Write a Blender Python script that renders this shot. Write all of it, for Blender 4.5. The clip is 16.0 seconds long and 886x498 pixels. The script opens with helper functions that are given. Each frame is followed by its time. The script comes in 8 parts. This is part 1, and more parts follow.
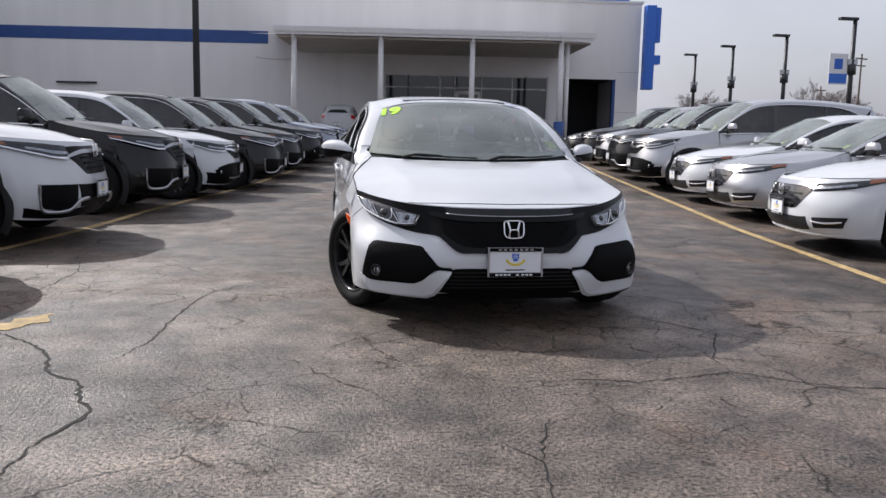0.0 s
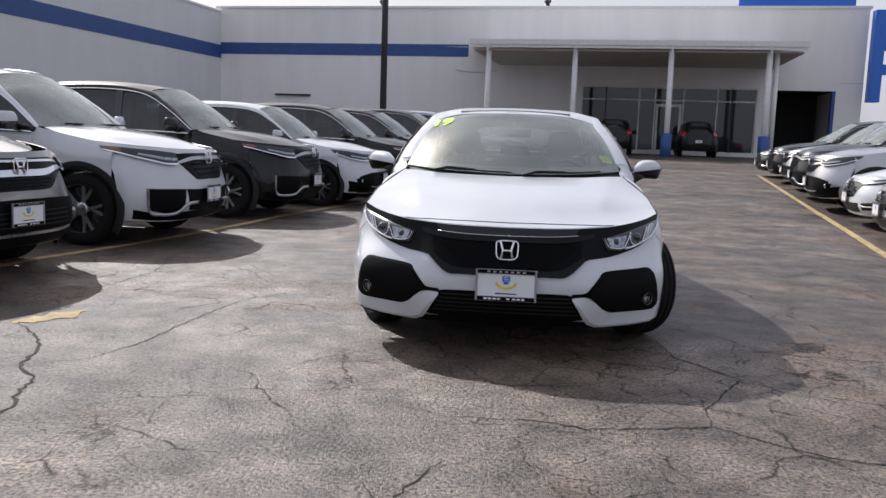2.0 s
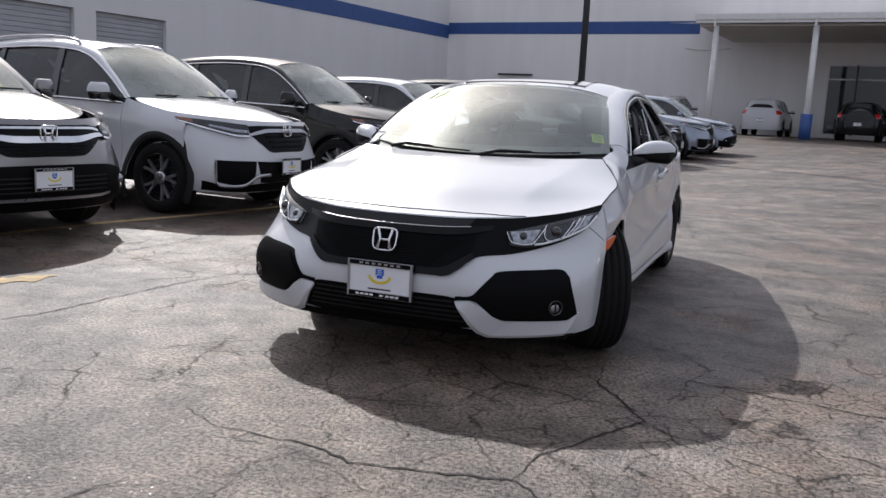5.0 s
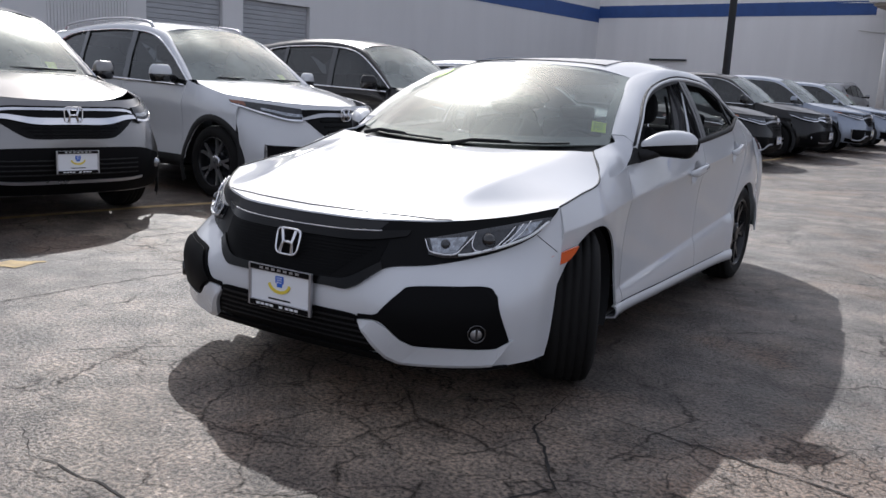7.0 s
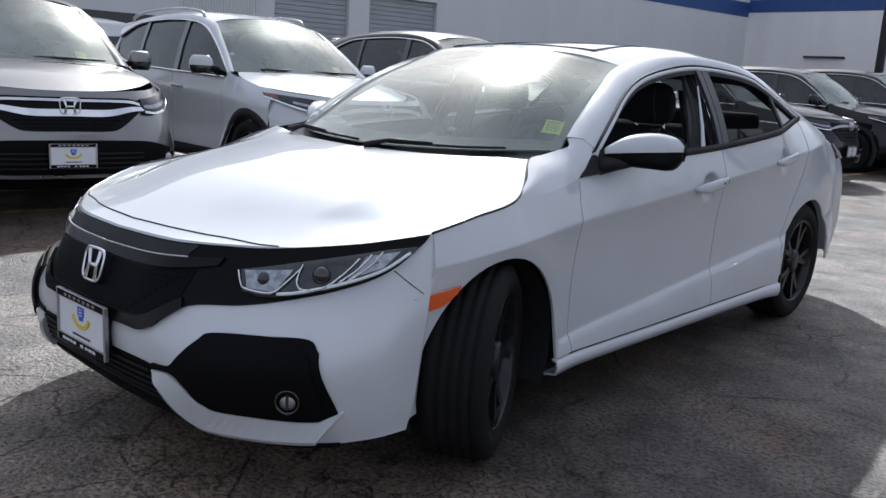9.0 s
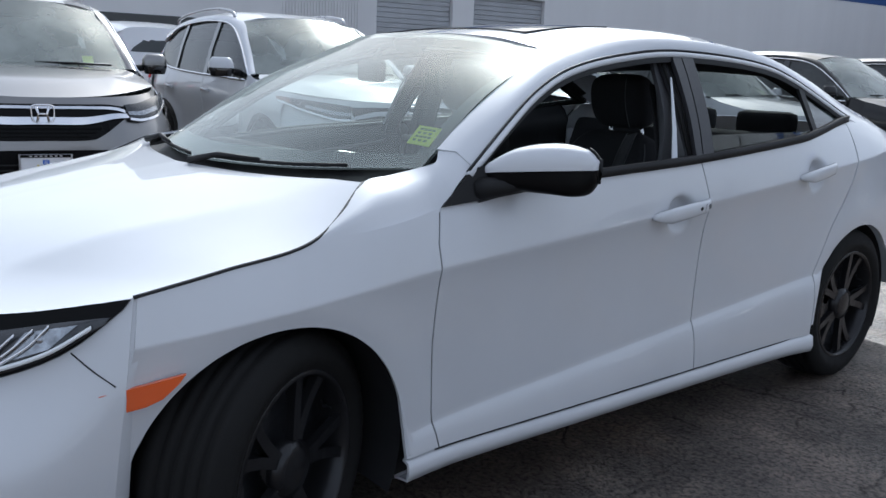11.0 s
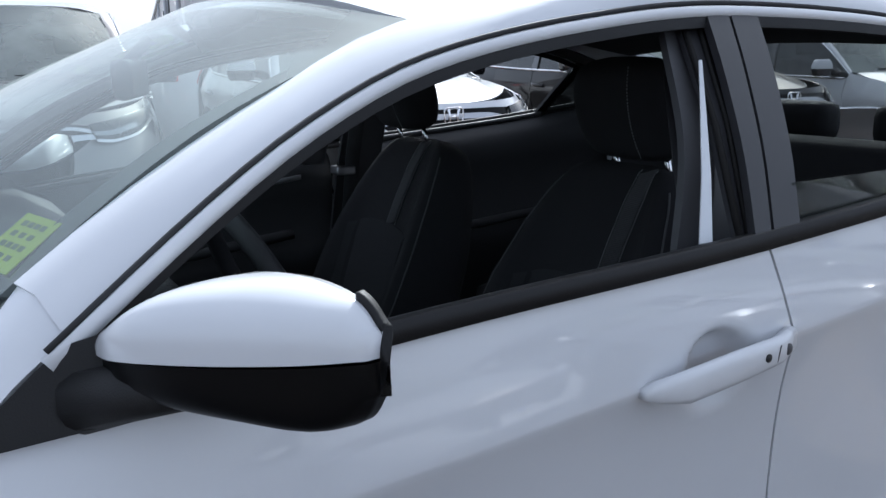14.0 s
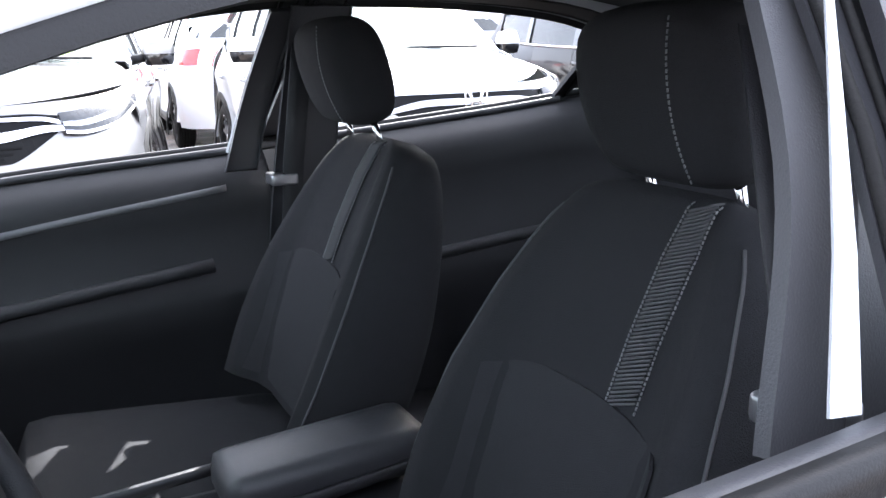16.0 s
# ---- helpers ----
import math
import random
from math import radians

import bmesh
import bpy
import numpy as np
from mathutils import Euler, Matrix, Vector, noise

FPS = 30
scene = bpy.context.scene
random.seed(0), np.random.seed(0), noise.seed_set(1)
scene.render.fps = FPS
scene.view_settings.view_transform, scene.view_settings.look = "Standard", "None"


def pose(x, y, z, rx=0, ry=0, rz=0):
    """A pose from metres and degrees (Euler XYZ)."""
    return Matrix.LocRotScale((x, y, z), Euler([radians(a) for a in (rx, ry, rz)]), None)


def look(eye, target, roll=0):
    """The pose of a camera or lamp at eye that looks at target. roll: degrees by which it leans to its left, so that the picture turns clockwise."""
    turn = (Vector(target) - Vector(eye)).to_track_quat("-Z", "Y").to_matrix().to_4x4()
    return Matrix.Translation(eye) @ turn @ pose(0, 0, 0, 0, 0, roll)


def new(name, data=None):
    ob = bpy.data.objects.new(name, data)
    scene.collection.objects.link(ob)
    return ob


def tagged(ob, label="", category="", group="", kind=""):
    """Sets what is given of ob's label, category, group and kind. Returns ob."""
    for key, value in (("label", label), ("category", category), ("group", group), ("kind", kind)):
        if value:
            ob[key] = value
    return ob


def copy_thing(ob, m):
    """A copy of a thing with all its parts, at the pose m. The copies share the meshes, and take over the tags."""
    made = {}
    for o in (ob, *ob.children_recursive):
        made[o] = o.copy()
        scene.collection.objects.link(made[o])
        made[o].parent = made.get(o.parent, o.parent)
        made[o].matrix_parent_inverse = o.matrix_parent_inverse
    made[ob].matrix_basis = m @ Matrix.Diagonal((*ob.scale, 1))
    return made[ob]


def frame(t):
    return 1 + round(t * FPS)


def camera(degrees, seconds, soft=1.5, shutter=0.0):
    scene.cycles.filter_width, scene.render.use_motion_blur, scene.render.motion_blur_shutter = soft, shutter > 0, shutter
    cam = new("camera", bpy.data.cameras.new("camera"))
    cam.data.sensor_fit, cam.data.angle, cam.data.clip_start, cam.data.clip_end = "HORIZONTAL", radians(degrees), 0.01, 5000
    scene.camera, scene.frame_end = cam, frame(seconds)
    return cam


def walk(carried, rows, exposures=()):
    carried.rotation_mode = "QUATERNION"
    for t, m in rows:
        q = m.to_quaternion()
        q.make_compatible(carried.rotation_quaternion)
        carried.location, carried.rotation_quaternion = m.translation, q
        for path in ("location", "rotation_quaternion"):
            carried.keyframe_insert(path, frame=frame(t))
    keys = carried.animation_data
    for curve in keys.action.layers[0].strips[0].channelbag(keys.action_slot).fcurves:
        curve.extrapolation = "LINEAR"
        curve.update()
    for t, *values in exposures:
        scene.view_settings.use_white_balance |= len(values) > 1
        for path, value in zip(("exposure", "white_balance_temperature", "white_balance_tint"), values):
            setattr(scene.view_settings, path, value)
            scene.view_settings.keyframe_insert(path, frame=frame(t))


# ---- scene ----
cam = camera(55.4, 16.0)
PATH = [
    (0, (-1.15, -5.41, 1.133), (-0.825, -3.457, 0.853), 1.2),
    (0.5, (-0.84, -5.401, 1.149), (-0.663, -3.425, 0.888), 0.1),
    (1, (-0.538, -5.391, 1.178), (-0.503, -3.41, 0.907), -0.8),
    (1.5, (-0.264, -5.266, 1.172), (-0.297, -3.285, 0.899), 0.3),
    (2, (0.042, -5.195, 1.162), (-0.128, -3.22, 0.897), 1.9),
    (2.5, (0.345, -5.113, 1.169), (0.038, -3.159, 0.877), 3.6),
    (3, (0.607, -4.895, 1.175), (0.224, -2.956, 0.866), 4.4),
    (3.5, (0.923, -4.786, 1.166), (0.43, -2.872, 0.859), 3.9),
    (4, (1.197, -4.652, 1.178), (0.613, -2.765, 0.868), 3.4),
    (4.2, (1.288, -4.557, 1.161), (0.679, -2.678, 0.848), 3.1),
    (6.3, (1.965, -3.6, 1.199), (1.043, -1.863, 0.834), 2.6),
    (6.5, (2.029, -3.48, 1.189), (1.075, -1.761, 0.82), 2.4),
    (7, (2.146, -3.215, 1.192), (1.106, -1.549, 0.814), 3.0),
    (7.5, (2.187, -2.899, 1.208), (1.076, -1.28, 0.825), 3.5),
    (8, (2.303, -2.608, 1.206), (1.091, -1.064, 0.818), 3.5),
    (8.5, (2.4, -2.332, 1.205), (1.108, -0.857, 0.811), 3.5),
    (9, (2.414, -2.019, 1.202), (1.109, -0.558, 0.801), 3.4),
    (9.5, (2.496, -1.723, 1.204), (1.151, -0.301, 0.791), 3.5),
    (9.7, (2.528, -1.612, 1.213), (1.162, -0.212, 0.797), 3.4),
    (11.8, (2.223, -0.415, 1.211), (0.666, 0.768, 0.793), 2.1),
    (12, (2.17, -0.324, 1.232), (0.607, 0.85, 0.808), 2.1),
    (12.5, (2.076, -0.082, 1.224), (0.469, 1.029, 0.794), 1.0),
    (13, (1.961, 0.148, 1.242), (0.307, 1.177, 0.791), 0.5),
    (13.5, (1.772, 0.343, 1.236), (0.094, 1.339, 0.798), -0.1),
    (14, (1.632, 0.509, 1.231), (-0.059, 1.483, 0.792), -0.9),
    (14.5, (1.522, 0.708, 1.232), (-0.212, 1.588, 0.776), -1.9),
    (15, (1.387, 0.830, 1.220), (-0.383, 1.643, 0.758), -2.9),
    (15.5, (1.216, 0.896, 1.222), (-0.522, 1.757, 0.738), -2.4),
    (16, (1.111, 1.000, 1.194), (-0.627, 1.866, 0.718), -1.6),
]
EXPOSURES = [
    (0.0, 0.08, 6100, 11), (4.2, 0.08, 6100, 11), (9.5, 0.12, 5700, 7), (12.0, 0.48, 5550, 4), (13.5, 0.54, 5550, 5), (14.5, 0.85, 5600, 6),
    (15.0, 1.10, 5650, 7), (15.5, 2.35, 5800, 9), (16.0, 3.1, 5950, 10)]
walk(cam, [(t, look(eye, target, roll)) for t, eye, target, roll in PATH], EXPOSURES)

# ---- light ----
SUN_DIR = Vector((0.83, -0.90, -0.97)).normalized()
world = bpy.data.worlds.new("sky")
scene.world = world
world.use_nodes = True
wn = world.node_tree.nodes
sky = wn.new("ShaderNodeTexSky")
sky.sky_type = "NISHITA"
sky.sun_disc = False
sky.sun_elevation = radians(38.5)
sky.sun_rotation = math.atan2(-SUN_DIR.x, -SUN_DIR.y)
sky.air_density, sky.dust_density, sky.ozone_density = 1.0, 5.5, 1.0
haze = wn.new("ShaderNodeMixRGB")
haze.inputs[2].default_value = (6.6, 6.5, 6.9, 1)
# thin uneven cloud over the whole sky
cloud_co, cloud, cloud_fac = wn.new("ShaderNodeTexCoord"), wn.new("ShaderNodeTexNoise"), wn.new("ShaderNodeMapRange")
cloud.inputs["Scale"].default_value, cloud.inputs["Detail"].default_value = 2.2, 6
cloud_fac.inputs[1].default_value, cloud_fac.inputs[2].default_value = 0.35, 0.65
cloud_fac.inputs[3].default_value, cloud_fac.inputs[4].default_value = 0.45, 0.78
world.node_tree.links.new(cloud_co.outputs["Generated"], cloud.inputs["Vector"])
world.node_tree.links.new(cloud.outputs["Fac"], cloud_fac.inputs[0])
world.node_tree.links.new(cloud_fac.outputs[0], haze.inputs[0])
world.node_tree.links.new(sky.outputs[0], haze.inputs[1])
world.node_tree.links.new(haze.outputs[0], wn["Background"].inputs[0])
wn["Background"].inputs[1].default_value = 0.120
sun = new("sun", bpy.data.lights.new("sun", "SUN"))
sun.data.energy, sun.data.angle, sun.data.color = 4.6, radians(0.6), (1.0, 0.95, 0.88)
sun.matrix_world = look((0, 0, 40), Vector((0, 0, 40)) + SUN_DIR)


# ---- materials ----
def mat(name, color, rough=0.5, metal=0.0, coat=0.0, coat_rough=0.03, vary=0.08, scale=6.0, grain=0.0, grain_scale=300.0, rough_vary=0.1,
        spec=0.5, trans=0.0, ior=1.45, emit=None, strength=0.0):
    m = bpy.data.materials.new(name)
    m.use_nodes = True
    nt = m.node_tree
    b = nt.nodes["Principled BSDF"]
    b.inputs["Base Color"].default_value = (*color, 1)
    b.inputs["Roughness"].default_value = rough
    b.inputs["Metallic"].default_value = metal
    b.inputs["Coat Weight"].default_value = coat
    b.inputs["Coat Roughness"].default_value = coat_rough
    b.inputs["Specular IOR Level"].default_value = spec
    b.inputs["Transmission Weight"].default_value = trans
    b.inputs["IOR"].default_value = ior
    if emit:
        b.inputs["Emission Color"].default_value = (*emit, 1)
        b.inputs["Emission Strength"].default_value = strength
    co = nt.nodes.new("ShaderNodeTexCoord")
    if vary or rough_vary:
        n = nt.nodes.new("ShaderNodeTexNoise")
        n.inputs["Scale"].default_value = scale
        n.inputs["Detail"].default_value = 6
        nt.links.new(co.outputs["Object"], n.inputs["Vector"])
        if vary:
            r = nt.nodes.new("ShaderNodeMapRange")
            r.inputs[1].default_value, r.inputs[2].default_value = 0.3, 0.7
            r.inputs[3].default_value, r.inputs[4].default_value = 1 - vary, 1 + vary
            nt.links.new(n.outputs["Fac"], r.inputs[0])
            mx = nt.nodes.new("ShaderNodeVectorMath")
            mx.operation = "SCALE"
            mx.inputs[0].default_value = color
            nt.links.new(r.outputs[0], mx.inputs[3])
            nt.links.new(mx.outputs[0], b.inputs["Base Color"])
        if rough_vary:
            r2 = nt.nodes.new("ShaderNodeMapRange")
            r2.inputs[1].default_value, r2.inputs[2].default_value = 0.3, 0.7
            r2.inputs[3].default_value, r2.inputs[4].default_value = max(0.0, rough * (1 - rough_vary)), rough * (1 + rough_vary)
            nt.links.new(n.outputs["Fac"], r2.inputs[0])
            nt.links.new(r2.outputs[0], b.inputs["Roughness"])
    if grain:
        g = nt.nodes.new("ShaderNodeTexNoise")
        g.inputs["Scale"].default_value = grain_scale
        g.inputs["Detail"].default_value = 3
        nt.links.new(co.outputs["Object"], g.inputs["Vector"])
        bp = nt.nodes.new("ShaderNodeBump")
        bp.inputs["Strength"].default_value = grain
        bp.inputs["Distance"].default_value = 0.002
        nt.links.new(g.outputs["Fac"], bp.inputs["Height"])
        nt.links.new(bp.outputs[0], b.inputs["Normal"])
    return m


def asphalt_mat():
    """Old parking-lot asphalt: bleached stones, dark and rusty patches, fine crazing."""
    m = bpy.data.materials.new("asphalt")
    m.use_nodes = True
    nt = m.node_tree
    N, L = nt.nodes.new, nt.links.new
    b = nt.nodes["Principled BSDF"]
    co = N("ShaderNodeTexCoord")

    def noise_node(scale, detail=8, rough=0.6, stretch=None):
        n = N("ShaderNodeTexNoise")
        n.inputs["Scale"].default_value, n.inputs["Detail"].default_value, n.inputs["Roughness"].default_value = scale, detail, rough
        if stretch:
            mp = N("ShaderNodeMapping")
            mp.inputs["Scale"].default_value = stretch
            mp.inputs["Rotation"].default_value = (0, 0, radians(12))
            L(co.outputs["Object"], mp.inputs[0])
            L(mp.outputs[0], n.inputs["Vector"])
        else:
            L(co.outputs["Object"], n.inputs["Vector"])
        return n

    def ramp(src, stops):
        r = N("ShaderNodeValToRGB")
        e = r.color_ramp.elements
        while len(e) < len(stops):
            e.new(0.5)
        for el, (p, c) in zip(e, stops):
            el.position, el.color = p, (*c, 1)
        L(src, r.inputs[0])
        return r

    def mix(kind, fac, a, c):
        x = N("ShaderNodeMixRGB")
        x.blend_type = kind
        for sock, v in ((0, fac), (1, a), (2, c)):
            if isinstance(v, (int, float)):
                x.inputs[sock].default_value = v
            elif isinstance(v, tuple):
                x.inputs[sock].default_value = v
            else:
                L(v, x.inputs[sock])
        return x.outputs[0]

    big = ramp(noise_node(0.42, 7, 0.62, (0.6, 1.5, 1)).outputs[0], [(0.38, (0.047, 0.037, 0.031)), (0.50, (0.079, 0.062, 0.051)), (0.62, (0.132, 0.108, 0.087))])
    mid = ramp(noise_node(2.6, 10, 0.74).outputs[0], [(0.39, (0.45, 0.45, 0.47)), (0.50, (0.98, 0.97, 0.96)), (0.61, (1.6, 1.53, 1.45))])
    col = mix("MULTIPLY", 0.85, big.outputs[0], mid.outputs[0])
    stain = ramp(noise_node(0.16, 5, 0.66).outputs[0], [(0.40, (0.62, 0.61, 0.62)), (0.50, (0.95, 0.95, 0.95)), (0.60, (1.25, 1.24, 1.22))])
    col = mix("MULTIPLY", 1.0, col, stain.outputs[0])
    rust = ramp(noise_node(0.8, 5, 0.6).outputs[0], [(0.53, (0, 0, 0)), (0.64, (1, 1, 1))])
    rf = mix("MULTIPLY", 1.0, rust.outputs[0], (0.45, 0.45, 0.45, 1))
    col = mix("MIX", rf, col, (0.165, 0.100, 0.062, 1))
    fine = ramp(noise_node(60, 4, 0.7).outputs[0], [(0.38, (0.22, 0.22, 0.23)), (0.5, (0.92, 0.92, 0.92)), (0.62, (2.2, 2.1, 1.95))])
    col = mix("MULTIPLY", 0.85, col, fine.outputs[0])
    # bleached stones show through in worn places
    vs = N("ShaderNodeTexVoronoi")
    vs.inputs["Scale"].default_value = 105
    L(co.outputs["Object"], vs.inputs["Vector"])
    worn = ramp(noise_node(0.9, 7, 0.7).outputs[0], [(0.49, (0.10, 0.10, 0.10)), (0.58, (0.9, 0.9, 0.9))])
    stone = ramp(vs.outputs["Distance"], [(0.14, (1, 1, 1)), (0.34, (0, 0, 0))])
    sf = mix("MULTIPLY", 1.0, worn.outputs[0], stone.outputs[0])
    col = mix("MIX", sf, col, (0.27, 0.243, 0.21, 1))

    # crazing at two sizes, each in its own places
    def craze(scale, width, wobble, lo, hi, seed_scale):
        cz = N("ShaderNodeTexVoronoi")
        cz.feature = "DISTANCE_TO_EDGE"
        cz.inputs["Scale"].default_value = scale
        L(mix("ADD", wobble, co.outputs["Object"], noise_node(scale * 1.6, 5, 0.62).outputs["Color"]), cz.inputs["Vector"])
        line = ramp(cz.outputs["Distance"], [(0.0, (1, 1, 1)), (width, (0, 0, 0))])
        where = ramp(noise_node(seed_scale, 5, 0.65).outputs[0], [(lo, (0, 0, 0)), (hi, (1, 1, 1))])
        broken = ramp(noise_node(scale * 2.7, 3, 0.6).outputs[0], [(0.40, (0, 0, 0)), (0.52, (1, 1, 1))])
        return mix("MULTIPLY", 1.0, mix("MULTIPLY", 1.0, line.outputs[0], where.outputs[0]), broken.outputs[0])
    c1 = craze(1.15, 0.013, 0.30, 0.42, 0.50, 0.62)
    c2 = craze(3.2, 0.026, 0.13, 0.47, 0.56, 0.45)
    c3 = craze(8.5, 0.045, 0.05, 0.52, 0.60, 0.75)
    cf = mix("LIGHTEN", 1.0, mix("LIGHTEN", 1.0, c1, c2), c3)
    cf = mix("MULTIPLY", 1.0, cf, (0.95, 0.95, 0.95, 1))
    col = mix("MIX", cf, col, (0.020, 0.018, 0.016, 1))
    L(col, b.inputs["Base Color"])
    rr = ramp(noise_node(1.6, 6).outputs[0], [(0.4, (0.42, 0.42, 0.42)), (0.6, (0.58, 0.58, 0.58))])
    L(rr.outputs[0], b.inputs["Roughness"])
    h = mix("ADD", 0.16, fine.outputs[0], mid.outputs[0])
    h = mix("ADD", 0.4, h, stone.outputs[0])
    h = mix("SUBTRACT", 0.9, h, cf)
    bp = N("ShaderNodeBump")
    bp.inputs["Strength"].default_value, bp.inputs["Distance"].default_value = 0.42, 0.008
    gloss = ramp(fine.outputs[0], [(0.25, (0.25, 0.25, 0.25)), (1.0, (0.8, 0.8, 0.8))])
    worn_gloss = mix("MULTIPLY", 0.5, gloss.outputs[0], mid.outputs[0])
    L(mix("MIX", cf, worn_gloss, (0.0, 0.0, 0.0, 1)), b.inputs["Specular IOR Level"])
    L(h, bp.inputs["Height"])
    L(bp.outputs[0], b.inputs["Normal"])
    return m


def wall_mat(name, color, streak=0.12):
    """Painted masonry: mottled, with faint vertical streaks and block relief."""
    m = mat(name, color, 0.75, vary=0.0, rough_vary=0.0)
    nt = m.node_tree
    N, L = nt.nodes.new, nt.links.new
    b = nt.nodes["Principled BSDF"]
    co = N("ShaderNodeTexCoord")
    mp = N("ShaderNodeMapping")
    mp.inputs["Scale"].default_value = (0.9, 0.9, 0.12)
    L(co.outputs["Object"], mp.inputs[0])
    n = N("ShaderNodeTexNoise")
    n.inputs["Scale"].default_value, n.inputs["Detail"].default_value = 1.1, 7
    L(mp.outputs[0], n.inputs["Vector"])
    r = N("ShaderNodeMapRange")
    r.inputs[1].default_value, r.inputs[2].default_value, r.inputs[3].default_value, r.inputs[4].default_value = 0.3, 0.7, 1 - streak, 1 + streak * 0.5
    L(n.outputs[0], r.inputs[0])
    s = N("ShaderNodeVectorMath")
    s.operation = "SCALE"
    s.inputs[0].default_value = color
    L(r.outputs[0], s.inputs[3])
    L(s.outputs[0], b.inputs["Base Color"])
    n2 = N("ShaderNodeTexNoise")
    n2.inputs["Scale"].default_value, n2.inputs["Detail"].default_value = 30, 6
    L(co.outputs["Object"], n2.inputs["Vector"])
    bp = N("ShaderNodeBump")
    bp.inputs["Strength"].default_value, bp.inputs["Distance"].default_value = 0.25, 0.01
    L(n2.outputs[0], bp.inputs["Height"])
    L(bp.outputs[0], b.inputs["Normal"])
    return m


def glass_mat(name, tint, rough=0.0, ior=1.52, dust_glare=0.0, sheen=0.6):
    """Thin car glass: lets light straight through, with a clear reflection and a dusty film that also stands in for sky
    glare.
    """
    m = bpy.data.materials.new(name)
    m.use_nodes = True
    nt = m.node_tree
    nt.nodes.clear()
    out = nt.nodes.new("ShaderNodeOutputMaterial")
    tr = nt.nodes.new("ShaderNodeBsdfTransparent")
    tr.inputs[0].default_value = (*tint, 1)
    gl = nt.nodes.new("ShaderNodeBsdfGlossy")
    gl.inputs["Roughness"].default_value = rough
    # reflection of a thin pane, alike from both sides
    r0 = ((ior - 1) / (ior + 1)) ** 2
    lw = nt.nodes.new("ShaderNodeLayerWeight")
    lw.inputs[0].default_value = 0.5
    pw = nt.nodes.new("ShaderNodeMath")
    pw.operation = "POWER"
    pw.inputs[1].default_value = 4.0
    fr = nt.nodes.new("ShaderNodeMath")
    fr.operation = "MULTIPLY_ADD"
    fr.inputs[1].default_value, fr.inputs[2].default_value = 0.9 - r0, r0
    nt.links.new(lw.outputs["Facing"], pw.inputs[0])
    nt.links.new(pw.outputs[0], fr.inputs[0])
    mx = nt.nodes.new("ShaderNodeMixShader")
    nt.links.new(fr.outputs[0], mx.inputs[0])
    nt.links.new(tr.outputs[0], mx.inputs[1])
    nt.links.new(gl.outputs[0], mx.inputs[2])
    if dust_glare:
        dd = nt.nodes.new("ShaderNodeBsdfDiffuse")
        dd.inputs[0].default_value = (0.62, 0.72, 0.68, 1)
        # warm rough lobe puts the sun's glow into the film's colour
        dg = nt.nodes.new("ShaderNodeBsdfGlossy")
        dg.inputs[0].default_value = (0.96, 0.97, 0.88, 1)
        dg.inputs["Roughness"].default_value = 0.30
        df = nt.nodes.new("ShaderNodeMixShader")
        df.inputs[0].default_value = sheen
        nt.links.new(dd.outputs[0], df.inputs[1])
        nt.links.new(dg.outputs[0], df.inputs[2])
        co = nt.nodes.new("ShaderNodeTexCoord")
        ns = nt.nodes.new("ShaderNodeTexNoise")
        ns.inputs["Scale"].default_value, ns.inputs["Detail"].default_value = 2.5, 6
        mr = nt.nodes.new("ShaderNodeMapRange")
        mr.inputs[1].default_value, mr.inputs[2].default_value, mr.inputs[3].default_value, mr.inputs[4].default_value = 0.3, 0.7, dust_glare * 0.6, dust_glare * 1.4
        m2 = nt.nodes.new("ShaderNodeMixShader")
        nt.links.new(co.outputs["Object"], ns.inputs["Vector"])
        nt.links.new(ns.outputs[0], mr.inputs[0])
        nt.links.new(mr.outputs[0], m2.inputs[0])
        nt.links.new(mx.outputs[0], m2.inputs[1])
        nt.links.new(df.outputs[0], m2.inputs[2])
        nt.links.new(m2.outputs[0], out.inputs[0])
    else:
        nt.links.new(mx.outputs[0], out.inputs[0])
    return m


def paint(name, color, metal=0.0, rough=0.32, coat=1.0):
    return mat(name, color, rough, metal, coat=coat, coat_rough=0.02, vary=0.03, scale=3, rough_vary=0.05, spec=0.15)


M_ASPHALT = asphalt_mat()
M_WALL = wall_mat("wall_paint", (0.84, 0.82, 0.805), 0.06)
# side wing and shed: a darker, greyer base than the front wall
M_WALL_SIDE = wall_mat("side_wall_grey", (0.70, 0.695, 0.70), 0.045)
M_BLUE = mat("blue_paint", (0.035, 0.085, 0.26), 0.5, vary=0.12, scale=2)
M_BLUE_METAL = mat("blue_panel", (0.04, 0.16, 0.62), 0.35, vary=0.06)
M_TRIM_WHITE = mat("white_trim", (0.72, 0.71, 0.70), 0.5, vary=0.06)
M_SOFFIT = mat("soffit_paint", (0.58, 0.55, 0.50), 0.7, vary=0.10, scale=1)
M_POLE = mat("dark_pole", (0.03, 0.032, 0.035), 0.45, vary=0.1)
M_SHUTTER = mat("shutter_metal", (0.40, 0.41, 0.43), 0.45, 0.3, vary=0.08, scale=2)
M_YELLOW = mat("worn_yellow_paint", (0.40, 0.29, 0.14), 0.8, vary=0.4, scale=9, grain=0.5, grain_scale=150)
M_TAR = mat("crack_dark", (0.018, 0.016, 0.015), 0.9, vary=0.3, scale=20)
M_DARK = mat("dark_inside", (0.018, 0.018, 0.02), 0.7)
M_SHOPGLASS = mat("shop_glass", (0.02, 0.024, 0.028), 0.03, spec=0.9, vary=0.0, rough_vary=0.0)
M_BARK = mat("bark", (0.115, 0.092, 0.08), 0.9, vary=0.2)
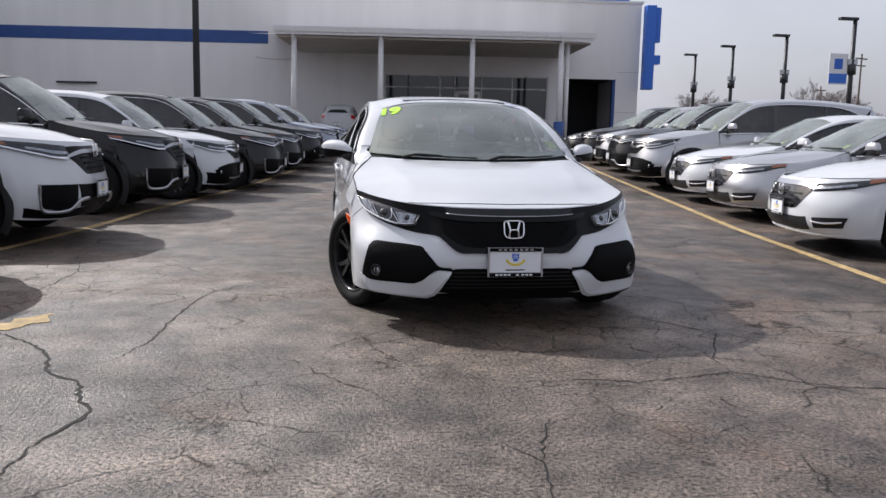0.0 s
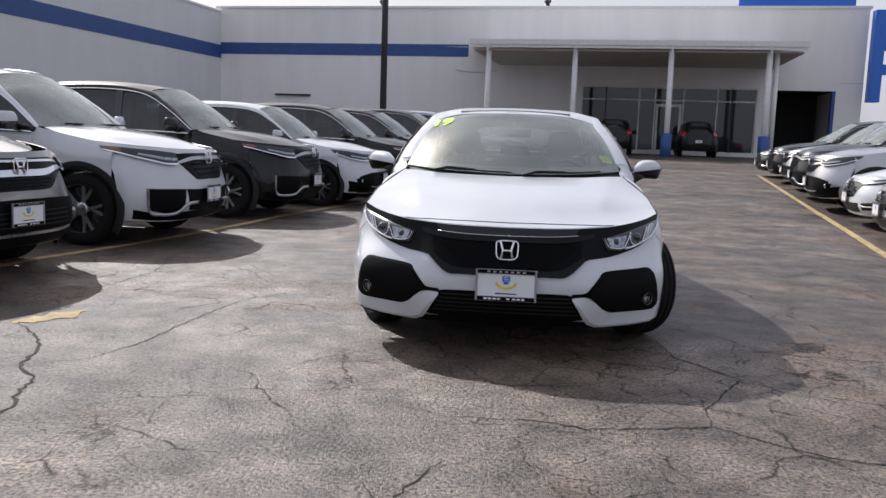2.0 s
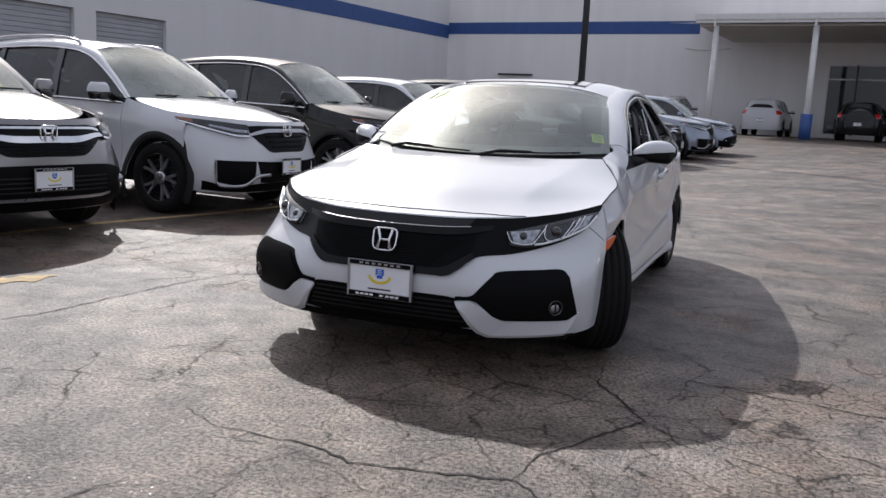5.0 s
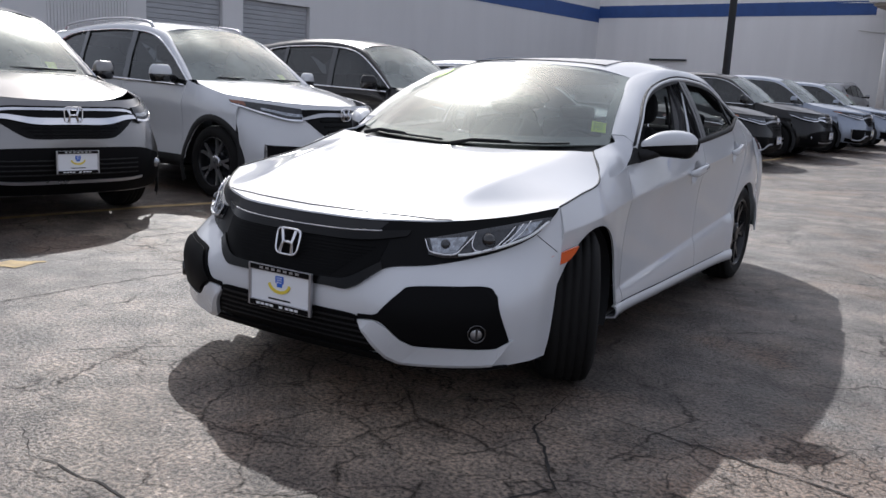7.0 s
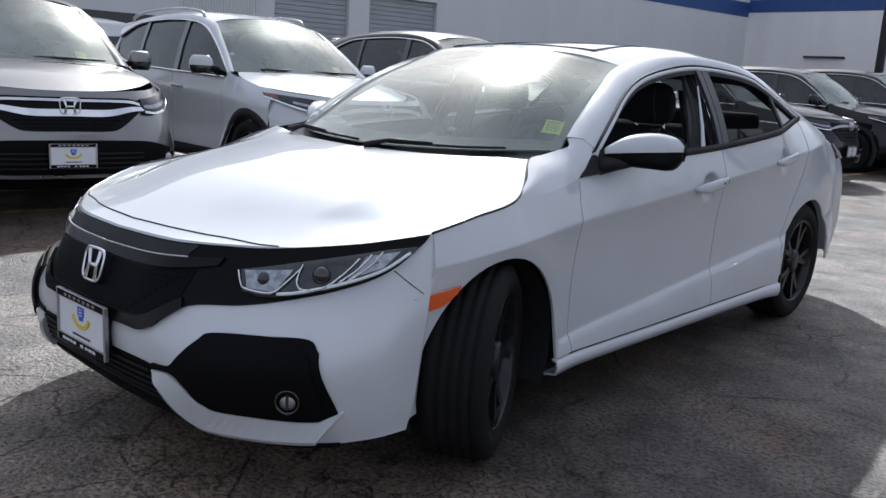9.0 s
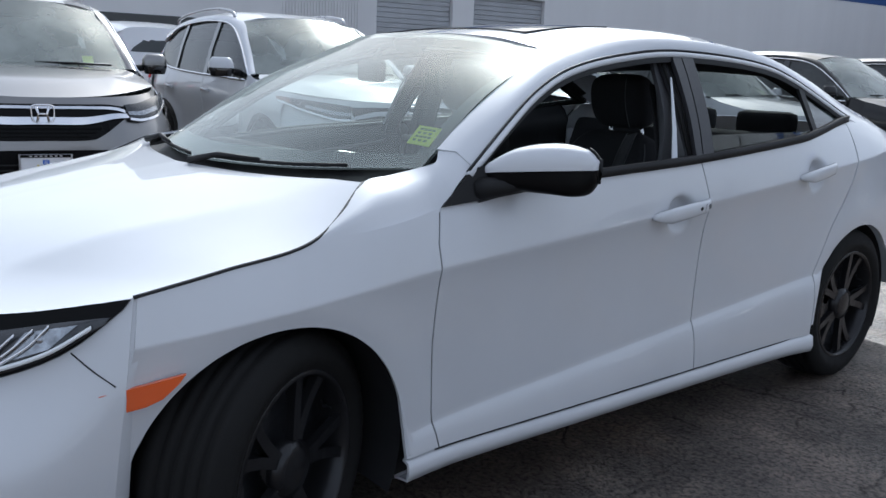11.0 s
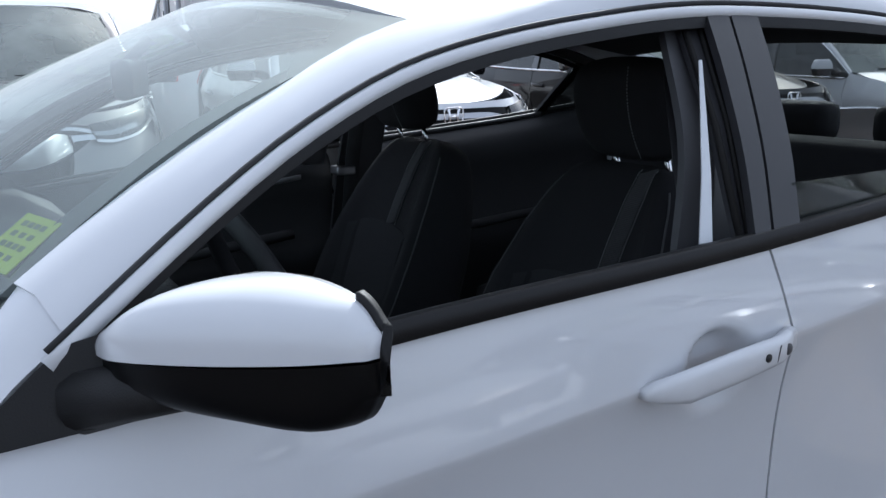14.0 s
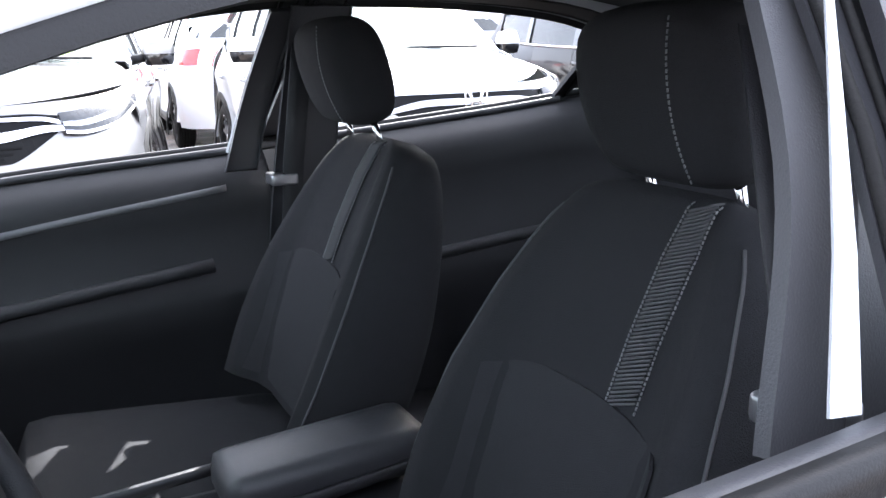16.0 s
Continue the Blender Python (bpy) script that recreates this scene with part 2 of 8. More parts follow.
# twig brown is lightened to carry the haze of distance
M_TWIG = mat("hazed_bare_twigs", (0.19, 0.165, 0.16), 0.9, vary=0.25, scale=1)
M_WHITE_CAR = paint("white_pearl_paint", (0.565, 0.575, 0.60))
M_SILVER_CAR = paint("silver_paint", (0.44, 0.44, 0.46), 0.75)
M_GREY_CAR = paint("lunar_silver_paint", (0.22, 0.214, 0.211), 0.9)
M_BLACK_CAR = paint("black_paint", (0.005, 0.0045, 0.005), coat=0.6)
M_BLUEGREY_CAR = paint("steel_blue_paint", (0.26, 0.29, 0.35), 0.5)
M_PLASTIC = mat("black_plastic", (0.012, 0.012, 0.013), 0.55, spec=0.3, vary=0.1, grain=0.25, grain_scale=500)
M_GLOSSBLACK = mat("gloss_black", (0.006, 0.006, 0.007), 0.12, coat=1.0)
M_GRILLE = mat("satin_black_grille", (0.004, 0.004, 0.0045), 0.30, spec=0.12, vary=0.1)
M_FRONTBLACK = mat("black_bumper_plastic", (0.004, 0.004, 0.0045), 0.55, spec=0.08, vary=0.1)
M_DRL = mat("clear_light_guide", (0.78, 0.80, 0.82), 0.12, coat=1.0, vary=0.04)
M_RUBBER = mat("tyre_rubber", (0.009, 0.0088, 0.0088), 0.8, spec=0.25, vary=0.2, scale=25, grain=0.4, grain_scale=200)
M_RIM_BLACK = mat("black_rim", (0.02, 0.02, 0.022), 0.25, 0.4)
M_RIM_SILVER = mat("silver_rim", (0.48, 0.48, 0.50), 0.28, 0.9)
M_CHROME = mat("chrome", (0.72, 0.72, 0.74), 0.10, 1.0, vary=0.0)
M_DULLCHROME = mat("satin_silver", (0.42, 0.42, 0.44), 0.3, 0.8)
M_LAMP = mat("lamp_reflector", (0.30, 0.315, 0.34), 0.22, 0.85, vary=0.35, scale=45)
M_LAMPDARK = mat("lamp_dark", (0.030, 0.032, 0.037), 0.2, 0.3, coat=0.55, vary=0.3, scale=40)
M_AMBER = mat("amber_lens", (0.68, 0.10, 0.015), 0.2, coat=1.0)
M_AMBER_DULL = mat("smoky_amber_lens", (0.20, 0.065, 0.03), 0.2, coat=1.0)
M_REDLENS = mat("red_lens", (0.55, 0.01, 0.012), 0.15, coat=1.0)
M_SMOKED = mat("smoked_red_lens", (0.045, 0.006, 0.008), 0.15, coat=0.8)
M_PLATE = mat("plate_white", (0.74, 0.75, 0.78), 0.4, vary=0.03)
M_PLATE_BLUE = mat("plate_blue", (0.03, 0.12, 0.52), 0.4)
M_PLATE_YELLOW = mat("plate_yellow", (0.70, 0.55, 0.06), 0.4)
M_STICKER = mat("lime_sticker", (0.56, 0.66, 0.05), 0.5)
M_LIME = mat("lime_window_paint", (0.42, 0.80, 0.02), 0.5)
M_INK = mat("sticker_ink", (0.16, 0.20, 0.05), 0.7)
M_GLASS = glass_mat("windscreen_glass", (0.63, 0.72, 0.68), ior=1.95, dust_glare=0.19, sheen=0.40)
# heavier pale film stands in for bright sky mirrored in parked windscreens
M_GLASS_PARK = glass_mat("sky_hazed_windscreen_glass", (0.60, 0.67, 0.65), ior=1.9, dust_glare=0.22, sheen=0.35)
M_GLASS_CLEAR = glass_mat("rear_screen_glass", (0.62, 0.66, 0.65), ior=1.6, dust_glare=0.02)
M_GLASS_DARK = glass_mat("tinted_glass", (0.13, 0.145, 0.15), ior=1.7, dust_glare=0.02)
M_GLASS_SIDE = glass_mat("side_glass", (0.50, 0.54, 0.53), ior=1.6, dust_glare=0.03)
M_CLOTH = mat("black_cloth", (0.024, 0.024, 0.027), 0.9, spec=0.3, vary=0.15, scale=40, grain=0.8, grain_scale=700)
M_CLOTH_LIGHT = mat("grey_cloth", (0.034, 0.034, 0.038), 0.9, spec=0.3, vary=0.15, scale=40, grain=0.8, grain_scale=900)
M_STITCH = mat("grey_stitching", (0.20, 0.20, 0.21), 0.8)
M_TRIMSOFT = mat("black_soft_trim", (0.026, 0.026, 0.029), 0.5, spec=0.4, vary=0.1, grain=0.4, grain_scale=600)
M_TRIMGREY = mat("dark_grey_trim", (0.052, 0.052, 0.057), 0.45, vary=0.08, grain=0.3, grain_scale=500)
M_SATIN = mat("satin_grey_trim", (0.17, 0.17, 0.18), 0.35, vary=0.06)
M_PILLAR = mat("matt_pillar_film", (0.024, 0.024, 0.027), 0.40, vary=0.08, scale=12, grain=0.15, grain_scale=500)
M_SEATSTRIPE = mat("ribbed_grey_cloth", (0.085, 0.085, 0.09), 0.8, vary=0.1)
M_BLADE = mat("piano_black_trim", (0.004, 0.004, 0.0045), 0.2, spec=0.22, vary=0.05)
M_PARKLAMP = mat("dark_lamp_housing", (0.022, 0.024, 0.028), 0.22, coat=0.35, vary=0.3, scale=40)
M_EDGE = mat("white_frame_edge", (0.62, 0.64, 0.67), 0.5, vary=0.05)
M_HEADLINER = mat("dark_headliner", (0.034, 0.034, 0.036), 0.9)

# ---- mesh helpers ----
def part(name, bm, material, parent=None, label="", thick=0.0, smooth=True, m=None):
    """One mesh object out of a bmesh, under parent."""
    me = bpy.data.meshes.new(name)
    bm.normal_update()
    bm.to_mesh(me)
    bm.free()
    me.materials.append(material)
    if smooth:
        for p in me.polygons:
            p.use_smooth = True
    ob = new(name, me)
    if parent is not None:
        ob.parent = parent
    if m is not None:
        ob.matrix_basis = m
    if label:
        ob["label"] = label
    if thick:
        s = ob.modifiers.new("thickness", "SOLIDIFY")
        s.thickness, s.offset = thick, -1
    return ob


def thing(name, label, category, group="", kind="", m=None):
    ob = tagged(new(name), label, category, group, kind)
    if m is not None:
        ob.matrix_basis = m
    return ob


def cr(pts, t):
    """Point at t (0..1) on a smooth curve through pts."""
    n = len(pts) - 1
    if n == 1:
        return Vector(pts[0]).lerp(Vector(pts[1]), t)
    x = min(max(t, 0.0), 1.0) * n
    i = min(int(x), n - 1)
    f = x - i
    p1, p2 = Vector(pts[i]), Vector(pts[i + 1])
    p0 = Vector(pts[i - 1]) if i > 0 else p1 * 2 - p2
    p3 = Vector(pts[i + 2]) if i + 2 <= n else p2 * 2 - p1
    return 0.5 * ((2 * p1) + (p2 - p0) * f + (2 * p0 - 5 * p1 + 4 * p2 - p3) * f * f + (3 * p1 - p0 - 3 * p2 + p3) * f ** 3)


def samples(pts, n):
    return [cr(pts, i / (n - 1)) for i in range(n)]


def loft(curves, nu, nv):
    """Grid of points: nu along each curve, nv across the curves."""
    rows = [samples(c, nu) for c in curves]
    cols = [[cr([r[i] for r in rows], j / (nv - 1)) for i in range(nu)] for j in range(nv)]
    return cols


def add_grid(bm, g, flip=False, sx=1):
    vs = [[bm.verts.new((p[0] * sx, p[1], p[2])) for p in row] for row in g]
    for j in range(len(g) - 1):
        for i in range(len(g[0]) - 1):
            q = [vs[j][i], vs[j][i + 1], vs[j + 1][i + 1], vs[j + 1][i]]
            if flip != (sx < 0):
                q.reverse()
            try:
                bm.faces.new(q)
            except ValueError:
                pass
    return vs


def panel(name, g, material, parent, label="", thick=0.006, flip=False, sx=1):
    """A sheet-metal panel that faces outwards, with a folded edge thick deep."""
    bm = bmesh.new()
    add_grid(bm, g, flip, sx)
    bmesh.ops.remove_doubles(bm, verts=bm.verts, dist=0.0004)
    bm.normal_update()
    ref = Vector((0, 1.2, 0.6))
    if sum(f.calc_area() * f.normal.dot(f.calc_center_median() - ref) for f in bm.faces) < 0:
        bmesh.ops.reverse_faces(bm, faces=bm.faces)
        bm.normal_update()
    if thick:
        for e in [e for e in bm.edges if len(e.link_faces) == 1]:
            f = e.link_faces[0]
            vs = list(f.verts)
            i = vs.index(e.verts[0])
            a, b = (e.verts[0], e.verts[1]) if vs[(i + 1) % len(vs)] == e.verts[1] else (e.verts[1], e.verts[0])
            q = [bm.verts.new(c) for c in (b.co, a.co, a.co - a.normal * thick, b.co - b.normal * thick)]
            bm.faces.new(q)
    return part(name, bm, material, parent, label)


def bm_box(bm, x0, x1, y0, y1, z0, z1, bevel=0.0, m=None):
    r = bmesh.ops.create_cube(bm, size=1.0)
    vs = r["verts"]
    for v in vs:
        v.co = Vector(((x0 + x1) / 2 + v.co.x * (x1 - x0), (y0 + y1) / 2 + v.co.y * (y1 - y0), (z0 + z1) / 2 + v.co.z * (z1 - z0)))
    if bevel:
        es = list({e for v in vs for e in v.link_edges})
        r2 = bmesh.ops.bevel(bm, geom=es, offset=bevel, segments=2, affect="EDGES", profile=0.6)
        vs = list({v for f in r2["faces"] for v in f.verts} | {v for v in vs if v.is_valid})
    if m is not None:
        bmesh.ops.transform(bm, matrix=m, verts=vs)
    return vs


def box(name, x0, x1, y0, y1, z0, z1, material, parent=None, label="", bevel=0.0, m=None, smooth=False):
    bm = bmesh.new()
    bm_box(bm, x0, x1, y0, y1, z0, z1, bevel)
    return part(name, bm, material, parent, label, smooth=smooth, m=m)


def bm_tube(bm, pts, radii, n=10, caps=True):
    """Tube along pts; radii one number or one per point."""
    if isinstance(radii, (int, float)):
        radii = [radii] * len(pts)
    rings = []
    up = None
    for i, p in enumerate(pts):
        p = Vector(p)
        a = Vector(pts[max(i - 1, 0)])
        b = Vector(pts[min(i + 1, len(pts) - 1)])
        d = (b - a).normalized()
        if up is None:
            up = d.orthogonal().normalized()
        up = (up - d * up.dot(d)).normalized()
        side = d.cross(up)
        rings.append([bm.verts.new(p + (up * math.cos(k * math.tau / n) + side * math.sin(k * math.tau / n)) * radii[i]) for k in range(n)])
    for r0, r1 in zip(rings, rings[1:]):
        for k in range(n):
            bm.faces.new((r0[k], r0[(k + 1) % n], r1[(k + 1) % n], r1[k]))
    if caps:
        bm.faces.new(list(reversed(rings[0])))
        bm.faces.new(rings[-1])
    return rings


def tube(name, pts, r, material, parent=None, label="", n=10, m=None):
    bm = bmesh.new()
    bm_tube(bm, pts, r, n)
    return part(name, bm, material, parent, label, m=m)


def bm_strip(bm, pts, width, height, up=Vector((0, 0, 1))):
    """Flat bar that follows pts: width across, height along up."""
    rings = []
    for i, p in enumerate(pts):
        p = Vector(p)
        d = (Vector(pts[min(i + 1, len(pts) - 1)]) - Vector(pts[max(i - 1, 0)])).normalized()
        s = d.cross(up).normalized() * width / 2
        u = up * height / 2
        rings.append([bm.verts.new(p + a) for a in (s + u, -s + u, -s - u, s - u)])
    for r0, r1 in zip(rings, rings[1:]):
        for k in range(4):
            bm.faces.new((r0[k], r0[(k + 1) % 4], r1[(k + 1) % 4], r1[k]))
    bm.faces.new(list(reversed(rings[0])))
    bm.faces.new(rings[-1])


def bm_lathe(bm, prof, n=32, axis="x", caps=False):
    """Turn prof, pairs of (along, radius), round an axis."""
    rings = []
    for a, r in prof:
        ring = []
        for k in range(n):
            c, s = math.cos(k * math.tau / n) * r, math.sin(k * math.tau / n) * r
            ring.append(bm.verts.new({"x": (a, c, s), "y": (c, a, s), "z": (c, s, a)}[axis]))
        rings.append(ring)
    for r0, r1 in zip(rings, rings[1:]):
        for k in range(n):
            bm.faces.new((r0[k], r1[k], r1[(k + 1) % n], r0[(k + 1) % n]))
    if caps:
        bm.faces.new(rings[0])
        bm.faces.new(list(reversed(rings[-1])))
    return rings


def ground_z(x, y):
    """The lot rises gently towards the building, a little later along the left-hand row."""
    def ease(v):
        v = min(max(v, 0.0), 1.0)
        return v * v * (3 - 2 * v)
    t = min(max((y - 4.0) / 31.0, 0.0), 1.0)
    dip = 0.15 * ease((y - 5.0) / 7.0) * (1 - ease((y - 21.0) / 10.0)) * (1 - ease((x + 0.5) / 4.0))
    return 0.56 * t * t * (3 - 2 * t) * 0.35 + 0.56 * t * 0.65 - dip


BLD = pose(0, 0, 0, 0, 0, -7.4)

# ---- ground ----
def build_ground():
    bm = bmesh.new()
    xs = [-400, -200, -100, -60, -40, -25] + [-20 + 1.0 * i for i in range(41)] + [25, 40, 60, 100, 200, 400]
    ys = [-400, -150, -60, -30, -15] + [-10 + 1.0 * i for i in range(56)] + [50, 60, 80, 120, 200, 400]
    add_grid(bm, [[(x, y, ground_z(x, y)) for x in xs] for y in ys])
    g = part("ground", bm, M_ASPHALT, smooth=True)
    tagged(g, "cracked weathered grey-brown asphalt of a car lot", "ground", kind="structure")


build_ground()


def ground_ribbon(name, pts, width, material, lift, jitter=0.0, rng=None, step=0.05):
    """A worn painted line or a crack that lies on the ground."""
    bm = bmesh.new()
    rng = rng or random.Random(4)
    path = []
    for a, b in zip(pts, pts[1:]):
        a, b = Vector(a).to_3d(), Vector(b).to_3d()
        k = max(2, int((b - a).length / step))
        for i in range(k):
            path.append(a.lerp(b, i / k))
    path.append(Vector(pts[-1]).to_3d())
    left, right = [], []
    n = len(path)
    for i, p in enumerate(path):
        d = (path[min(i + 1, n - 1)] - path[max(i - 1, 0)]).normalized()
        s = Vector((d.y, -d.x, 0))
        off = rng.uniform(-1, 1) * jitter
        w = width * (1 + rng.uniform(-0.45, 0.45) * (1 if jitter else 0.12)) * (min(1.0, 0.25 + 3.0 * min(i, n - 1 - i) / n) if jitter else 1) / 2
        for side, lst in ((1, left), (-1, right)):
            q = p + s * (off + side * w)
            lst.append(bm.verts.new((q.x, q.y, ground_z(q.x, q.y) + lift)))
    for i in range(n - 1):
        bm.faces.new((left[i], left[i + 1], right[i + 1], right[i]))
    return part(name, bm, material, smooth=False)


def build_lines():
    lines = [[(3.10, -1.4), (3.44, 0.61), (4.09, 4.2), (4.63, 6.97), (5.3, 10.6), (6.3, 16.0), (7.2, 21.0)],
             [(-4.75, -2.8), (-4.03, 1.75), (-3.74, 2.75), (-3.28, 4.95), (-2.5, 9.9), (-1.3, 16.5)]]
    for pts in lines:
        o = ground_ribbon("painted_line", pts, 0.105, M_YELLOW, 0.004, step=0.25)
        tagged(o, "faded yellow painted line on the asphalt", "marking", group="lot lines", kind="structure")
    rng = random.Random(2)
    blotch = [(-2.86, -0.62), (-2.74, -0.45), (-2.62, -0.2)]
    o = ground_ribbon("paint_blotch", blotch, 0.16, M_YELLOW, 0.004, 0.02, rng, 0.04)
    tagged(o, "worn orange-yellow paint patch on the asphalt", "marking", kind="structure")


build_lines()


def build_cracks():
    """The long cracks that can be followed one by one."""
    rng = random.Random(11)
    runs = [
        ([(-2.13, -2.75), (-2.10, -2.40), (-1.98, -2.02), (-2.07, -1.86), (-2.12, -1.62), (-2.31, -1.44), (-2.38, -1.15), (-2.52, -0.93), (-2.70, -0.72), (-2.84, -0.60)], 0.022),
        ([(-2.30, -1.42), (-2.18, -1.34), (-2.05, -1.26), (-1.95, -0.9), (-1.92, -0.51), (-1.86, 0.05), (-1.78, 0.42), (-1.45, 0.85), (-1.11, 1.19)], 0.010),
        ([(-0.42, -1.70), (-0.21, -1.80), (-0.02, -1.79), (0.20, -1.79), (0.36, -1.85), (0.61, -1.80), (0.91, -1.73), (1.06, -1.88), (1.26, -2.00), (1.50, -2.06), (2.1, -2.2)], 0.012),
        ([(0.89, -0.21), (0.94, -0.60), (1.08, -0.78), (1.19, -0.98), (1.05, -1.25), (0.93, -1.46), (0.88, -1.72)], 0.012),
        ([(1.02, -0.30), (1.27, -0.35), (1.51, -0.37), (1.74, -0.41), (2.04, -0.45), (2.7, -0.5), (3.3, -0.42)], 0.012),
        ([(1.19, -0.98), (1.32, -1.08), (1.55, -1.12)], 0.008),
        ([(-0.34, -2.72), (-0.25, -2.44), (-0.18, -2.28)], 0.010),
        ([(-0.40, -3.1), (-0.34, -2.72), (-0.45, -2.5)], 0.008),
        ([(-3.0, 1.95), (-2.85, 1.3), (-2.92, 0.55), (-3.2, 0.2)], 0.011),
        ([(-2.85, 1.3), (-2.2, 1.15), (-1.6, 1.05), (-1.0, 1.2)], 0.009),
        ([(-1.9, 0.4), (-1.5, 0.62), (-1.2, 0.55), (-0.9, 0.7)], 0.009),
        ([(1.4, 2.9), (1.7, 2.75), (2.1, 2.9), (2.6, 2.7), (3.2, 2.9)], 0.010),
        ([(1.2, 3.8), (1.6, 3.6), (1.9, 3.1), (2.1, 2.9)], 0.010),
        ([(1.7, 4.6), (2.3, 4.3), (3.1, 4.4), (3.8, 4.1)], 0.009),
    ]
    for pts, w in runs:
        o = ground_ribbon("crack", pts, w * 0.75, M_TAR, 0.003, 0.010, rng, 0.035)
        tagged(o, "dark open crack in the asphalt", "crack", group="cracks in the asphalt", kind="structure")


build_cracks()


# ---- building, in its own axes: x along the front, y away from the lot ----
WALL_Y, SIDE_X, TOP = 43.0, -24.0, 8.35


def build_building():
    z0 = 0.2
    b = thing("dealership_building", "long white-painted masonry dealership with a blue stripe and canopy", "building", kind="structure", m=BLD)
    # front wall in pieces round the openings: shop window and garage door
    gx0, gx1, gz = 7.95, 10.9, 4.15
    wx0, wx1, wz0, wz1 = -2.2, 7.05, 0.72, 4.2
    stripe0, stripe1 = 5.68, 6.36
    def wall(name, x0, x1, z_0, z_1, mtl=M_WALL, y0=WALL_Y, y1=WALL_Y + 0.35):
        return box(name, x0, x1, y0, y1, z_0, z_1, mtl, b)
    wall("wall_front", SIDE_X, wx0, z0, stripe0)
    wall("wall_front", wx0, wx1, wz1, stripe0)
    wall("wall_front", wx0, wx1, z0, wz0)
    wall("wall_front", wx1, gx0, z0, stripe0)
    wall("wall_front", gx0, gx1, gz, stripe0)
    wall("wall_front", gx1, 12.2, z0, stripe0)
    wall("wall_front", SIDE_X, 12.2, stripe1, TOP)
    wall("wall_front", -8.7, 12.2, stripe0, stripe1)
    wall("stripe", SIDE_X, -8.7, stripe0, stripe1, M_BLUE, WALL_Y - 0.02, WALL_Y + 0.35)
    box("coping", SIDE_X - 0.3, 12.3, WALL_Y - 0.06, WALL_Y + 0.45, TOP, TOP + 0.14, M_TRIM_WHITE, b)
    # side wing with roller doors
    doors = [(14.2, 17.3), (11.0, 13.9), (17.9, 20.9)]
    ys = [-30.0] + sorted(v for d in ((17.05, 20.3), (13.1, 16.15)) for v in d) + [WALL_Y]
    dz = 4.0
    segs = [(3.75, 13.1), (16.15, 17.05), (20.3, WALL_Y)]
    for y0, y1 in segs:
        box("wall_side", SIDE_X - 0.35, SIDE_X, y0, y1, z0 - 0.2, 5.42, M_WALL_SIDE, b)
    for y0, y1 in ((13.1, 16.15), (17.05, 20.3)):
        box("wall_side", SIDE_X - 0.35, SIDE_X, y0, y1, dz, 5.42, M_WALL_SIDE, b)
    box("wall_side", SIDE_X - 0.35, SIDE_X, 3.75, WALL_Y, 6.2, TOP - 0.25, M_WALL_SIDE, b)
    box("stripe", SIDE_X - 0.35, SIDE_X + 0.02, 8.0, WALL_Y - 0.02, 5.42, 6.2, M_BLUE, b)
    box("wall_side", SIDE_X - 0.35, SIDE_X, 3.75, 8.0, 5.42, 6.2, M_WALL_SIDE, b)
    box("coping", SIDE_X - 0.45, SIDE_X + 0.06, 3.75, WALL_Y - 0.06, TOP - 0.25, TOP - 0.12, M_TRIM_WHITE, b)
    box("roof", SIDE_X - 20, 12.2, WALL_Y + 0.45, 70, TOP - 1.4, TOP - 1.2, M_SOFFIT, b)
    box("wall_right", 11.9, 12.2, WALL_Y + 0.35, 70, z0, TOP, M_WALL, b)
    for y0, y1 in ((13.1, 16.15), (17.05, 20.3)):
        sh = box("roller_door", SIDE_X - 0.26, SIDE_X - 0.20, y0, y1, 0.0, dz, M_SHUTTER, b, "grey ribbed roller door")
        for k in range(22):
            bm = bmesh.new()
            bm_box(bm, SIDE_X - 0.21, SIDE_X - 0.165, y0 + 0.02, y1 - 0.02, dz - 0.17 * (k + 1), dz - 0.17 * k - 0.03, 0.012)
            part("slat", bm, M_SHUTTER, sh, smooth=False)
    # smooth grey panel at the end of the side wing
    shed = thing("shed_wall", "smooth grey shed wall with a dark band beside the building", "wall", kind="structure", m=BLD)
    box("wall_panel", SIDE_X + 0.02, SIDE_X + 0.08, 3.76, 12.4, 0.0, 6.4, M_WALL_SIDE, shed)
    box("window_band", SIDE_X + 0.085, SIDE_X + 0.11, 3.9, 9.5, 1.95, 2.52, M_SHOPGLASS, shed, "dark band of windows")
    for k in range(26):
        box("rib", SIDE_X + 0.082, SIDE_X + 0.115, 9.7 + 0.105 * k, 9.755 + 0.105 * k, 0.0, 6.4, M_WALL_SIDE, shed)
    # shop front behind the posts
    w = box("shop_window", wx0, wx1, WALL_Y + 0.16, WALL_Y + 0.18, wz0, wz1, M_SHOPGLASS, b, "large dark shop window")
    for x in (-2.2, -0.9, 0.9, 1.75, 3.25, 5.0, 5.75, 6.98):
        box("mullion", x, x + 0.07, WALL_Y + 0.05, WALL_Y + 0.2, wz0, wz1, M_TRIM_WHITE if x not in (-0.9, 5.75) else M_POLE, w)
    for z in (wz0, 3.45, wz1 - 0.07):
        box("transom", wx0, wx1, WALL_Y + 0.06, WALL_Y + 0.19, z, z + 0.07, M_TRIM_WHITE, w)
    box("door_leaf", 1.85, 3.2, WALL_Y + 0.02, WALL_Y + 0.1, wz0 - 0.1, 3.3, M_TRIM_WHITE, w, "white-framed glass door")
    box("door_glass", 1.98, 3.07, WALL_Y + 0.0, WALL_Y + 0.02, wz0 + 0.1, 3.15, M_SHOPGLASS, w)
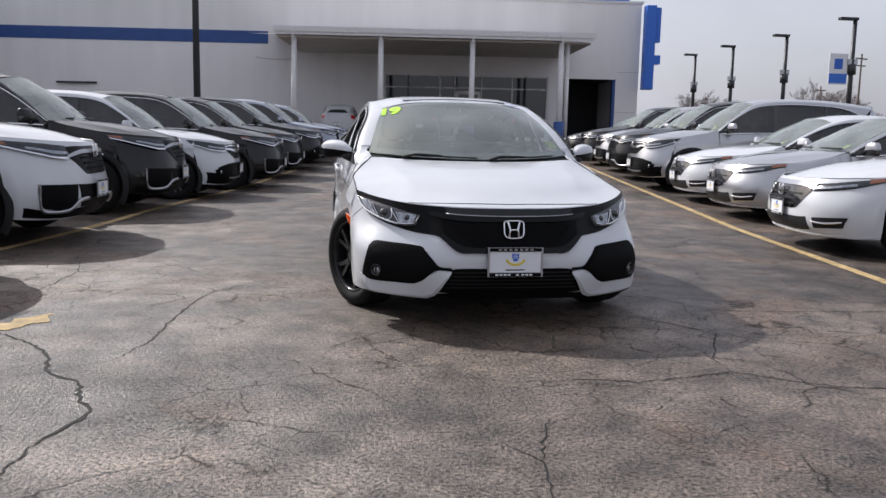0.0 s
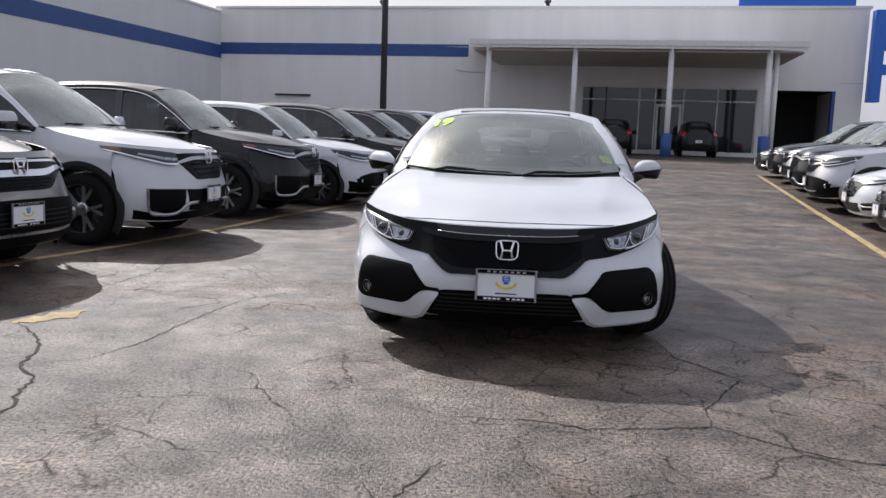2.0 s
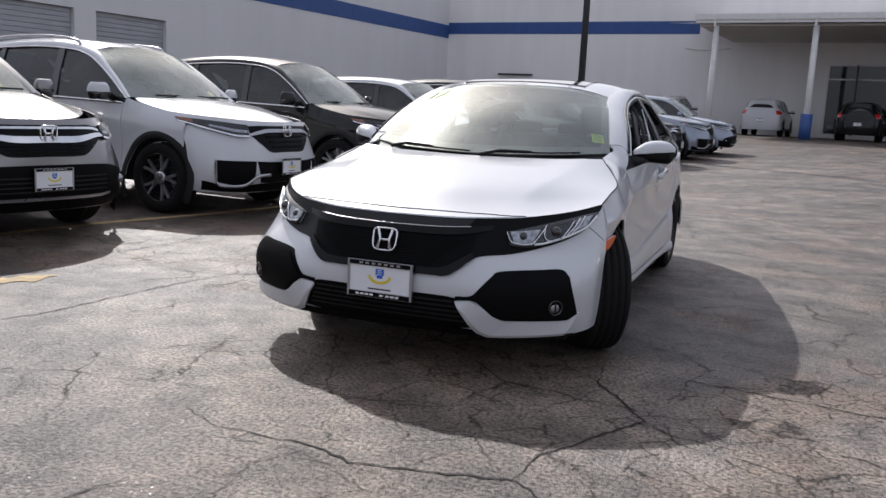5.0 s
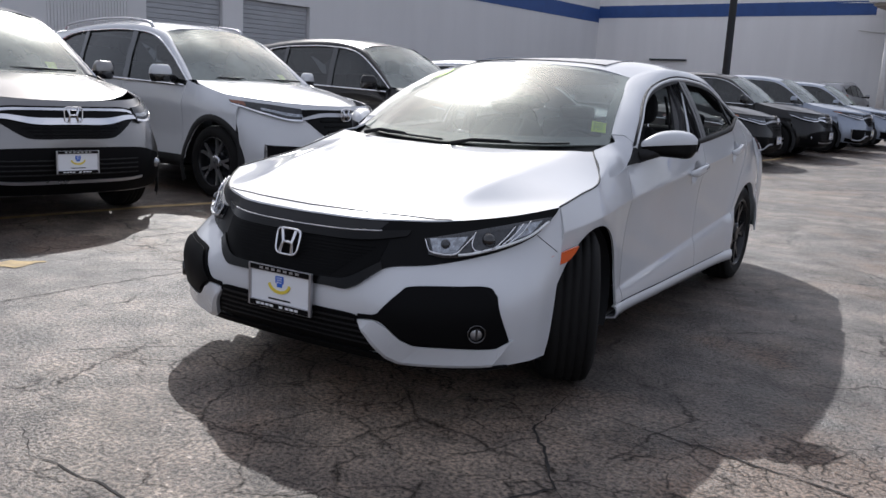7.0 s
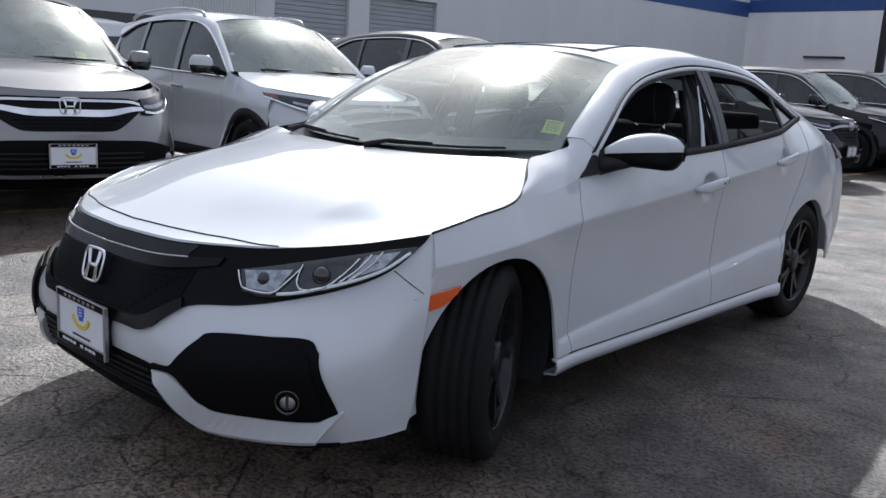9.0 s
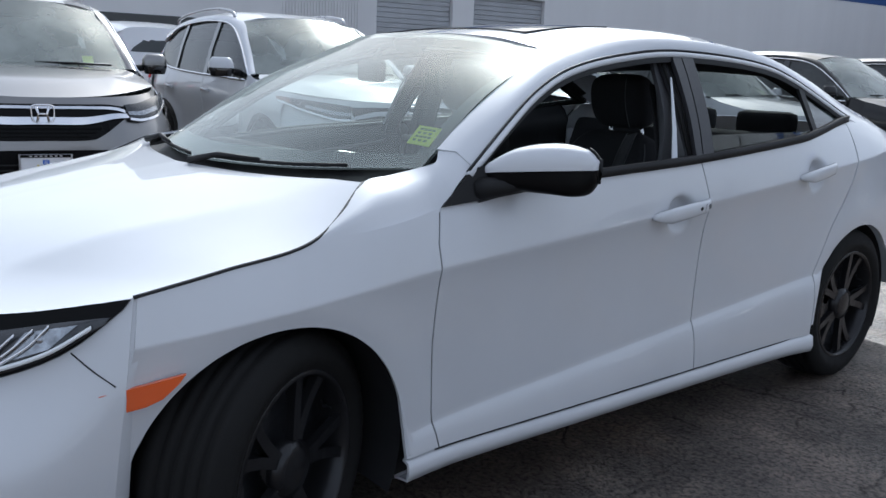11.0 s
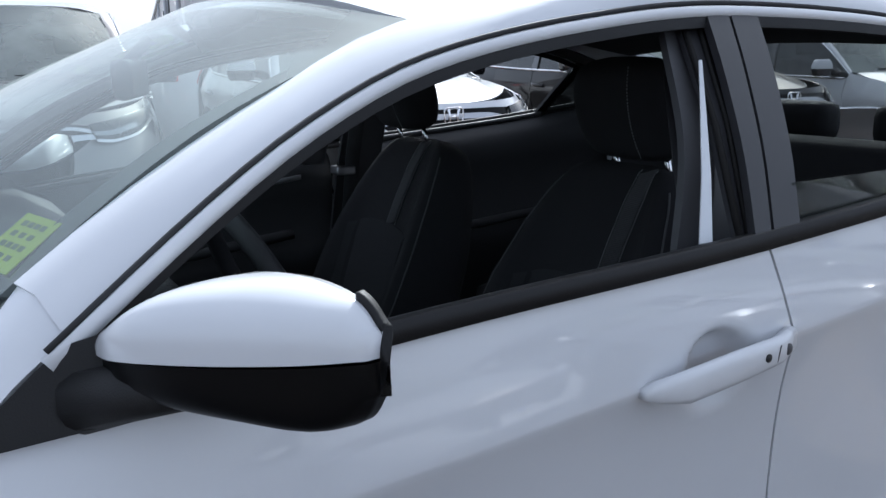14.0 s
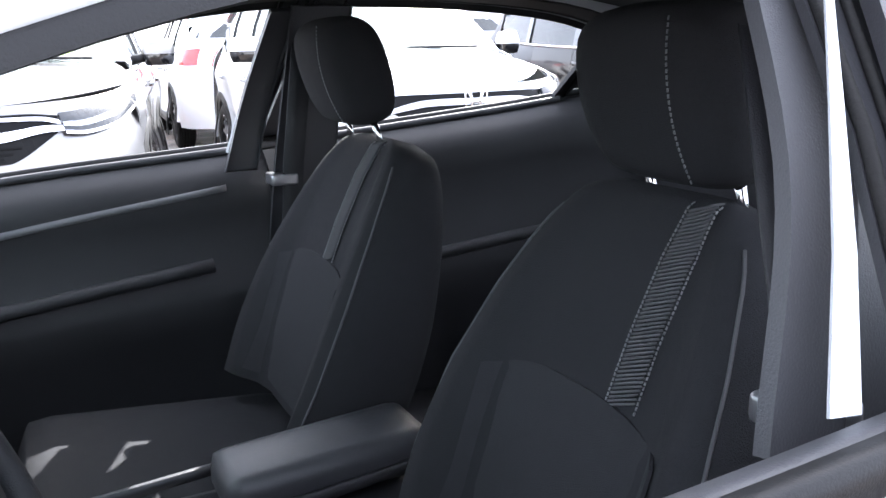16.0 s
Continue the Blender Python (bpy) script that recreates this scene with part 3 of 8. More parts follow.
    # garage interior
    g = box("garage_recess", gx0, gx1, WALL_Y + 4.5, WALL_Y + 4.6, z0, gz, M_DARK, b, "dark open garage")
    box("garage_side", gx0 - 0.1, gx0, WALL_Y + 0.35, WALL_Y + 4.5, z0, gz, M_DARK, g)
    box("garage_side", gx1, gx1 + 0.1, WALL_Y + 0.35, WALL_Y + 4.5, z0, gz, M_TRIM_WHITE, g)
    box("garage_ceiling", gx0, gx1, WALL_Y + 0.35, WALL_Y + 4.5, gz, gz + 0.1, M_DARK, g)
    box("jamb", gx1 - 0.16, gx1, WALL_Y - 0.03, WALL_Y + 0.36, z0, gz, M_BLUE, g)
    box("panel_joint", 11.0, 12.2, WALL_Y - 0.006, WALL_Y + 0.1, 4.55, 4.58, M_SOFFIT, b)
    box("panel_joint", 11.0, 12.2, WALL_Y - 0.006, WALL_Y + 0.1, 2.3, 2.33, M_SOFFIT, b)
    # canopy on four posts
    c = thing("canopy", "flat white canopy on slim white posts with blue feet", "canopy", kind="structure", m=BLD)
    bm = bmesh.new()
    cx0, cx1, cy = -7.0, 7.9, 34.7
    prof = [(cy, 5.36), (cy, 5.66), (cy + 0.25, 5.72), (WALL_Y, 6.5), (WALL_Y, 6.2), (cy + 0.3, 5.40)]
    a = [bm.verts.new((cx0 - (0.0 if i < 3 else 1.3) , y, z)) for i, (y, z) in enumerate(prof)]
    d = [bm.verts.new((cx1, y, z)) for y, z in prof]
    for k in range(6):
        bm.faces.new((a[k], a[(k + 1) % 6], d[(k + 1) % 6], d[k]))
    bm.faces.new(list(reversed(a)))
    bm.faces.new(d)
    part("roof_slab", bm, M_TRIM_WHITE, c, smooth=False)
    box("soffit", cx0 + 0.1, cx1 - 0.1, cy + 0.35, WALL_Y - 0.02, 5.26, 5.35, M_SOFFIT, c)
    box("fascia_lip", cx0 - 0.06, cx1 + 0.06, cy - 0.05, cy - 0.003, 5.50, 5.74, M_TRIM_WHITE, c)
    for i, x in enumerate((-6.15, -2.1, 2.2, 6.4)):
        zb = 0.5
        tube("post", [(x, 35.0, zb), (x, 35.0, 5.27)], 0.13, M_TRIM_WHITE, c, n=14)
        if i:
            tube("post_foot", [(x, 35.0, zb - 0.05), (x, 35.0, 1.62)], 0.24, M_BLUE, c, "blue-painted post foot", n=16)
        box("bracket", x - 0.05, x + 0.05, 34.6, 34.645, 5.2, 5.62, M_TRIM_WHITE, c)
    tube("post", [(6.75, 35.3, 0.5), (6.75, 35.3, 5.27)], 0.11, M_TRIM_WHITE, c, n=14)
    # blue sign fins on the building's corner
    s = thing("corner_sign", "tall blue sheet-metal sign box on the building corner", "sign", m=BLD)
    box("sign_body", 12.3, 12.85, 42.2, 42.9, 3.6, 8.2, M_BLUE_METAL, s, bevel=0.04)
    box("sign_fin", 12.86, 13.15, 42.3, 42.8, 6.2, 8.1, M_BLUE_METAL, s, bevel=0.04)
    box("sign_bracket", 12.3, 13.2, 42.25, 42.85, 5.0, 5.5, M_BLUE_METAL, s, bevel=0.04)
    box("roof_sign", 5.8, 11.6, 43.5, 43.7, TOP + 0.14, TOP + 1.0, M_BLUE_METAL, s)
    # roof vents and a conduit
    for x in (-14.6, -4.6):
        v = thing("roof_vent", "thin dark vent pipe on the roof", "vent", m=BLD)
        tube("pipe", [(x, 45.5, TOP - 1.2), (x, 45.5, TOP + 0.75)], 0.12, M_POLE, v)
        tube("cap", [(x, 45.5, TOP + 0.7), (x, 45.5, TOP + 0.85)], 0.2, M_POLE, v)
    cb = thing("wall_cable", "thin sagging cable on the wall", "cable", m=BLD)
    tube("cable", [(-9.4 + 0.3 * k, 42.96, 4.95 - 0.12 * math.sin(k / 8 * math.pi)) for k in range(9)], 0.022, M_SOFFIT, cb, n=6)
    vb = thing("wall_ledge", "narrow dark ledge on the wall", "ledge", m=BLD)
    box("ledge", -20.4, -18.2, 42.85, 42.999, 3.28, 3.38, M_POLE, vb)


build_building()


def lamp_pole(x, y, zt, r, banner=False, camera_box=True):
    p = thing("lot_lamp", "slim dark lot lamp post with a flat head", "street lamp", group="lot lamps", m=pose(x, y, ground_z(x, y)))
    tube("pole", [(0, 0, 0), (0, 0, zt * 0.5), (0, 0, zt)], [r * 1.15, r, r * 0.85], M_POLE, p, n=12)
    tube("base", [(0, 0, 0), (0, 0, 0.7)], 0.3, M_SOFFIT, p, n=16)
    box("lamp_head", -0.95, 0.12, -0.16, 0.16, zt - 0.02, zt + 0.14, M_POLE, p, bevel=0.03)
    if camera_box:
        tube("collar", [(0, 0, zt * 0.58), (0, 0, zt * 0.66)], r * 1.9, M_POLE, p)
        box("bracket_box", -0.28, 0.28, -0.1, 0.1, zt * 0.655, zt * 0.70, M_DULLCHROME, p)
    if banner:
        bn = box("banner", -1.35, -0.25, -0.02, 0.02, zt * 0.50, zt * 0.74, M_PLATE, p, "white and blue banner")
        box("banner_stripe", -1.33, -0.27, -0.026, -0.021, zt * 0.51, zt * 0.585, M_BLUE_METAL, bn)
        box("banner_mark", -1.05, -0.55, -0.026, -0.021, zt * 0.62, zt * 0.70, M_PLATE_BLUE, bn)
    return p


def build_far():
    # tall dark pole before the wall
    p = thing("light_pole", "tall dark steel light pole at the lot's edge", "pole", m=pose(-4.45, 22.4, ground_z(-4.45, 22.4)))
    tube("shaft", [(0, 0, 0), (0, 0, 5), (0, 0, 10)], [0.115, 0.10, 0.085], M_POLE, p, n=14)
    box("base_plate", -0.25, 0.25, -0.25, 0.25, 0.0, 0.04, M_POLE, p)
    eye = Vector((-1.15, -5.41, 0))
    for dx, dy, dist, zt in ((22.53, 44.23, 72.9, 7.5), (24.47, 43.26, 66.3, 7.5), (27.06, 41.8, 59.8, 7.5), (30.07, 39.87, 52.3, 7.5)):
        d = (Vector((dx, dy, 0)) - eye).normalized()
        q = eye + d * dist
        lamp_pole(q.x, q.y, zt - ground_z(q.x, q.y), 0.13, banner=(dist < 55))
    # wooden utility poles with cross arms, far off
    for ang, dist, h in ((27.6, 150, 15), (30.4, 175, 13), (32.9, 140, 12), (25.6, 170, 16), (23.5, 200, 12)):
        x, y = eye.x + dist * math.sin(radians(ang + 9.5)), eye.y + dist * math.cos(radians(ang + 9.5))
        u = thing("utility_pole", "weathered wooden utility pole with cross arm", "pole", group="utility poles", m=pose(x, y, 0, 0, 0, 20))
        tube("mast", [(0, 0, 0), (0, 0, h)], [0.22, 0.14], M_BARK, u, n=8)
        box("cross_arm", -1.6, 1.6, -0.08, 0.08, h - 1.0, h - 0.75, M_BARK, u)
        box("cross_arm", -1.2, 1.2, -0.08, 0.08, h - 2.2, h - 2.0, M_BARK, u)
    # long white warehouse that runs off behind the side wing
    wh = thing("white_warehouse", "long white warehouse with small dark windows and dock doors", "building", m=Matrix.Translation((-23.7, 6.7, 0)) @ Matrix.Rotation(radians(169.2), 4, "Z"))
    box("wall", 0.0, 76.0, -0.6, 0.0, 0.0, 4.55, M_TRIM_WHITE, wh)
    box("coping", -0.1, 76.2, -0.75, 0.15, 4.56, 4.75, M_TRIM_WHITE, wh)
    for k in range(9):
        box("window", 3.0 + k * 8.0, 4.6 + k * 8.0, 0.003, 0.06, 3.1, 3.75, M_SHOPGLASS, wh)
    for k in range(6):
        box("dock_door", 4.0 + k * 5.0, 7.2 + k * 5.0, 0.003, 0.09, 0.05, 1.95, M_DARK, wh)
    for k in range(6):
        tube("downpipe", [(1.2 + 12.0 * k, 0.1, 0.0), (1.2 + 12.0 * k, 0.1, 4.5)], 0.07, M_SHUTTER, wh, n=8)
    # low buildings on the horizon
    for ang, dist, wd, h, mtl in ((33.6, 160, 34, 6.0, M_TRIM_WHITE), (27.2, 190, 30, 5.0, M_TRIM_WHITE), (37.2, 150, 36, 5.5, M_SHUTTER)):
        x, y = eye.x + dist * math.sin(radians(ang + 9.5)), eye.y + dist * math.cos(radians(ang + 9.5))
        hb = thing("distant_building", "low pale distant commercial building", "building", group="distant buildings", m=pose(x, y, 0, 0, 0, -38))
        box("wall", -wd / 2, wd / 2, 0, 20, 0, h, mtl, hb)
        box("roof", -wd / 2 - 0.4, wd / 2 + 0.4, -0.4, 20.4, h, h + 0.4, M_SOFFIT, hb)
        for k in range(5):
            box("window", -wd / 2 + 3 + k * wd / 5.4, -wd / 2 + 6 + k * wd / 5.4, -0.05, 0.05, 1.2, 3.4, M_SHOPGLASS, hb)


build_far()


def bare_tree(x, y, h, rng):
    """A leafless tree: trunk, limbs and a crown of fine twigs with gaps."""
    t = thing("bare_tree", "leafless brown tree on the horizon", "tree", group="bare trees", m=pose(x, y, 0, 0, 0, rng.uniform(0, 360)))
    trunk, twigs = bmesh.new(), bmesh.new()
    bm_tube(trunk, [(0, 0, 0), (0.1, 0, h * 0.25), (0, 0.1, h * 0.55)], [h * 0.022, h * 0.018, h * 0.010], 7)

    def grow(p, d, ln, r, depth):
        q = p + d * ln
        bm_tube(trunk if depth < 2 else twigs, [p, p.lerp(q, 0.5) + Vector((rng.uniform(-1, 1), rng.uniform(-1, 1), 0)) * ln * 0.06, q], [r, r * 0.8, r * 0.55], 5 if depth < 2 else 3, False)
        if depth == 4:
            return
        for _ in range(4 if depth < 3 else 3):
            e = (d + Vector((rng.uniform(-1, 1), rng.uniform(-1, 1), rng.uniform(-0.35, 0.75))) * 0.75).normalized()
            grow(p.lerp(q, rng.uniform(0.45, 1.0)), e, ln * rng.uniform(0.5, 0.72), max(r * 0.5, 0.02), depth + 1)

    for k in range(6):
        a = k * math.tau / 6 + rng.uniform(-0.3, 0.3)
        d = Vector((math.cos(a) * 0.7, math.sin(a) * 0.7, rng.uniform(0.6, 1.2))).normalized()
        grow(Vector((0, 0, h * rng.uniform(0.25, 0.5))), d, h * 0.27, h * 0.010, 0)
    part("trunk", trunk, M_BARK, t)
    part("crown", twigs, M_TWIG, t)
    return t


def build_trees():
    rng = random.Random(5)
    kinds = [bare_tree(0, 0, 11, rng), bare_tree(0, 0, 10, rng), bare_tree(0, 0, 12, rng)]
    eye = Vector((-1.15, -5.41, 0))
    spots = []
    for k in range(34):
        ang = 14.5 + k * 0.72 + rng.uniform(-0.3, 0.3)
        dist = rng.uniform(165, 230)
        s = 0.72 * rng.uniform(0.75, 1.25) * (1.25 if 15 < ang < 20 or 22 < ang < 27 else 0.75)
        spots.append((ang + 9.5, dist, s))
    for k in reversed(range(len(spots))):
        ang, dist, s = spots[k]
        x, y = eye.x + dist * math.sin(radians(ang)), eye.y + dist * math.cos(radians(ang))
        m = pose(x, y, 0, 0, 0, rng.uniform(0, 360)) @ Matrix.Scale(s, 4)
        if k < 3:
            kinds[k].matrix_basis = m
        else:
            copy_thing(kinds[k % 3], m)


build_trees()

# ---- cars: x to the car's left, y backwards from the front axle, z up ----
class Shape:
    """The curves of one body type."""

    def __init__(self, wb, R, arch, base, zk, flare, crease0, crease1, hood_rib, levels, hood_edge, hood_mid, cowl, screen_base, screen_top,
                 roof_edge, roof_mid, belt, win_top, win, pillars, pillar_lean, plan, tail, cladding, chrome_top, moulding):
        self.wb, self.R, self.arch, self.base, self.zk, self.flare = wb, R, arch, base, zk, flare
        self.crease0, self.crease1, self.hood_rib, self.levels, self.hood_edge = crease0, crease1, hood_rib, levels, hood_edge
        self.hood_mid, self.cowl, self.screen_base, self.screen_top = hood_mid, cowl, screen_base, screen_top
        self.roof_edge, self.roof_mid, self.belt, self.win_top, self.win = roof_edge, roof_mid, belt, win_top, win
        self.pillars, self.pillar_lean, self.plan, self.tail = pillars, pillar_lean, plan, tail
        self.cladding, self.chrome_top, self.moulding = cladding, chrome_top, moulding
        self.table, self.table_xz = None, None
        self.side_top, self.top_x = None, None
        self.tuck, self.hem0, self.hem1 = 0.034, 0.42, 0.0
        self.sharp, self.dents, self.hatch, self.rail = False, [], 0, None

    def nose(self, s, v):
        """Front end: s from the middle to the wheel arch, v from the bottom to the bonnet's edge."""
        return cr([cr(l, s) for l in self.levels], v)

    def nose_at(self, x, z):
        """The nose's parameters at a given width and height."""
        if self.table is None:
            self.table = [(i / 40, j / 30, self.nose(i / 40, j / 30)) for i in range(41) for j in range(31)]
            self.table_xz = np.array([(p.x, p.z) for _, _, p in self.table])
        k = int(np.argmin(((self.table_xz - (x, z)) ** 2).sum(axis=1)))
        s, v, _ = self.table[k]
        for _ in range(3):
            e = 0.01
            p = self.nose(s, v)
            sa, va = min(s + e, 1.0), min(v + e, 1.0)
            sb, vb = sa - e, va - e
            ps = (self.nose(sa, v) - self.nose(sb, v)) / e
            pv = (self.nose(s, va) - self.nose(s, vb)) / e
            det = ps.x * pv.z - pv.x * ps.z
            if abs(det) < 1e-9:
                break
            dx, dz = x - p.x, z - p.z
            s = min(max(s + (dx * pv.z - pv.x * dz) / det, 0.0), 1.0)
            v = min(max(v + (ps.x * dz - dx * ps.z) / det, 0.0), 1.0)
        return s, v

    def on_nose(self, x, z, out=0.0):
        s, v = self.nose_at(abs(x), z)
        p = self.nose(s, v)
        du = self.nose(min(s + 0.02, 1), v) - self.nose(max(s - 0.02, 0), v)
        dv = self.nose(s, min(v + 0.02, 1)) - self.nose(s, max(v - 0.02, 0))
        n = du.cross(dv).normalized()
        if n.y > 0 and s < 0.7:
            n = -n
        if n.x < 0 and s >= 0.7:
            n = -n
        p = p + n * out
        return Vector((p.x if x >= 0 else -p.x, p.y, p.z))

    def width(self, y):
        return cr([(a, b, 0) for a, b in self.plan], self.plan_t(y)).y

    def plan_t(self, y):
        p = self.plan
        for i in range(len(p) - 1):
            if y <= p[i + 1][0] or i == len(p) - 2:
                return (i + (y - p[i][0]) / (p[i + 1][0] - p[i][0])) / (len(p) - 1)

    def crease(self, y):
        return self.crease0 + self.crease1 * y

    def side(self, y, z):
        """Half width of the body side."""
        d = z - self.crease(y)
        if d > 0:
            o = -0.15 * d - 0.35 * d * d
        else:
            o = -self.tuck * (1 - math.exp(d / 0.13))
        low = self.hem0 + self.hem1 * y
        if z < low:
            u = low - z
            o += 0.027 * (1 - math.exp(-u / 0.045)) if self.sharp else 0.30 * u / (1 + 2.5 * u)
        for yw in (0.0, self.wb):
            r = math.hypot(y - yw, z - self.R)
            o += self.flare * math.exp(-((r - self.arch - 0.02) / 0.075) ** 2)
        return self.width(y) + o

    def low(self, y, base):
        for yw in (0.0, self.wb):
            if abs(y - yw) < self.arch:
                return max(base, self.R - 0.005 + math.sqrt(self.arch ** 2 - (y - yw) ** 2))
        return base

    def row_height(self, y, f, base, top):
        """Height of a row; sharp bodies crowd two rows at each crease."""
        a, b = self.low(y, base), top(y)
        if not self.sharp:
            return a * (1 - f) + b * f
        hem, cre = self.hem0 + self.hem1 * y, self.crease(y)
        knots = [(0.0, a), (0.24, hem - 0.004), (0.27, hem + 0.004), (0.64, cre - 0.0035), (0.67, cre + 0.0035), (1.0, b)]
        low = a
        for (f0, z0), (f1, z1) in zip(knots, knots[1:]):
            z0, z1 = min(max(z0, a), b), min(max(z1, a), b)
            if f <= f1:
                return z0 + (z1 - z0) * (f - f0) / (f1 - f0)
        return b

    def side_grid(self, cut0, cut1, base, top, nu, nv, top_x=None):
        """A body-side panel between two cut lines y(z), from base (or the wheel arch) to top(y)."""
        ts = [i / (nu - 1) for i in range(nu)]
        ya, yb = cut0(base), cut1(base)
        for yw in (0.0, self.wb):
            for k in range(19):
                y = yw - self.arch * math.cos(k / 18 * math.pi) * 0.9999
                t = (y - ya) / (yb - ya)
                if 0.0 < t < 1.0:
                    ts.append(t)
            for e in (-1.0005, 1.0005):
                t = (yw + e * self.arch - ya) / (yb - ya)
                if 0.0 < t < 1.0:
                    ts.append(t)
        ts = sorted(set(round(t, 5) for t in ts))
        g = []
        for j in range(nv):
            f = j / (nv - 1)
            row = []
            for t in ts:
                y = ya + (yb - ya) * t
                for _ in range(3):
                    z = self.row_height(y, f, base, top)
                    y = cut0(z) * (1 - t) + cut1(z) * t
                z = self.row_height(y, f, base, top)
                x = self.side(y, z)
                fz = (z - base) / (top(y) - base) if self.sharp else f
                if top_x and fz > 0.45:
                    x += (top_x(y) - self.side(y, top(y))) * ((fz - 0.45) / 0.55) ** 2
                for yc, zc, ry, rz, deep in self.dents:
                    r = math.hypot((y - yc) / ry, (z - zc) / rz)
                    if r < 1:
                        q = min(1.0, (1 - r) / 0.45)
                        x -= deep * q * q * (3 - 2 * q)
                row.append(Vector((x, y, z)))
            g.append(row)
        return g


AT_TABLES = {}


def at_y(curve, y):
    """The point of a curve, monotone in y, at y."""
    key = tuple(tuple(p) for p in curve)
    tab = AT_TABLES.get(key)
    if tab is None:
        tab = AT_TABLES[key] = samples(curve, 121)
    a, b = 0, len(tab) - 1
    while b - a > 1:
        m = (a + b) // 2
        if tab[m].y < y:
            a = m
        else:
            b = m
    d = tab[b].y - tab[a].y
    return tab[a].lerp(tab[b], min(max((y - tab[a].y) / d if d else 0.0, 0.0), 1.0))


def nose_patch(S, quad, nu, nv, out, dome=0.0, bulge=0.0):
    """A grid that lies on the nose between four corners (x, z), or two edge curves of (x, z)."""
    lo, hi = quad
    g = []
    for j in range(nv):
        f = j / (nv - 1)
        row = []
        for i in range(nu):
            t = i / (nu - 1)
            a, b = cr([(p[0], p[1], 0) for p in lo], t), cr([(p[0], p[1], 0) for p in hi], t)
            q = a.lerp(b, f)
            q.x += bulge * 4 * f * (1 - f) * t ** 6
            edge = min(1.0, 6 * min(f, 1 - f), 6 * min(t, 1 - t))
            row.append(S.on_nose(q.x, q.y, out + dome * edge))
        g.append(row)
    return g


def build_wheel(name, R, width, rim_r, rim_mat, parent, m, spokes=5, twin=True):
    """Tyre with rim, spokes and hub; the outer face looks along +x."""
    w = new(name)
    w.parent = parent
    w.matrix_basis = m
    h = width / 2
    bm = bmesh.new()
    prof = [(-h + 0.02, rim_r), (-h, rim_r + 0.02), (-h, R - 0.05), (-h + 0.018, R - 0.012), (-h + 0.04, R - 0.002)]
    for k in range(4):
        c = -h + 0.05 + k * (width - 0.1) / 3.6
        prof += [(c, R), (c + 0.022, R), (c + 0.024, R - 0.007), (c + 0.031, R - 0.007)]
    prof += [(h - 0.04, R - 0.002), (h - 0.018, R - 0.012), (h, R - 0.05), (h - 0.002, rim_r + 0.03), (h - 0.012, rim_r + 0.004), (h - 0.02, rim_r)]
    bm_lathe(bm, prof, 48)
    part("tyre", bm, M_RUBBER, w)
    bm = bmesh.new()
    bm_lathe(bm, [(-h + 0.02, rim_r), (-h + 0.03, rim_r - 0.02), (h - 0.07, rim_r - 0.028), (h - 0.02, rim_r - 0.012), (h - 0.008, rim_r - 0.006), (h - 0.012, rim_r + 0.003)], 40)
    part("rim", bm, M_RIM_BLACK, w)
    bm = bmesh.new()
    bm_lathe(bm, [(h - 0.10, 0.02), (h - 0.10, rim_r - 0.02)], 30)
    part("brake_disc", bm, M_LAMPDARK, w)
    for k in range(spokes):
        a0 = k * math.tau / spokes
        bm = bmesh.new()
        for da in ((-0.20, 0.20) if twin else (0.0,)):
            bw = 0.020 if twin else 0.034
            pts = []
            for q in range(5):
                r = 0.045 + (rim_r - 0.055) * q / 4
                a = a0 + da * (0.35 + 0.75 * q / 4)
                pts.append((h - 0.022 - 0.020 * (1 - (q / 4 - 0.4) ** 2), r * math.cos(a), r * math.sin(a)))
            bm_strip(bm, pts, bw * 1.3, 0.022, Vector((1, 0, 0)))
        part("spoke", bm, rim_mat, w, smooth=False)
    bm = bmesh.new()
    bm_lathe(bm, [(h - 0.055, 0.068), (h - 0.025, 0.066), (h - 0.02, 0.04), (h - 0.018, 0.001)], 20)
    part("hub_cap", bm, rim_mat, w)
    return w


def emblem(parent, w, h, m, material=None):
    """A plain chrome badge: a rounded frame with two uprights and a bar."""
    material = material or M_CHROME
    bm = bmesh.new()
    n = 28
    pts = []
    for k in range(n):
        a = k * math.tau / n
        c, s = math.cos(a), math.sin(a)
        ex = math.copysign(abs(c) ** 0.45, c) * w / 2 * (1 + 0.10 * s)
        ez = math.copysign(abs(s) ** 0.45, s) * h / 2
        pts.append((ex, 0, ez))
    bm_tube(bm, pts + pts[:1], w * 0.045, 6, False)
    for sx in (-1, 1):
        bm_tube(bm, [(sx * w * 0.30, 0, h * 0.44), (sx * w * 0.19, 0, 0), (sx * w * 0.26, 0, -h * 0.45)], [w * 0.075, w * 0.06, w * 0.075], 6)
    bm_tube(bm, [(-w * 0.19, 0, -h * 0.02), (w * 0.19, 0, -h * 0.02)], w * 0.06, 6)
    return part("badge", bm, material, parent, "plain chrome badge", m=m)


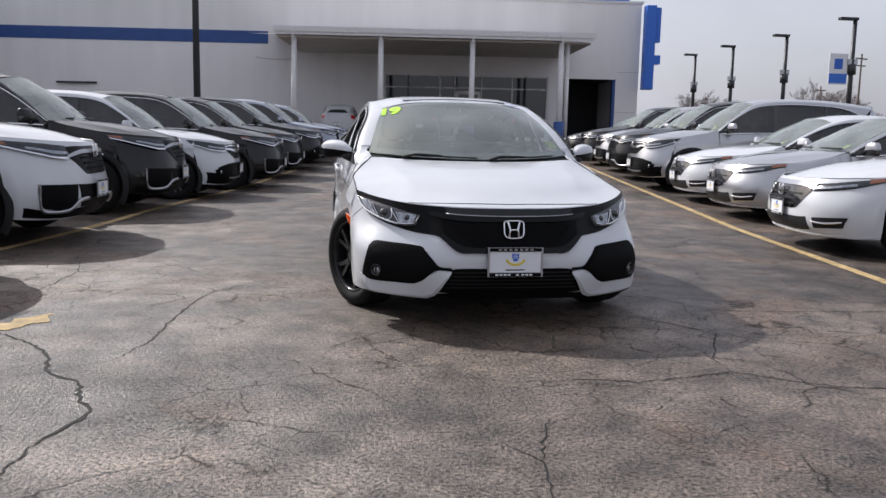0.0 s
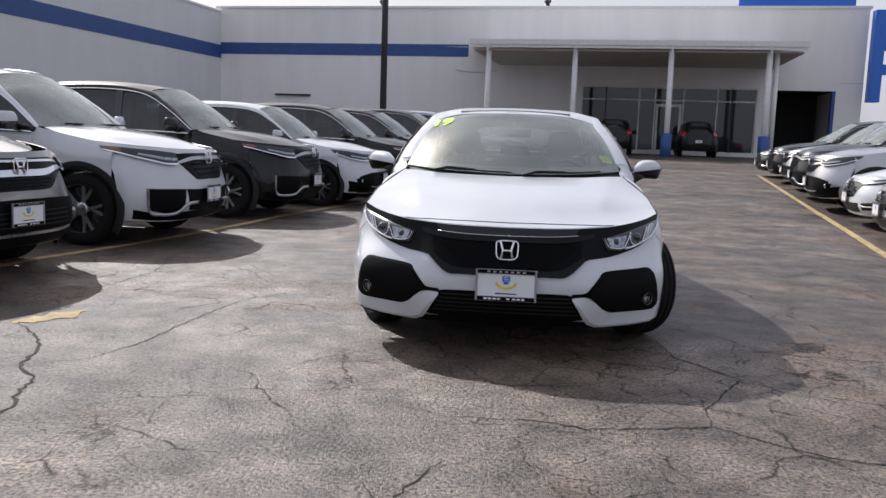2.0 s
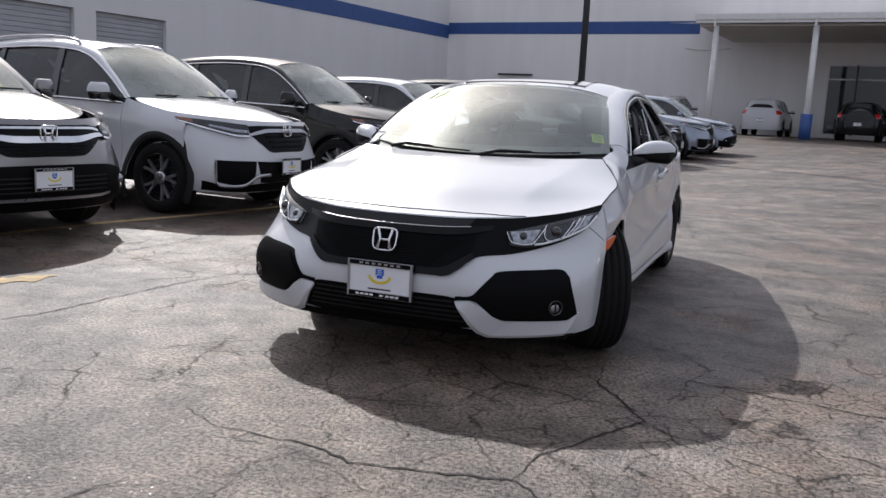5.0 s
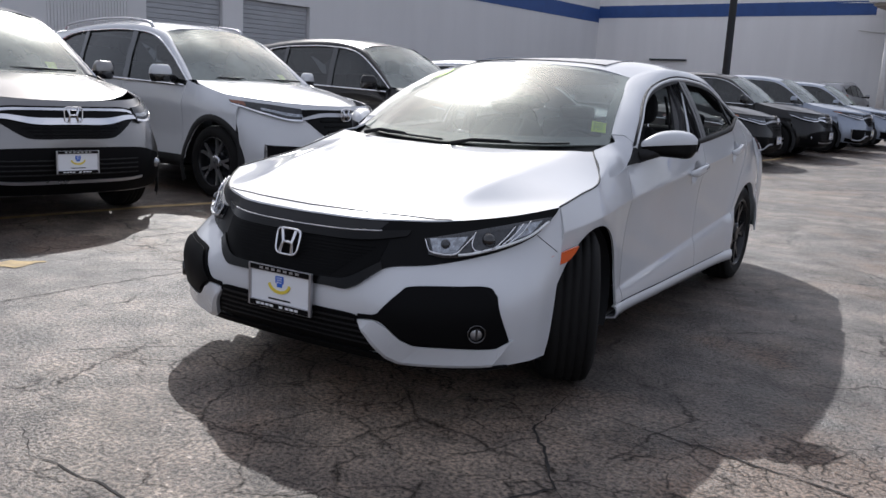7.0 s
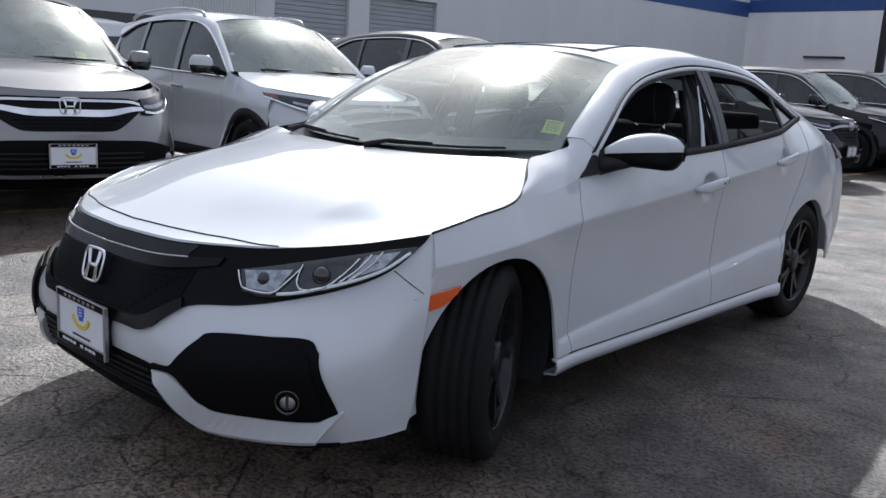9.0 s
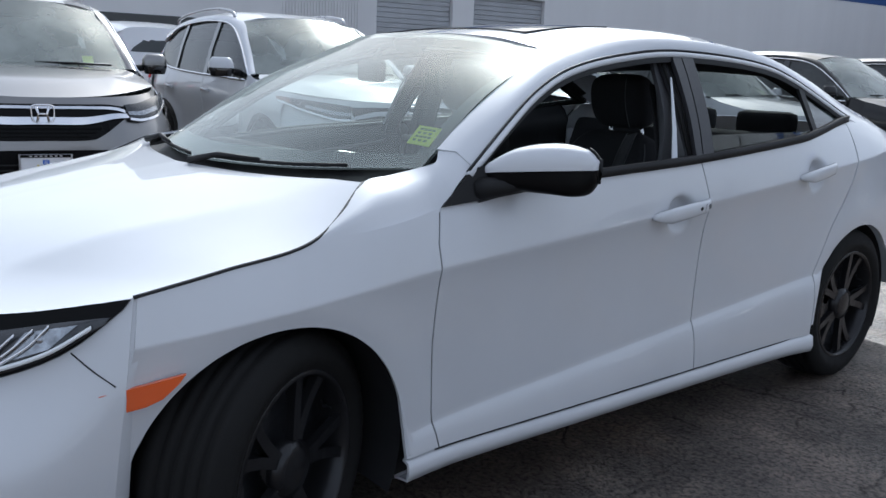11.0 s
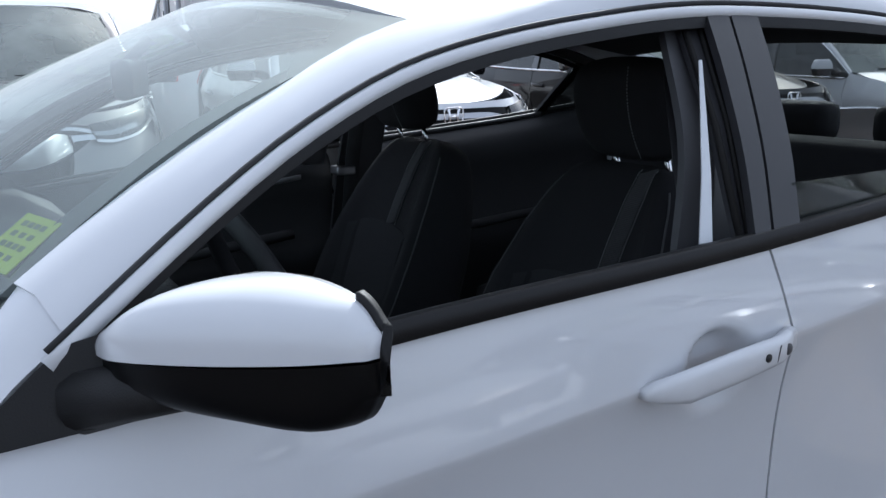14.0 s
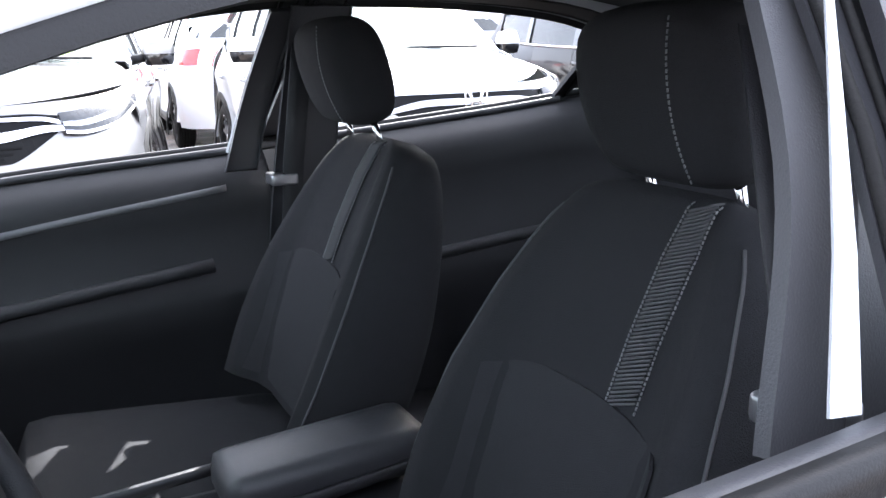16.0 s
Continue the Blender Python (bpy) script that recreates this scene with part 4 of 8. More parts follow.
def number_plate(parent, m, w=0.31, h=0.158):
    """A dealer's plate: white sheet in a frame with a blue and yellow mark and plain bars."""
    p = box("plate", -w / 2, w / 2, -0.004, 0.004, -h / 2, h / 2, M_PLATE, parent, "white dealer plate with a blue and yellow mark", bevel=0.003, m=m)
    bm = bmesh.new()
    for x0, x1, z0, z1 in ((-w / 2 - 0.006, w / 2 + 0.006, h / 2 - 0.018, h / 2 + 0.006), (-w / 2 - 0.006, w / 2 + 0.006, -h / 2 - 0.006, -h / 2 + 0.020),
                           (-w / 2 - 0.006, -w / 2 + 0.006, -h / 2 + 0.020, h / 2 - 0.018), (w / 2 - 0.006, w / 2 + 0.006, -h / 2 + 0.020, h / 2 - 0.018)):
        bm_box(bm, x0, x1, -0.009, 0.004, z0, z1, 0.002)
    part("plate_frame", bm, M_DULLCHROME, p, "silver and black frame", smooth=False)
    box("frame_band", -w / 2 + 0.004, w / 2 - 0.004, -0.0098, -0.0091, -h / 2 - 0.004, -h / 2 + 0.017, M_FRONTBLACK, p, "dark band under the plate")
    box("frame_band", -w / 2 + 0.004, w / 2 - 0.004, -0.0098, -0.0091, h / 2 - 0.015, h / 2 + 0.004, M_FRONTBLACK, p, "dark band over the plate")
    for z, mt, xs in ((-h / 2 + 0.0065, M_PLATE, (-0.105, -0.082, -0.059, -0.036, 0.012, 0.042, 0.065, 0.088)), (h / 2 - 0.0055, M_DULLCHROME, (-0.09, -0.06, -0.03, 0.0, 0.03, 0.06, 0.09))):
        for x in xs:
            box("lettering_bar", x - 0.008, x + 0.009, -0.0108, -0.0099, z - 0.0045, z + 0.0045, mt, p)
    for x, z, w, h in ((0.0, 0.034, 0.020, 0.014), (0.0, 0.016, 0.013, 0.010)):
        box("mark", -w, w, -0.0065, -0.004, z - h, z + h, M_PLATE_BLUE, p, bevel=0.002)
    for k in range(3):
        box("mark_bar", -0.012, 0.012, -0.0072, -0.0066, 0.022 + 0.009 * k, 0.025 + 0.009 * k, M_PLATE, p)
    bm = bmesh.new()
    arc = [(0.052 * math.cos(radians(a)), -0.0062, 0.022 + 0.036 * math.sin(radians(a))) for a in range(190, 351, 20)]
    bm_strip(bm, arc, 0.012, 0.003, Vector((0, 1, 0)))
    part("mark_arc", bm, M_PLATE_YELLOW, p, smooth=False)
    box("bar", -0.055, 0.055, -0.0062, -0.004, -0.046, -0.040, M_LAMPDARK, p)
    return p


def greenhouse(S, car, body_mat, glass_front, glass_side, sides=(1, -1), side_glass=True):
    """Bonnet, windscreen, roof, pillars and side windows."""
    flat = lambda edge, mids: [Vector(edge)] + [Vector(p) for p in mids]
    full = lambda half: list(half) + [Vector((-p[0], p[1], p[2])) for p in reversed(half[:-1])]
    # bonnet
    cols = 37 if S.sharp else 17
    front = [S.nose(1 - i / (cols - 1), 1.0) for i in range(cols)]
    rear = samples(S.cowl, cols)
    edge = S.hood_edge
    rows = []
    n = 29 if S.sharp else 15
    for j in range(n):
        f = j / (n - 1)
        e = cr(edge, f)
        c = cr([(0, y, z) for y, z in S.hood_mid], f)
        row = []
        for i in range(cols):
            u = i / (cols - 1)
            base = front[i].lerp(rear[i], f)
            k = 1 - (1 - u) ** 2.6
            x = e.x * (1 - u)
            y = base.y + (e.y - (front[0].lerp(rear[0], f)).y) * (1 - u) ** 2 + (c.y - (front[-1].lerp(rear[-1], f)).y) * u
            z = e.z + (c.z - e.z) * k
            if S.sharp:
                z += 0.011 * math.exp(-abs(x - 0.485 - 0.13 * f) / 0.085) * math.sin(min(1.0, 0.12 + f) * math.pi * 0.86)
            else:
                z += S.hood_rib * math.exp(-((x - 0.52 - 0.10 * f) / 0.07) ** 2) * math.sin(f * math.pi) ** 0.7
            if S.sharp:
                q = min(1.0, f / 0.16)
                q = q * q * (3 - 2 * q)
                x, y, z = x + (front[i].x - x) * (1 - q), y + (front[i].y - y) * (1 - q), z + (front[i].z - z) * (1 - q)
            row.append(Vector((x, y, z)))
        rows.append(full(row))
    panel("bonnet", rows, body_mat, car, thick=0.012, flip=False)
    if S.sharp:
        # the line between bonnet and nose
        line = []
        for i in range(len(rows[0])):
            x = rows[0][i].x
            if abs(x) < 0.58:
                f = 0.082 * (1 - (abs(x) / 0.58) ** 5) * (n - 1)
                a, b = rows[int(f)][i], rows[int(f) + 1][i]
                line.append(a.lerp(b, f - int(f)) + Vector((0, 0, 0.0008)))
        bm = bmesh.new()
        bm_tube(bm, line, 0.0024, 6)
        part("shut_line", bm, M_DARK, car)
    # windscreen
    wb, wt = S.screen_base, S.screen_top
    panel("windscreen", loft([full(wb), full([p + Vector((0, -0.035, 0.022)) if False else p for p in [Vector(a).lerp(Vector(b), 0.5) + Vector((0, -0.02, 0.025)) for a, b in zip(wb, wt)]]), full(wt)], 25, 13), glass_front, car, thick=0.0)
    # roof
    re = S.roof_edge
    k = len(re)
    half = []
    for p, (y, z) in zip(re, S.roof_mid):
        half.append(full([Vector(p), Vector((p[0] * 0.66, p[1] * 0.5 + y * 0.5, z - (z - p[2]) * 0.20)), Vector((0, y, z))]))
    if S.hatch:
        n_in = S.hatch
        panel("roof", loft(half[:n_in], 21, 21), body_mat, car, thick=0.012)
        panel("rear_screen", loft(half[n_in - 1:], 21, 13), M_GLASS_CLEAR, car, "tinted rear screen", thick=0.0)
    else:
        panel("roof", loft(half, 21, 21), body_mat, car, thick=0.012)
    for sx in sides:
        # pillar: between the screen's side, roof edge and the window's upper edge
        ap = [Vector(S.screen_base[0])] + [Vector(S.screen_base[0]).lerp(Vector(S.screen_top[0]), t) + Vector((0, -0.018 * math.sin(t * math.pi), 0.02 * math.sin(t * math.pi))) for t in (0.33, 0.66)] + [Vector(S.screen_top[0])] + [Vector(p) for p in re[1:]]
        wtp = S.win_top
        nn = 44
        outer = samples(wtp, nn)
        inner = []
        for i in range(nn):
            inner.append(at_y(ap, ap[0].y + (ap[-1].y - ap[0].y) * i / (nn - 1)))
        if S.rail:
            inner = [at_y(ap, S.rail[0] + (ap[-1].y - S.rail[0]) * i / (nn - 1)) for i in range(nn)]
        o0 = S.rail[1] if S.rail else wtp[0][1]
        outer = [at_y(wtp, o0 + (wtp[-1][1] - o0) * i / (nn - 1)) for i in range(nn)]
        mid = [a.lerp(b, 0.55) + Vector((0.014, 0, 0.014)) for a, b in zip(outer, inner)]
        panel("roof_rail", [outer, [p + Vector((0.008, 0, 0.004)) for p in [a.lerp(b, 0.2) for a, b in zip(outer, inner)]], mid, inner], body_mat, car, thick=0.02, sx=sx, flip=False)
        if side_glass:
            nb = 30
            y0, y1 = S.win[0], S.win[1]
            bot = [at_y(S.belt, y0 + (y1 - y0) * i / (nb - 1)) for i in range(nb)]
            top = [at_y(S.win_top, y0 + (y1 - y0) * i / (nb - 1)) for i in range(nb)]
            ins = Vector((-0.012, 0, 0))
            midw = [a.lerp(b, 0.5) + Vector((0.015, 0, 0)) + ins for a, b in zip(bot, top)]
            panel("side_window", [[p + ins for p in bot], midw, [p + ins for p in top]], glass_side, car, "tinted side window", thick=0.0, sx=sx)
            for yp, wd in S.pillars:
                g = []
                for q in (-wd / 2, wd / 2):
                    a, b = at_y(S.belt, yp + q), at_y(S.win_top, yp + q + S.pillar_lean)
                    g.append([a + Vector((0.004, 0, 0)), a.lerp(b, 0.5) + Vector((0.016, 0, 0)), b + Vector((0.004, 0, 0))])
                panel("pillar", g, M_GLOSSBLACK, car, thick=0.012, sx=sx, flip=True)
            # belt moulding and window surround
            bm = bmesh.new()
            bm_strip(bm, [Vector((p.x * sx, p.y, p.z)) + Vector((0.006 * sx, 0, 0)) for p in [at_y(S.belt, S.win[0] + (S.win[1] - S.win[0]) * i / 23) for i in range(24)]], 0.018, 0.02)
            part("belt_moulding", bm, S.moulding, car)
            if S.chrome_top:
                bm = bmesh.new()
                bm_tube(bm, [Vector((p.x * sx, p.y, p.z)) + Vector((0.008 * sx, 0, 0)) for p in [at_y(S.win_top, S.win_top[0][1] + 0.02 + (S.win[1] - S.win_top[0][1] - 0.02) * i / 29) for i in range(30)]], 0.009, 6)
                part("window_chrome", bm, M_CHROME, car, "chrome window surround")


def body_shell(S, car, body_mat, lower_mat, cuts, sides=(1, -1)):
    """Bumper, wings, doors and sills of a parked car."""
    for sx in sides:
        names = ["wing", "front_door", "rear_door", "rear_wing"]
        for k, nm in enumerate(names):
            c0, c1 = cuts[k], cuts[k + 1]
            g = S.side_grid(lambda z, c=c0: c + (0.004 if k else 0), lambda z, c=c1: c - 0.003, S.base, lambda y: S.side_top(y), 22, 13, S.top_x)
            panel(nm, g, body_mat, car, thick=0.01, sx=sx, flip=True)
        g = []
        for j in range(4):
            row = []
            for i in range(20):
                y = S.arch + 0.03 + (S.wb - 2 * S.arch - 0.06) * i / 19
                row.append(Vector((S.side(y, S.base) + (0.012, 0.022, 0.012, -0.05)[j], y, S.base + (0.03, -0.02, -0.08, -0.10)[j])))
            g.append(row)
        panel("sill", g, lower_mat, car, thick=0.01, sx=sx, flip=False)
        if S.cladding:
            for yw in (0.0, S.wb):
                g = []
                for j in range(3):
                    row = []
                    for i in range(25):
                        a = radians(-28 + 236 * i / 24)
                        r = S.arch + (-0.004, 0.03, 0.062)[j]
                        y, z = yw - r * math.cos(a), S.R - 0.005 + r * math.sin(a)
                        row.append(Vector((S.side(y, max(z, 0.25)) + (0.012, 0.016, 0.003)[j], y, z)))
                    g.append(row)
                panel("arch_trim", g, M_PLASTIC, car, "black wheel-arch trim", thick=0.008, sx=sx)
    half = [[S.nose(i / 20, j / 18) for i in range(21)] for j in range(19)]
    g = [[Vector((-p.x, p.y, p.z)) for p in reversed(r[1:])] + r for r in half]
    panel("front_bumper", g, body_mat, car, thick=0.01, flip=False)
    # tail
    tl = S.tail
    half = [[cr([cr(l, i / 12) for l in tl], j / 14) for i in range(13)] for j in range(15)]
    g = [[Vector((-p.x, p.y, p.z)) for p in reversed(r[1:])] + r for r in half]
    panel("tailgate", g, body_mat, car, thick=0.01, flip=True)
    # dark tub that closes the body inside
    bm = bmesh.new()
    hw = S.width(1.2) - 0.13
    bm_box(bm, -hw, hw, S.arch + 0.05, S.wb - S.arch - 0.05, S.base - 0.07, S.base + 0.30)
    bm_box(bm, -0.55, 0.55, -0.55, S.arch + 0.05, S.base - 0.02, S.base + 0.35)
    bm_box(bm, -0.55, 0.55, S.wb - S.arch - 0.05, S.wb + 0.6, S.base - 0.02, S.base + 0.45)
    # unseen blocks added ahead of the front wheels to stop sun leaking through
    for e in (-1, 1):
        bm_box(bm, min(e * 0.5, e * (S.width(-0.4) - 0.08)), max(e * 0.5, e * (S.width(-0.4) - 0.08)), -S.arch - 0.10, -S.arch - 0.015, S.base - 0.02, S.base + 0.42)
    part("underbody_light_block", bm, M_DARK, car, smooth=False)


def side_mirror(S, car, body_mat, sx, p, scale=1.0, wid=0.20):
    """Door mirror: painted cap over a black housing on a foot."""
    x, y, z = p
    pose_m = Matrix.Translation((x * sx, y, z))
    foot = bmesh.new()
    bm_tube(foot, [(-0.05 * sx, 0.02, -0.05), (0.03 * sx, 0.03, -0.03), (0.08 * sx, 0.02, -0.02)], [0.035, 0.03, 0.03], 8)
    part("mirror_foot", foot, M_PLASTIC, car, m=pose_m)
    for nm, z0, z1, mt in (("mirror_cap", 0.0, 0.085, body_mat), ("mirror_housing", -0.068, 0.0, M_GLOSSBLACK)):
        g = []
        nz, nr = 7, 21
        for j in range(nz):
            f = j / (nz - 1)
            z_ = z0 + (z1 - z0) * f
            fill = math.sqrt(max(0.0, 1 - (max(z_ - 0.01, 0) / 0.082) ** 2)) if z_ > 0 else math.sqrt(max(0.0, 1 - (z_ / 0.085) ** 2))
            row = []
            for i in range(nr):
                a = math.pi * 2 * i / (nr - 1)
                cx, cy = math.cos(a), math.sin(a)
                ex = math.copysign(abs(cx) ** 0.6, cx) * wid / 2 * (0.45 + 0.55 * fill)
                ey = math.copysign(abs(cy) ** 0.7, cy) * 0.062 * (0.30 + 0.70 * fill) * (1.15 - 0.3 * (ex / wid + 0.5))
                if cy > 0:
                    ey *= 0.8
                row.append(Vector((0.06 + wid / 2 + ex, ey - 0.03 * (0.5 - ex / wid) * 0 + 0.10 * (ex / wid + 0.5) * 0.4, z_ * scale)))
            g.append(row)
        bm = bmesh.new()
        vs = add_grid(bm, g, sx=sx)
        top = vs[-1] if z1 > 0 else vs[0]
        cen = bm.verts.new(sum((v.co for v in top[:-1]), Vector()) / (len(top) - 1))
        for i in range(len(top) - 1):
            bm.faces.new((top[i], top[i + 1], cen))
        bmesh.ops.recalc_face_normals(bm, faces=bm.faces)
        part(nm, bm, mt, car, m=pose_m)


# body curves of the two kinds of parked car
SUV = Shape(
    wb=2.66, R=0.355, arch=0.405, base=0.36, zk=1.35, flare=0.022, crease0=0.86, crease1=0.035, hood_rib=0.012,
    levels=[
        [(0, -0.80, 0.24), (0.32, -0.79, 0.24), (0.56, -0.74, 0.24), (0.76, -0.62, 0.25), (0.86, -0.50, 0.26), (0.885, -0.42, 0.27)],
        [(0, -0.895, 0.36), (0.32, -0.885, 0.36), (0.58, -0.83, 0.36), (0.79, -0.67, 0.37), (0.885, -0.51, 0.38), (0.90, -0.41, 0.38)],
        [(0, -0.92, 0.52), (0.32, -0.905, 0.52), (0.58, -0.84, 0.53), (0.79, -0.68, 0.54), (0.888, -0.50, 0.55), (0.905, -0.39, 0.55)],
        [(0, -0.90, 0.70), (0.30, -0.88, 0.70), (0.55, -0.80, 0.71), (0.75, -0.64, 0.73), (0.862, -0.45, 0.74), (0.90, -0.34, 0.75)],
        [(0, -0.86, 0.86), (0.28, -0.84, 0.86), (0.52, -0.75, 0.87), (0.69, -0.60, 0.885), (0.81, -0.40, 0.905), (0.875, -0.20, 0.93)],
        [(0, -0.82, 0.945), (0.28, -0.795, 0.948), (0.50, -0.71, 0.955), (0.66, -0.56, 0.965), (0.775, -0.36, 0.985), (0.845, -0.10, 1.015)]],
    hood_edge=[(0.845, -0.10, 1.015), (0.835, 0.10, 1.05), (0.80, 0.32, 1.09), (0.74, 0.46, 1.125)],
    hood_mid=[(-0.82, 0.945), (-0.45, 1.045), (-0.05, 1.11), (0.26, 1.14)],
    cowl=[(0.74, 0.46, 1.125), (0.40, 0.32, 1.14), (0, 0.26, 1.145)],
    screen_base=[(0.76, 0.50, 1.13), (0.42, 0.36, 1.13), (0, 0.31, 1.13)],
    screen_top=[(0.6, 1.16, 1.61), (0.32, 1.09, 1.65), (0, 1.06, 1.665)],
    roof_edge=[(0.6, 1.16, 1.61), (0.615, 1.6, 1.68), (0.61, 2.2, 1.685), (0.6, 2.8, 1.645), (0.58, 3.35, 1.575)],
    roof_mid=[(1.06, 1.665), (1.55, 1.73), (2.2, 1.745), (2.85, 1.71), (3.45, 1.635)],
    belt=[(0.845, 0.44, 1.07), (0.865, 0.9, 1.085), (0.865, 1.5, 1.10), (0.86, 2.1, 1.12), (0.83, 2.7, 1.155), (0.76, 3.15, 1.23)],
    win_top=[(0.835, 0.46, 1.1), (0.745, 0.85, 1.384), (0.69, 1.2, 1.565), (0.675, 1.65, 1.62), (0.67, 2.2, 1.62), (0.68, 2.75, 1.575), (0.73, 3.15, 1.43)],
    win=(0.52, 3.12), pillars=[(1.50, 0.09), (2.42, 0.07)], pillar_lean=0.05,
    plan=[(-0.5, 0.875), (-0.3, 0.915), (0.0, 0.922), (0.5, 0.905), (1.3, 0.905), (2.2, 0.912), (2.66, 0.922), (3.1, 0.90), (3.5, 0.80)],
    tail=[[(0, 3.70, 0.30), (0.5, 3.68, 0.30), (0.78, 3.52, 0.30), (0.88, 3.2, 0.30)], [(0, 3.74, 0.6), (0.5, 3.72, 0.6), (0.82, 3.56, 0.6), (0.91, 3.2, 0.6)],
          [(0, 3.7, 1.05), (0.5, 3.67, 1.05), (0.8, 3.52, 1.05), (0.88, 3.2, 1.05)], [(0, 3.6, 1.315), (0.4, 3.57, 1.315), (0.66, 3.46, 1.315), (0.76, 3.2, 1.258)], [(0, 3.46, 1.635), (0.3, 3.44, 1.635), (0.5, 3.4, 1.615), (0.58, 3.34, 1.575)]],
    cladding=True, chrome_top=True, moulding=M_CHROME)

SEDAN = Shape(
    wb=2.83, R=0.335, arch=0.365, base=0.27, zk=1.0, flare=0.016, crease0=0.66, crease1=0.05, hood_rib=0.010,
    levels=[
        [(0, -0.88, 0.19), (0.32, -0.86, 0.19), (0.58, -0.80, 0.19), (0.80, -0.62, 0.19), (0.88, -0.46, 0.20), (0.90, -0.38, 0.20)],
        [(0, -0.97, 0.30), (0.32, -0.95, 0.30), (0.60, -0.87, 0.30), (0.81, -0.68, 0.31), (0.895, -0.48, 0.31), (0.91, -0.37, 0.31)],
        [(0, -0.98, 0.46), (0.32, -0.96, 0.46), (0.60, -0.88, 0.47), (0.80, -0.69, 0.48), (0.895, -0.47, 0.49), (0.912, -0.36, 0.49)],
        [(0, -0.95, 0.62), (0.30, -0.93, 0.62), (0.56, -0.83, 0.62), (0.75, -0.65, 0.63), (0.865, -0.44, 0.64), (0.90, -0.30, 0.65)],
        [(0, -0.89, 0.735), (0.28, -0.865, 0.735), (0.52, -0.77, 0.74), (0.69, -0.62, 0.75), (0.80, -0.42, 0.765), (0.865, -0.20, 0.79)]],
    hood_edge=[(0.865, -0.20, 0.79), (0.855, 0.05, 0.83), (0.81, 0.30, 0.88), (0.74, 0.48, 0.935)],
    hood_mid=[(-0.89, 0.735), (-0.45, 0.85), (0.0, 0.915), (0.34, 0.945)],
    cowl=[(0.74, 0.48, 0.935), (0.40, 0.38, 0.95), (0, 0.34, 0.95)],
    screen_base=[(0.755, 0.52, 0.94), (0.42, 0.43, 0.945), (0, 0.39, 0.945)],
    screen_top=[(0.58, 1.28, 1.32), (0.31, 1.20, 1.37), (0, 1.17, 1.385)],
    roof_edge=[(0.58, 1.28, 1.32), (0.585, 1.65, 1.385), (0.575, 2.2, 1.38), (0.56, 2.75, 1.28), (0.55, 3.3, 1.06)],
    roof_mid=[(1.17, 1.385), (1.6, 1.445), (2.2, 1.44), (2.85, 1.33), (3.45, 1.10)],
    belt=[(0.835, 0.46, 0.875), (0.86, 0.9, 0.905), (0.862, 1.5, 0.925), (0.85, 2.1, 0.945), (0.80, 2.7, 0.975), (0.70, 3.15, 1.02)],
    win_top=[(0.825, 0.48, 0.91), (0.735, 0.9, 1.13), (0.665, 1.3, 1.28), (0.645, 1.7, 1.335), (0.64, 2.2, 1.32), (0.65, 2.75, 1.20), (0.69, 3.15, 1.04)],
    win=(0.56, 3.10), pillars=[(1.58, 0.09), (2.55, 0.07)], pillar_lean=0.05,
    plan=[(-0.5, 0.875), (-0.3, 0.912), (0.0, 0.925), (0.5, 0.91), (1.3, 0.91), (2.2, 0.918), (2.83, 0.925), (3.2, 0.90), (3.7, 0.80)],
    tail=[[(0, 3.86, 0.26), (0.5, 3.82, 0.26), (0.78, 3.62, 0.26), (0.88, 3.25, 0.26)], [(0, 3.90, 0.5), (0.5, 3.87, 0.5), (0.82, 3.66, 0.5), (0.91, 3.25, 0.5)],
          [(0, 3.86, 0.85), (0.5, 3.83, 0.85), (0.80, 3.62, 0.85), (0.87, 3.25, 0.85)], [(0, 3.80, 1.04), (0.4, 3.77, 1.04), (0.66, 3.6, 1.02), (0.74, 3.25, 1.0)], [(0, 3.45, 1.10), (0.3, 3.43, 1.10), (0.5, 3.36, 1.08), (0.55, 3.28, 1.06)]],
    cladding=False, chrome_top=True, moulding=M_CHROME)


def suv_top(y):
    if y < 0.46:
        return at_y(SUV.hood_edge, max(y, -0.10)).z + (0 if y > -0.10 else (y + 0.10) * 0.24)
    return at_y(SUV.belt, y).z if y < 3.15 else 1.23


def sedan_top(y):
    if y < 0.48:
        return at_y(SEDAN.hood_edge, max(y, -0.20)).z + (0 if y > -0.20 else (y + 0.20) * 0.2)
    return at_y(SEDAN.belt, y).z if y < 3.15 else 1.02


SUV.side_top, SEDAN.side_top = suv_top, sedan_top
SUV.hem0, SEDAN.hem0 = 0.56, 0.40
SUV.top_x = lambda y: at_y(SUV.hood_edge, max(y, -0.10)).x if y < 0.30 else at_y(SUV.belt, y).x
SEDAN.top_x = lambda y: at_y(SEDAN.hood_edge, max(y, -0.20)).x if y < 0.30 else at_y(SEDAN.belt, y).x


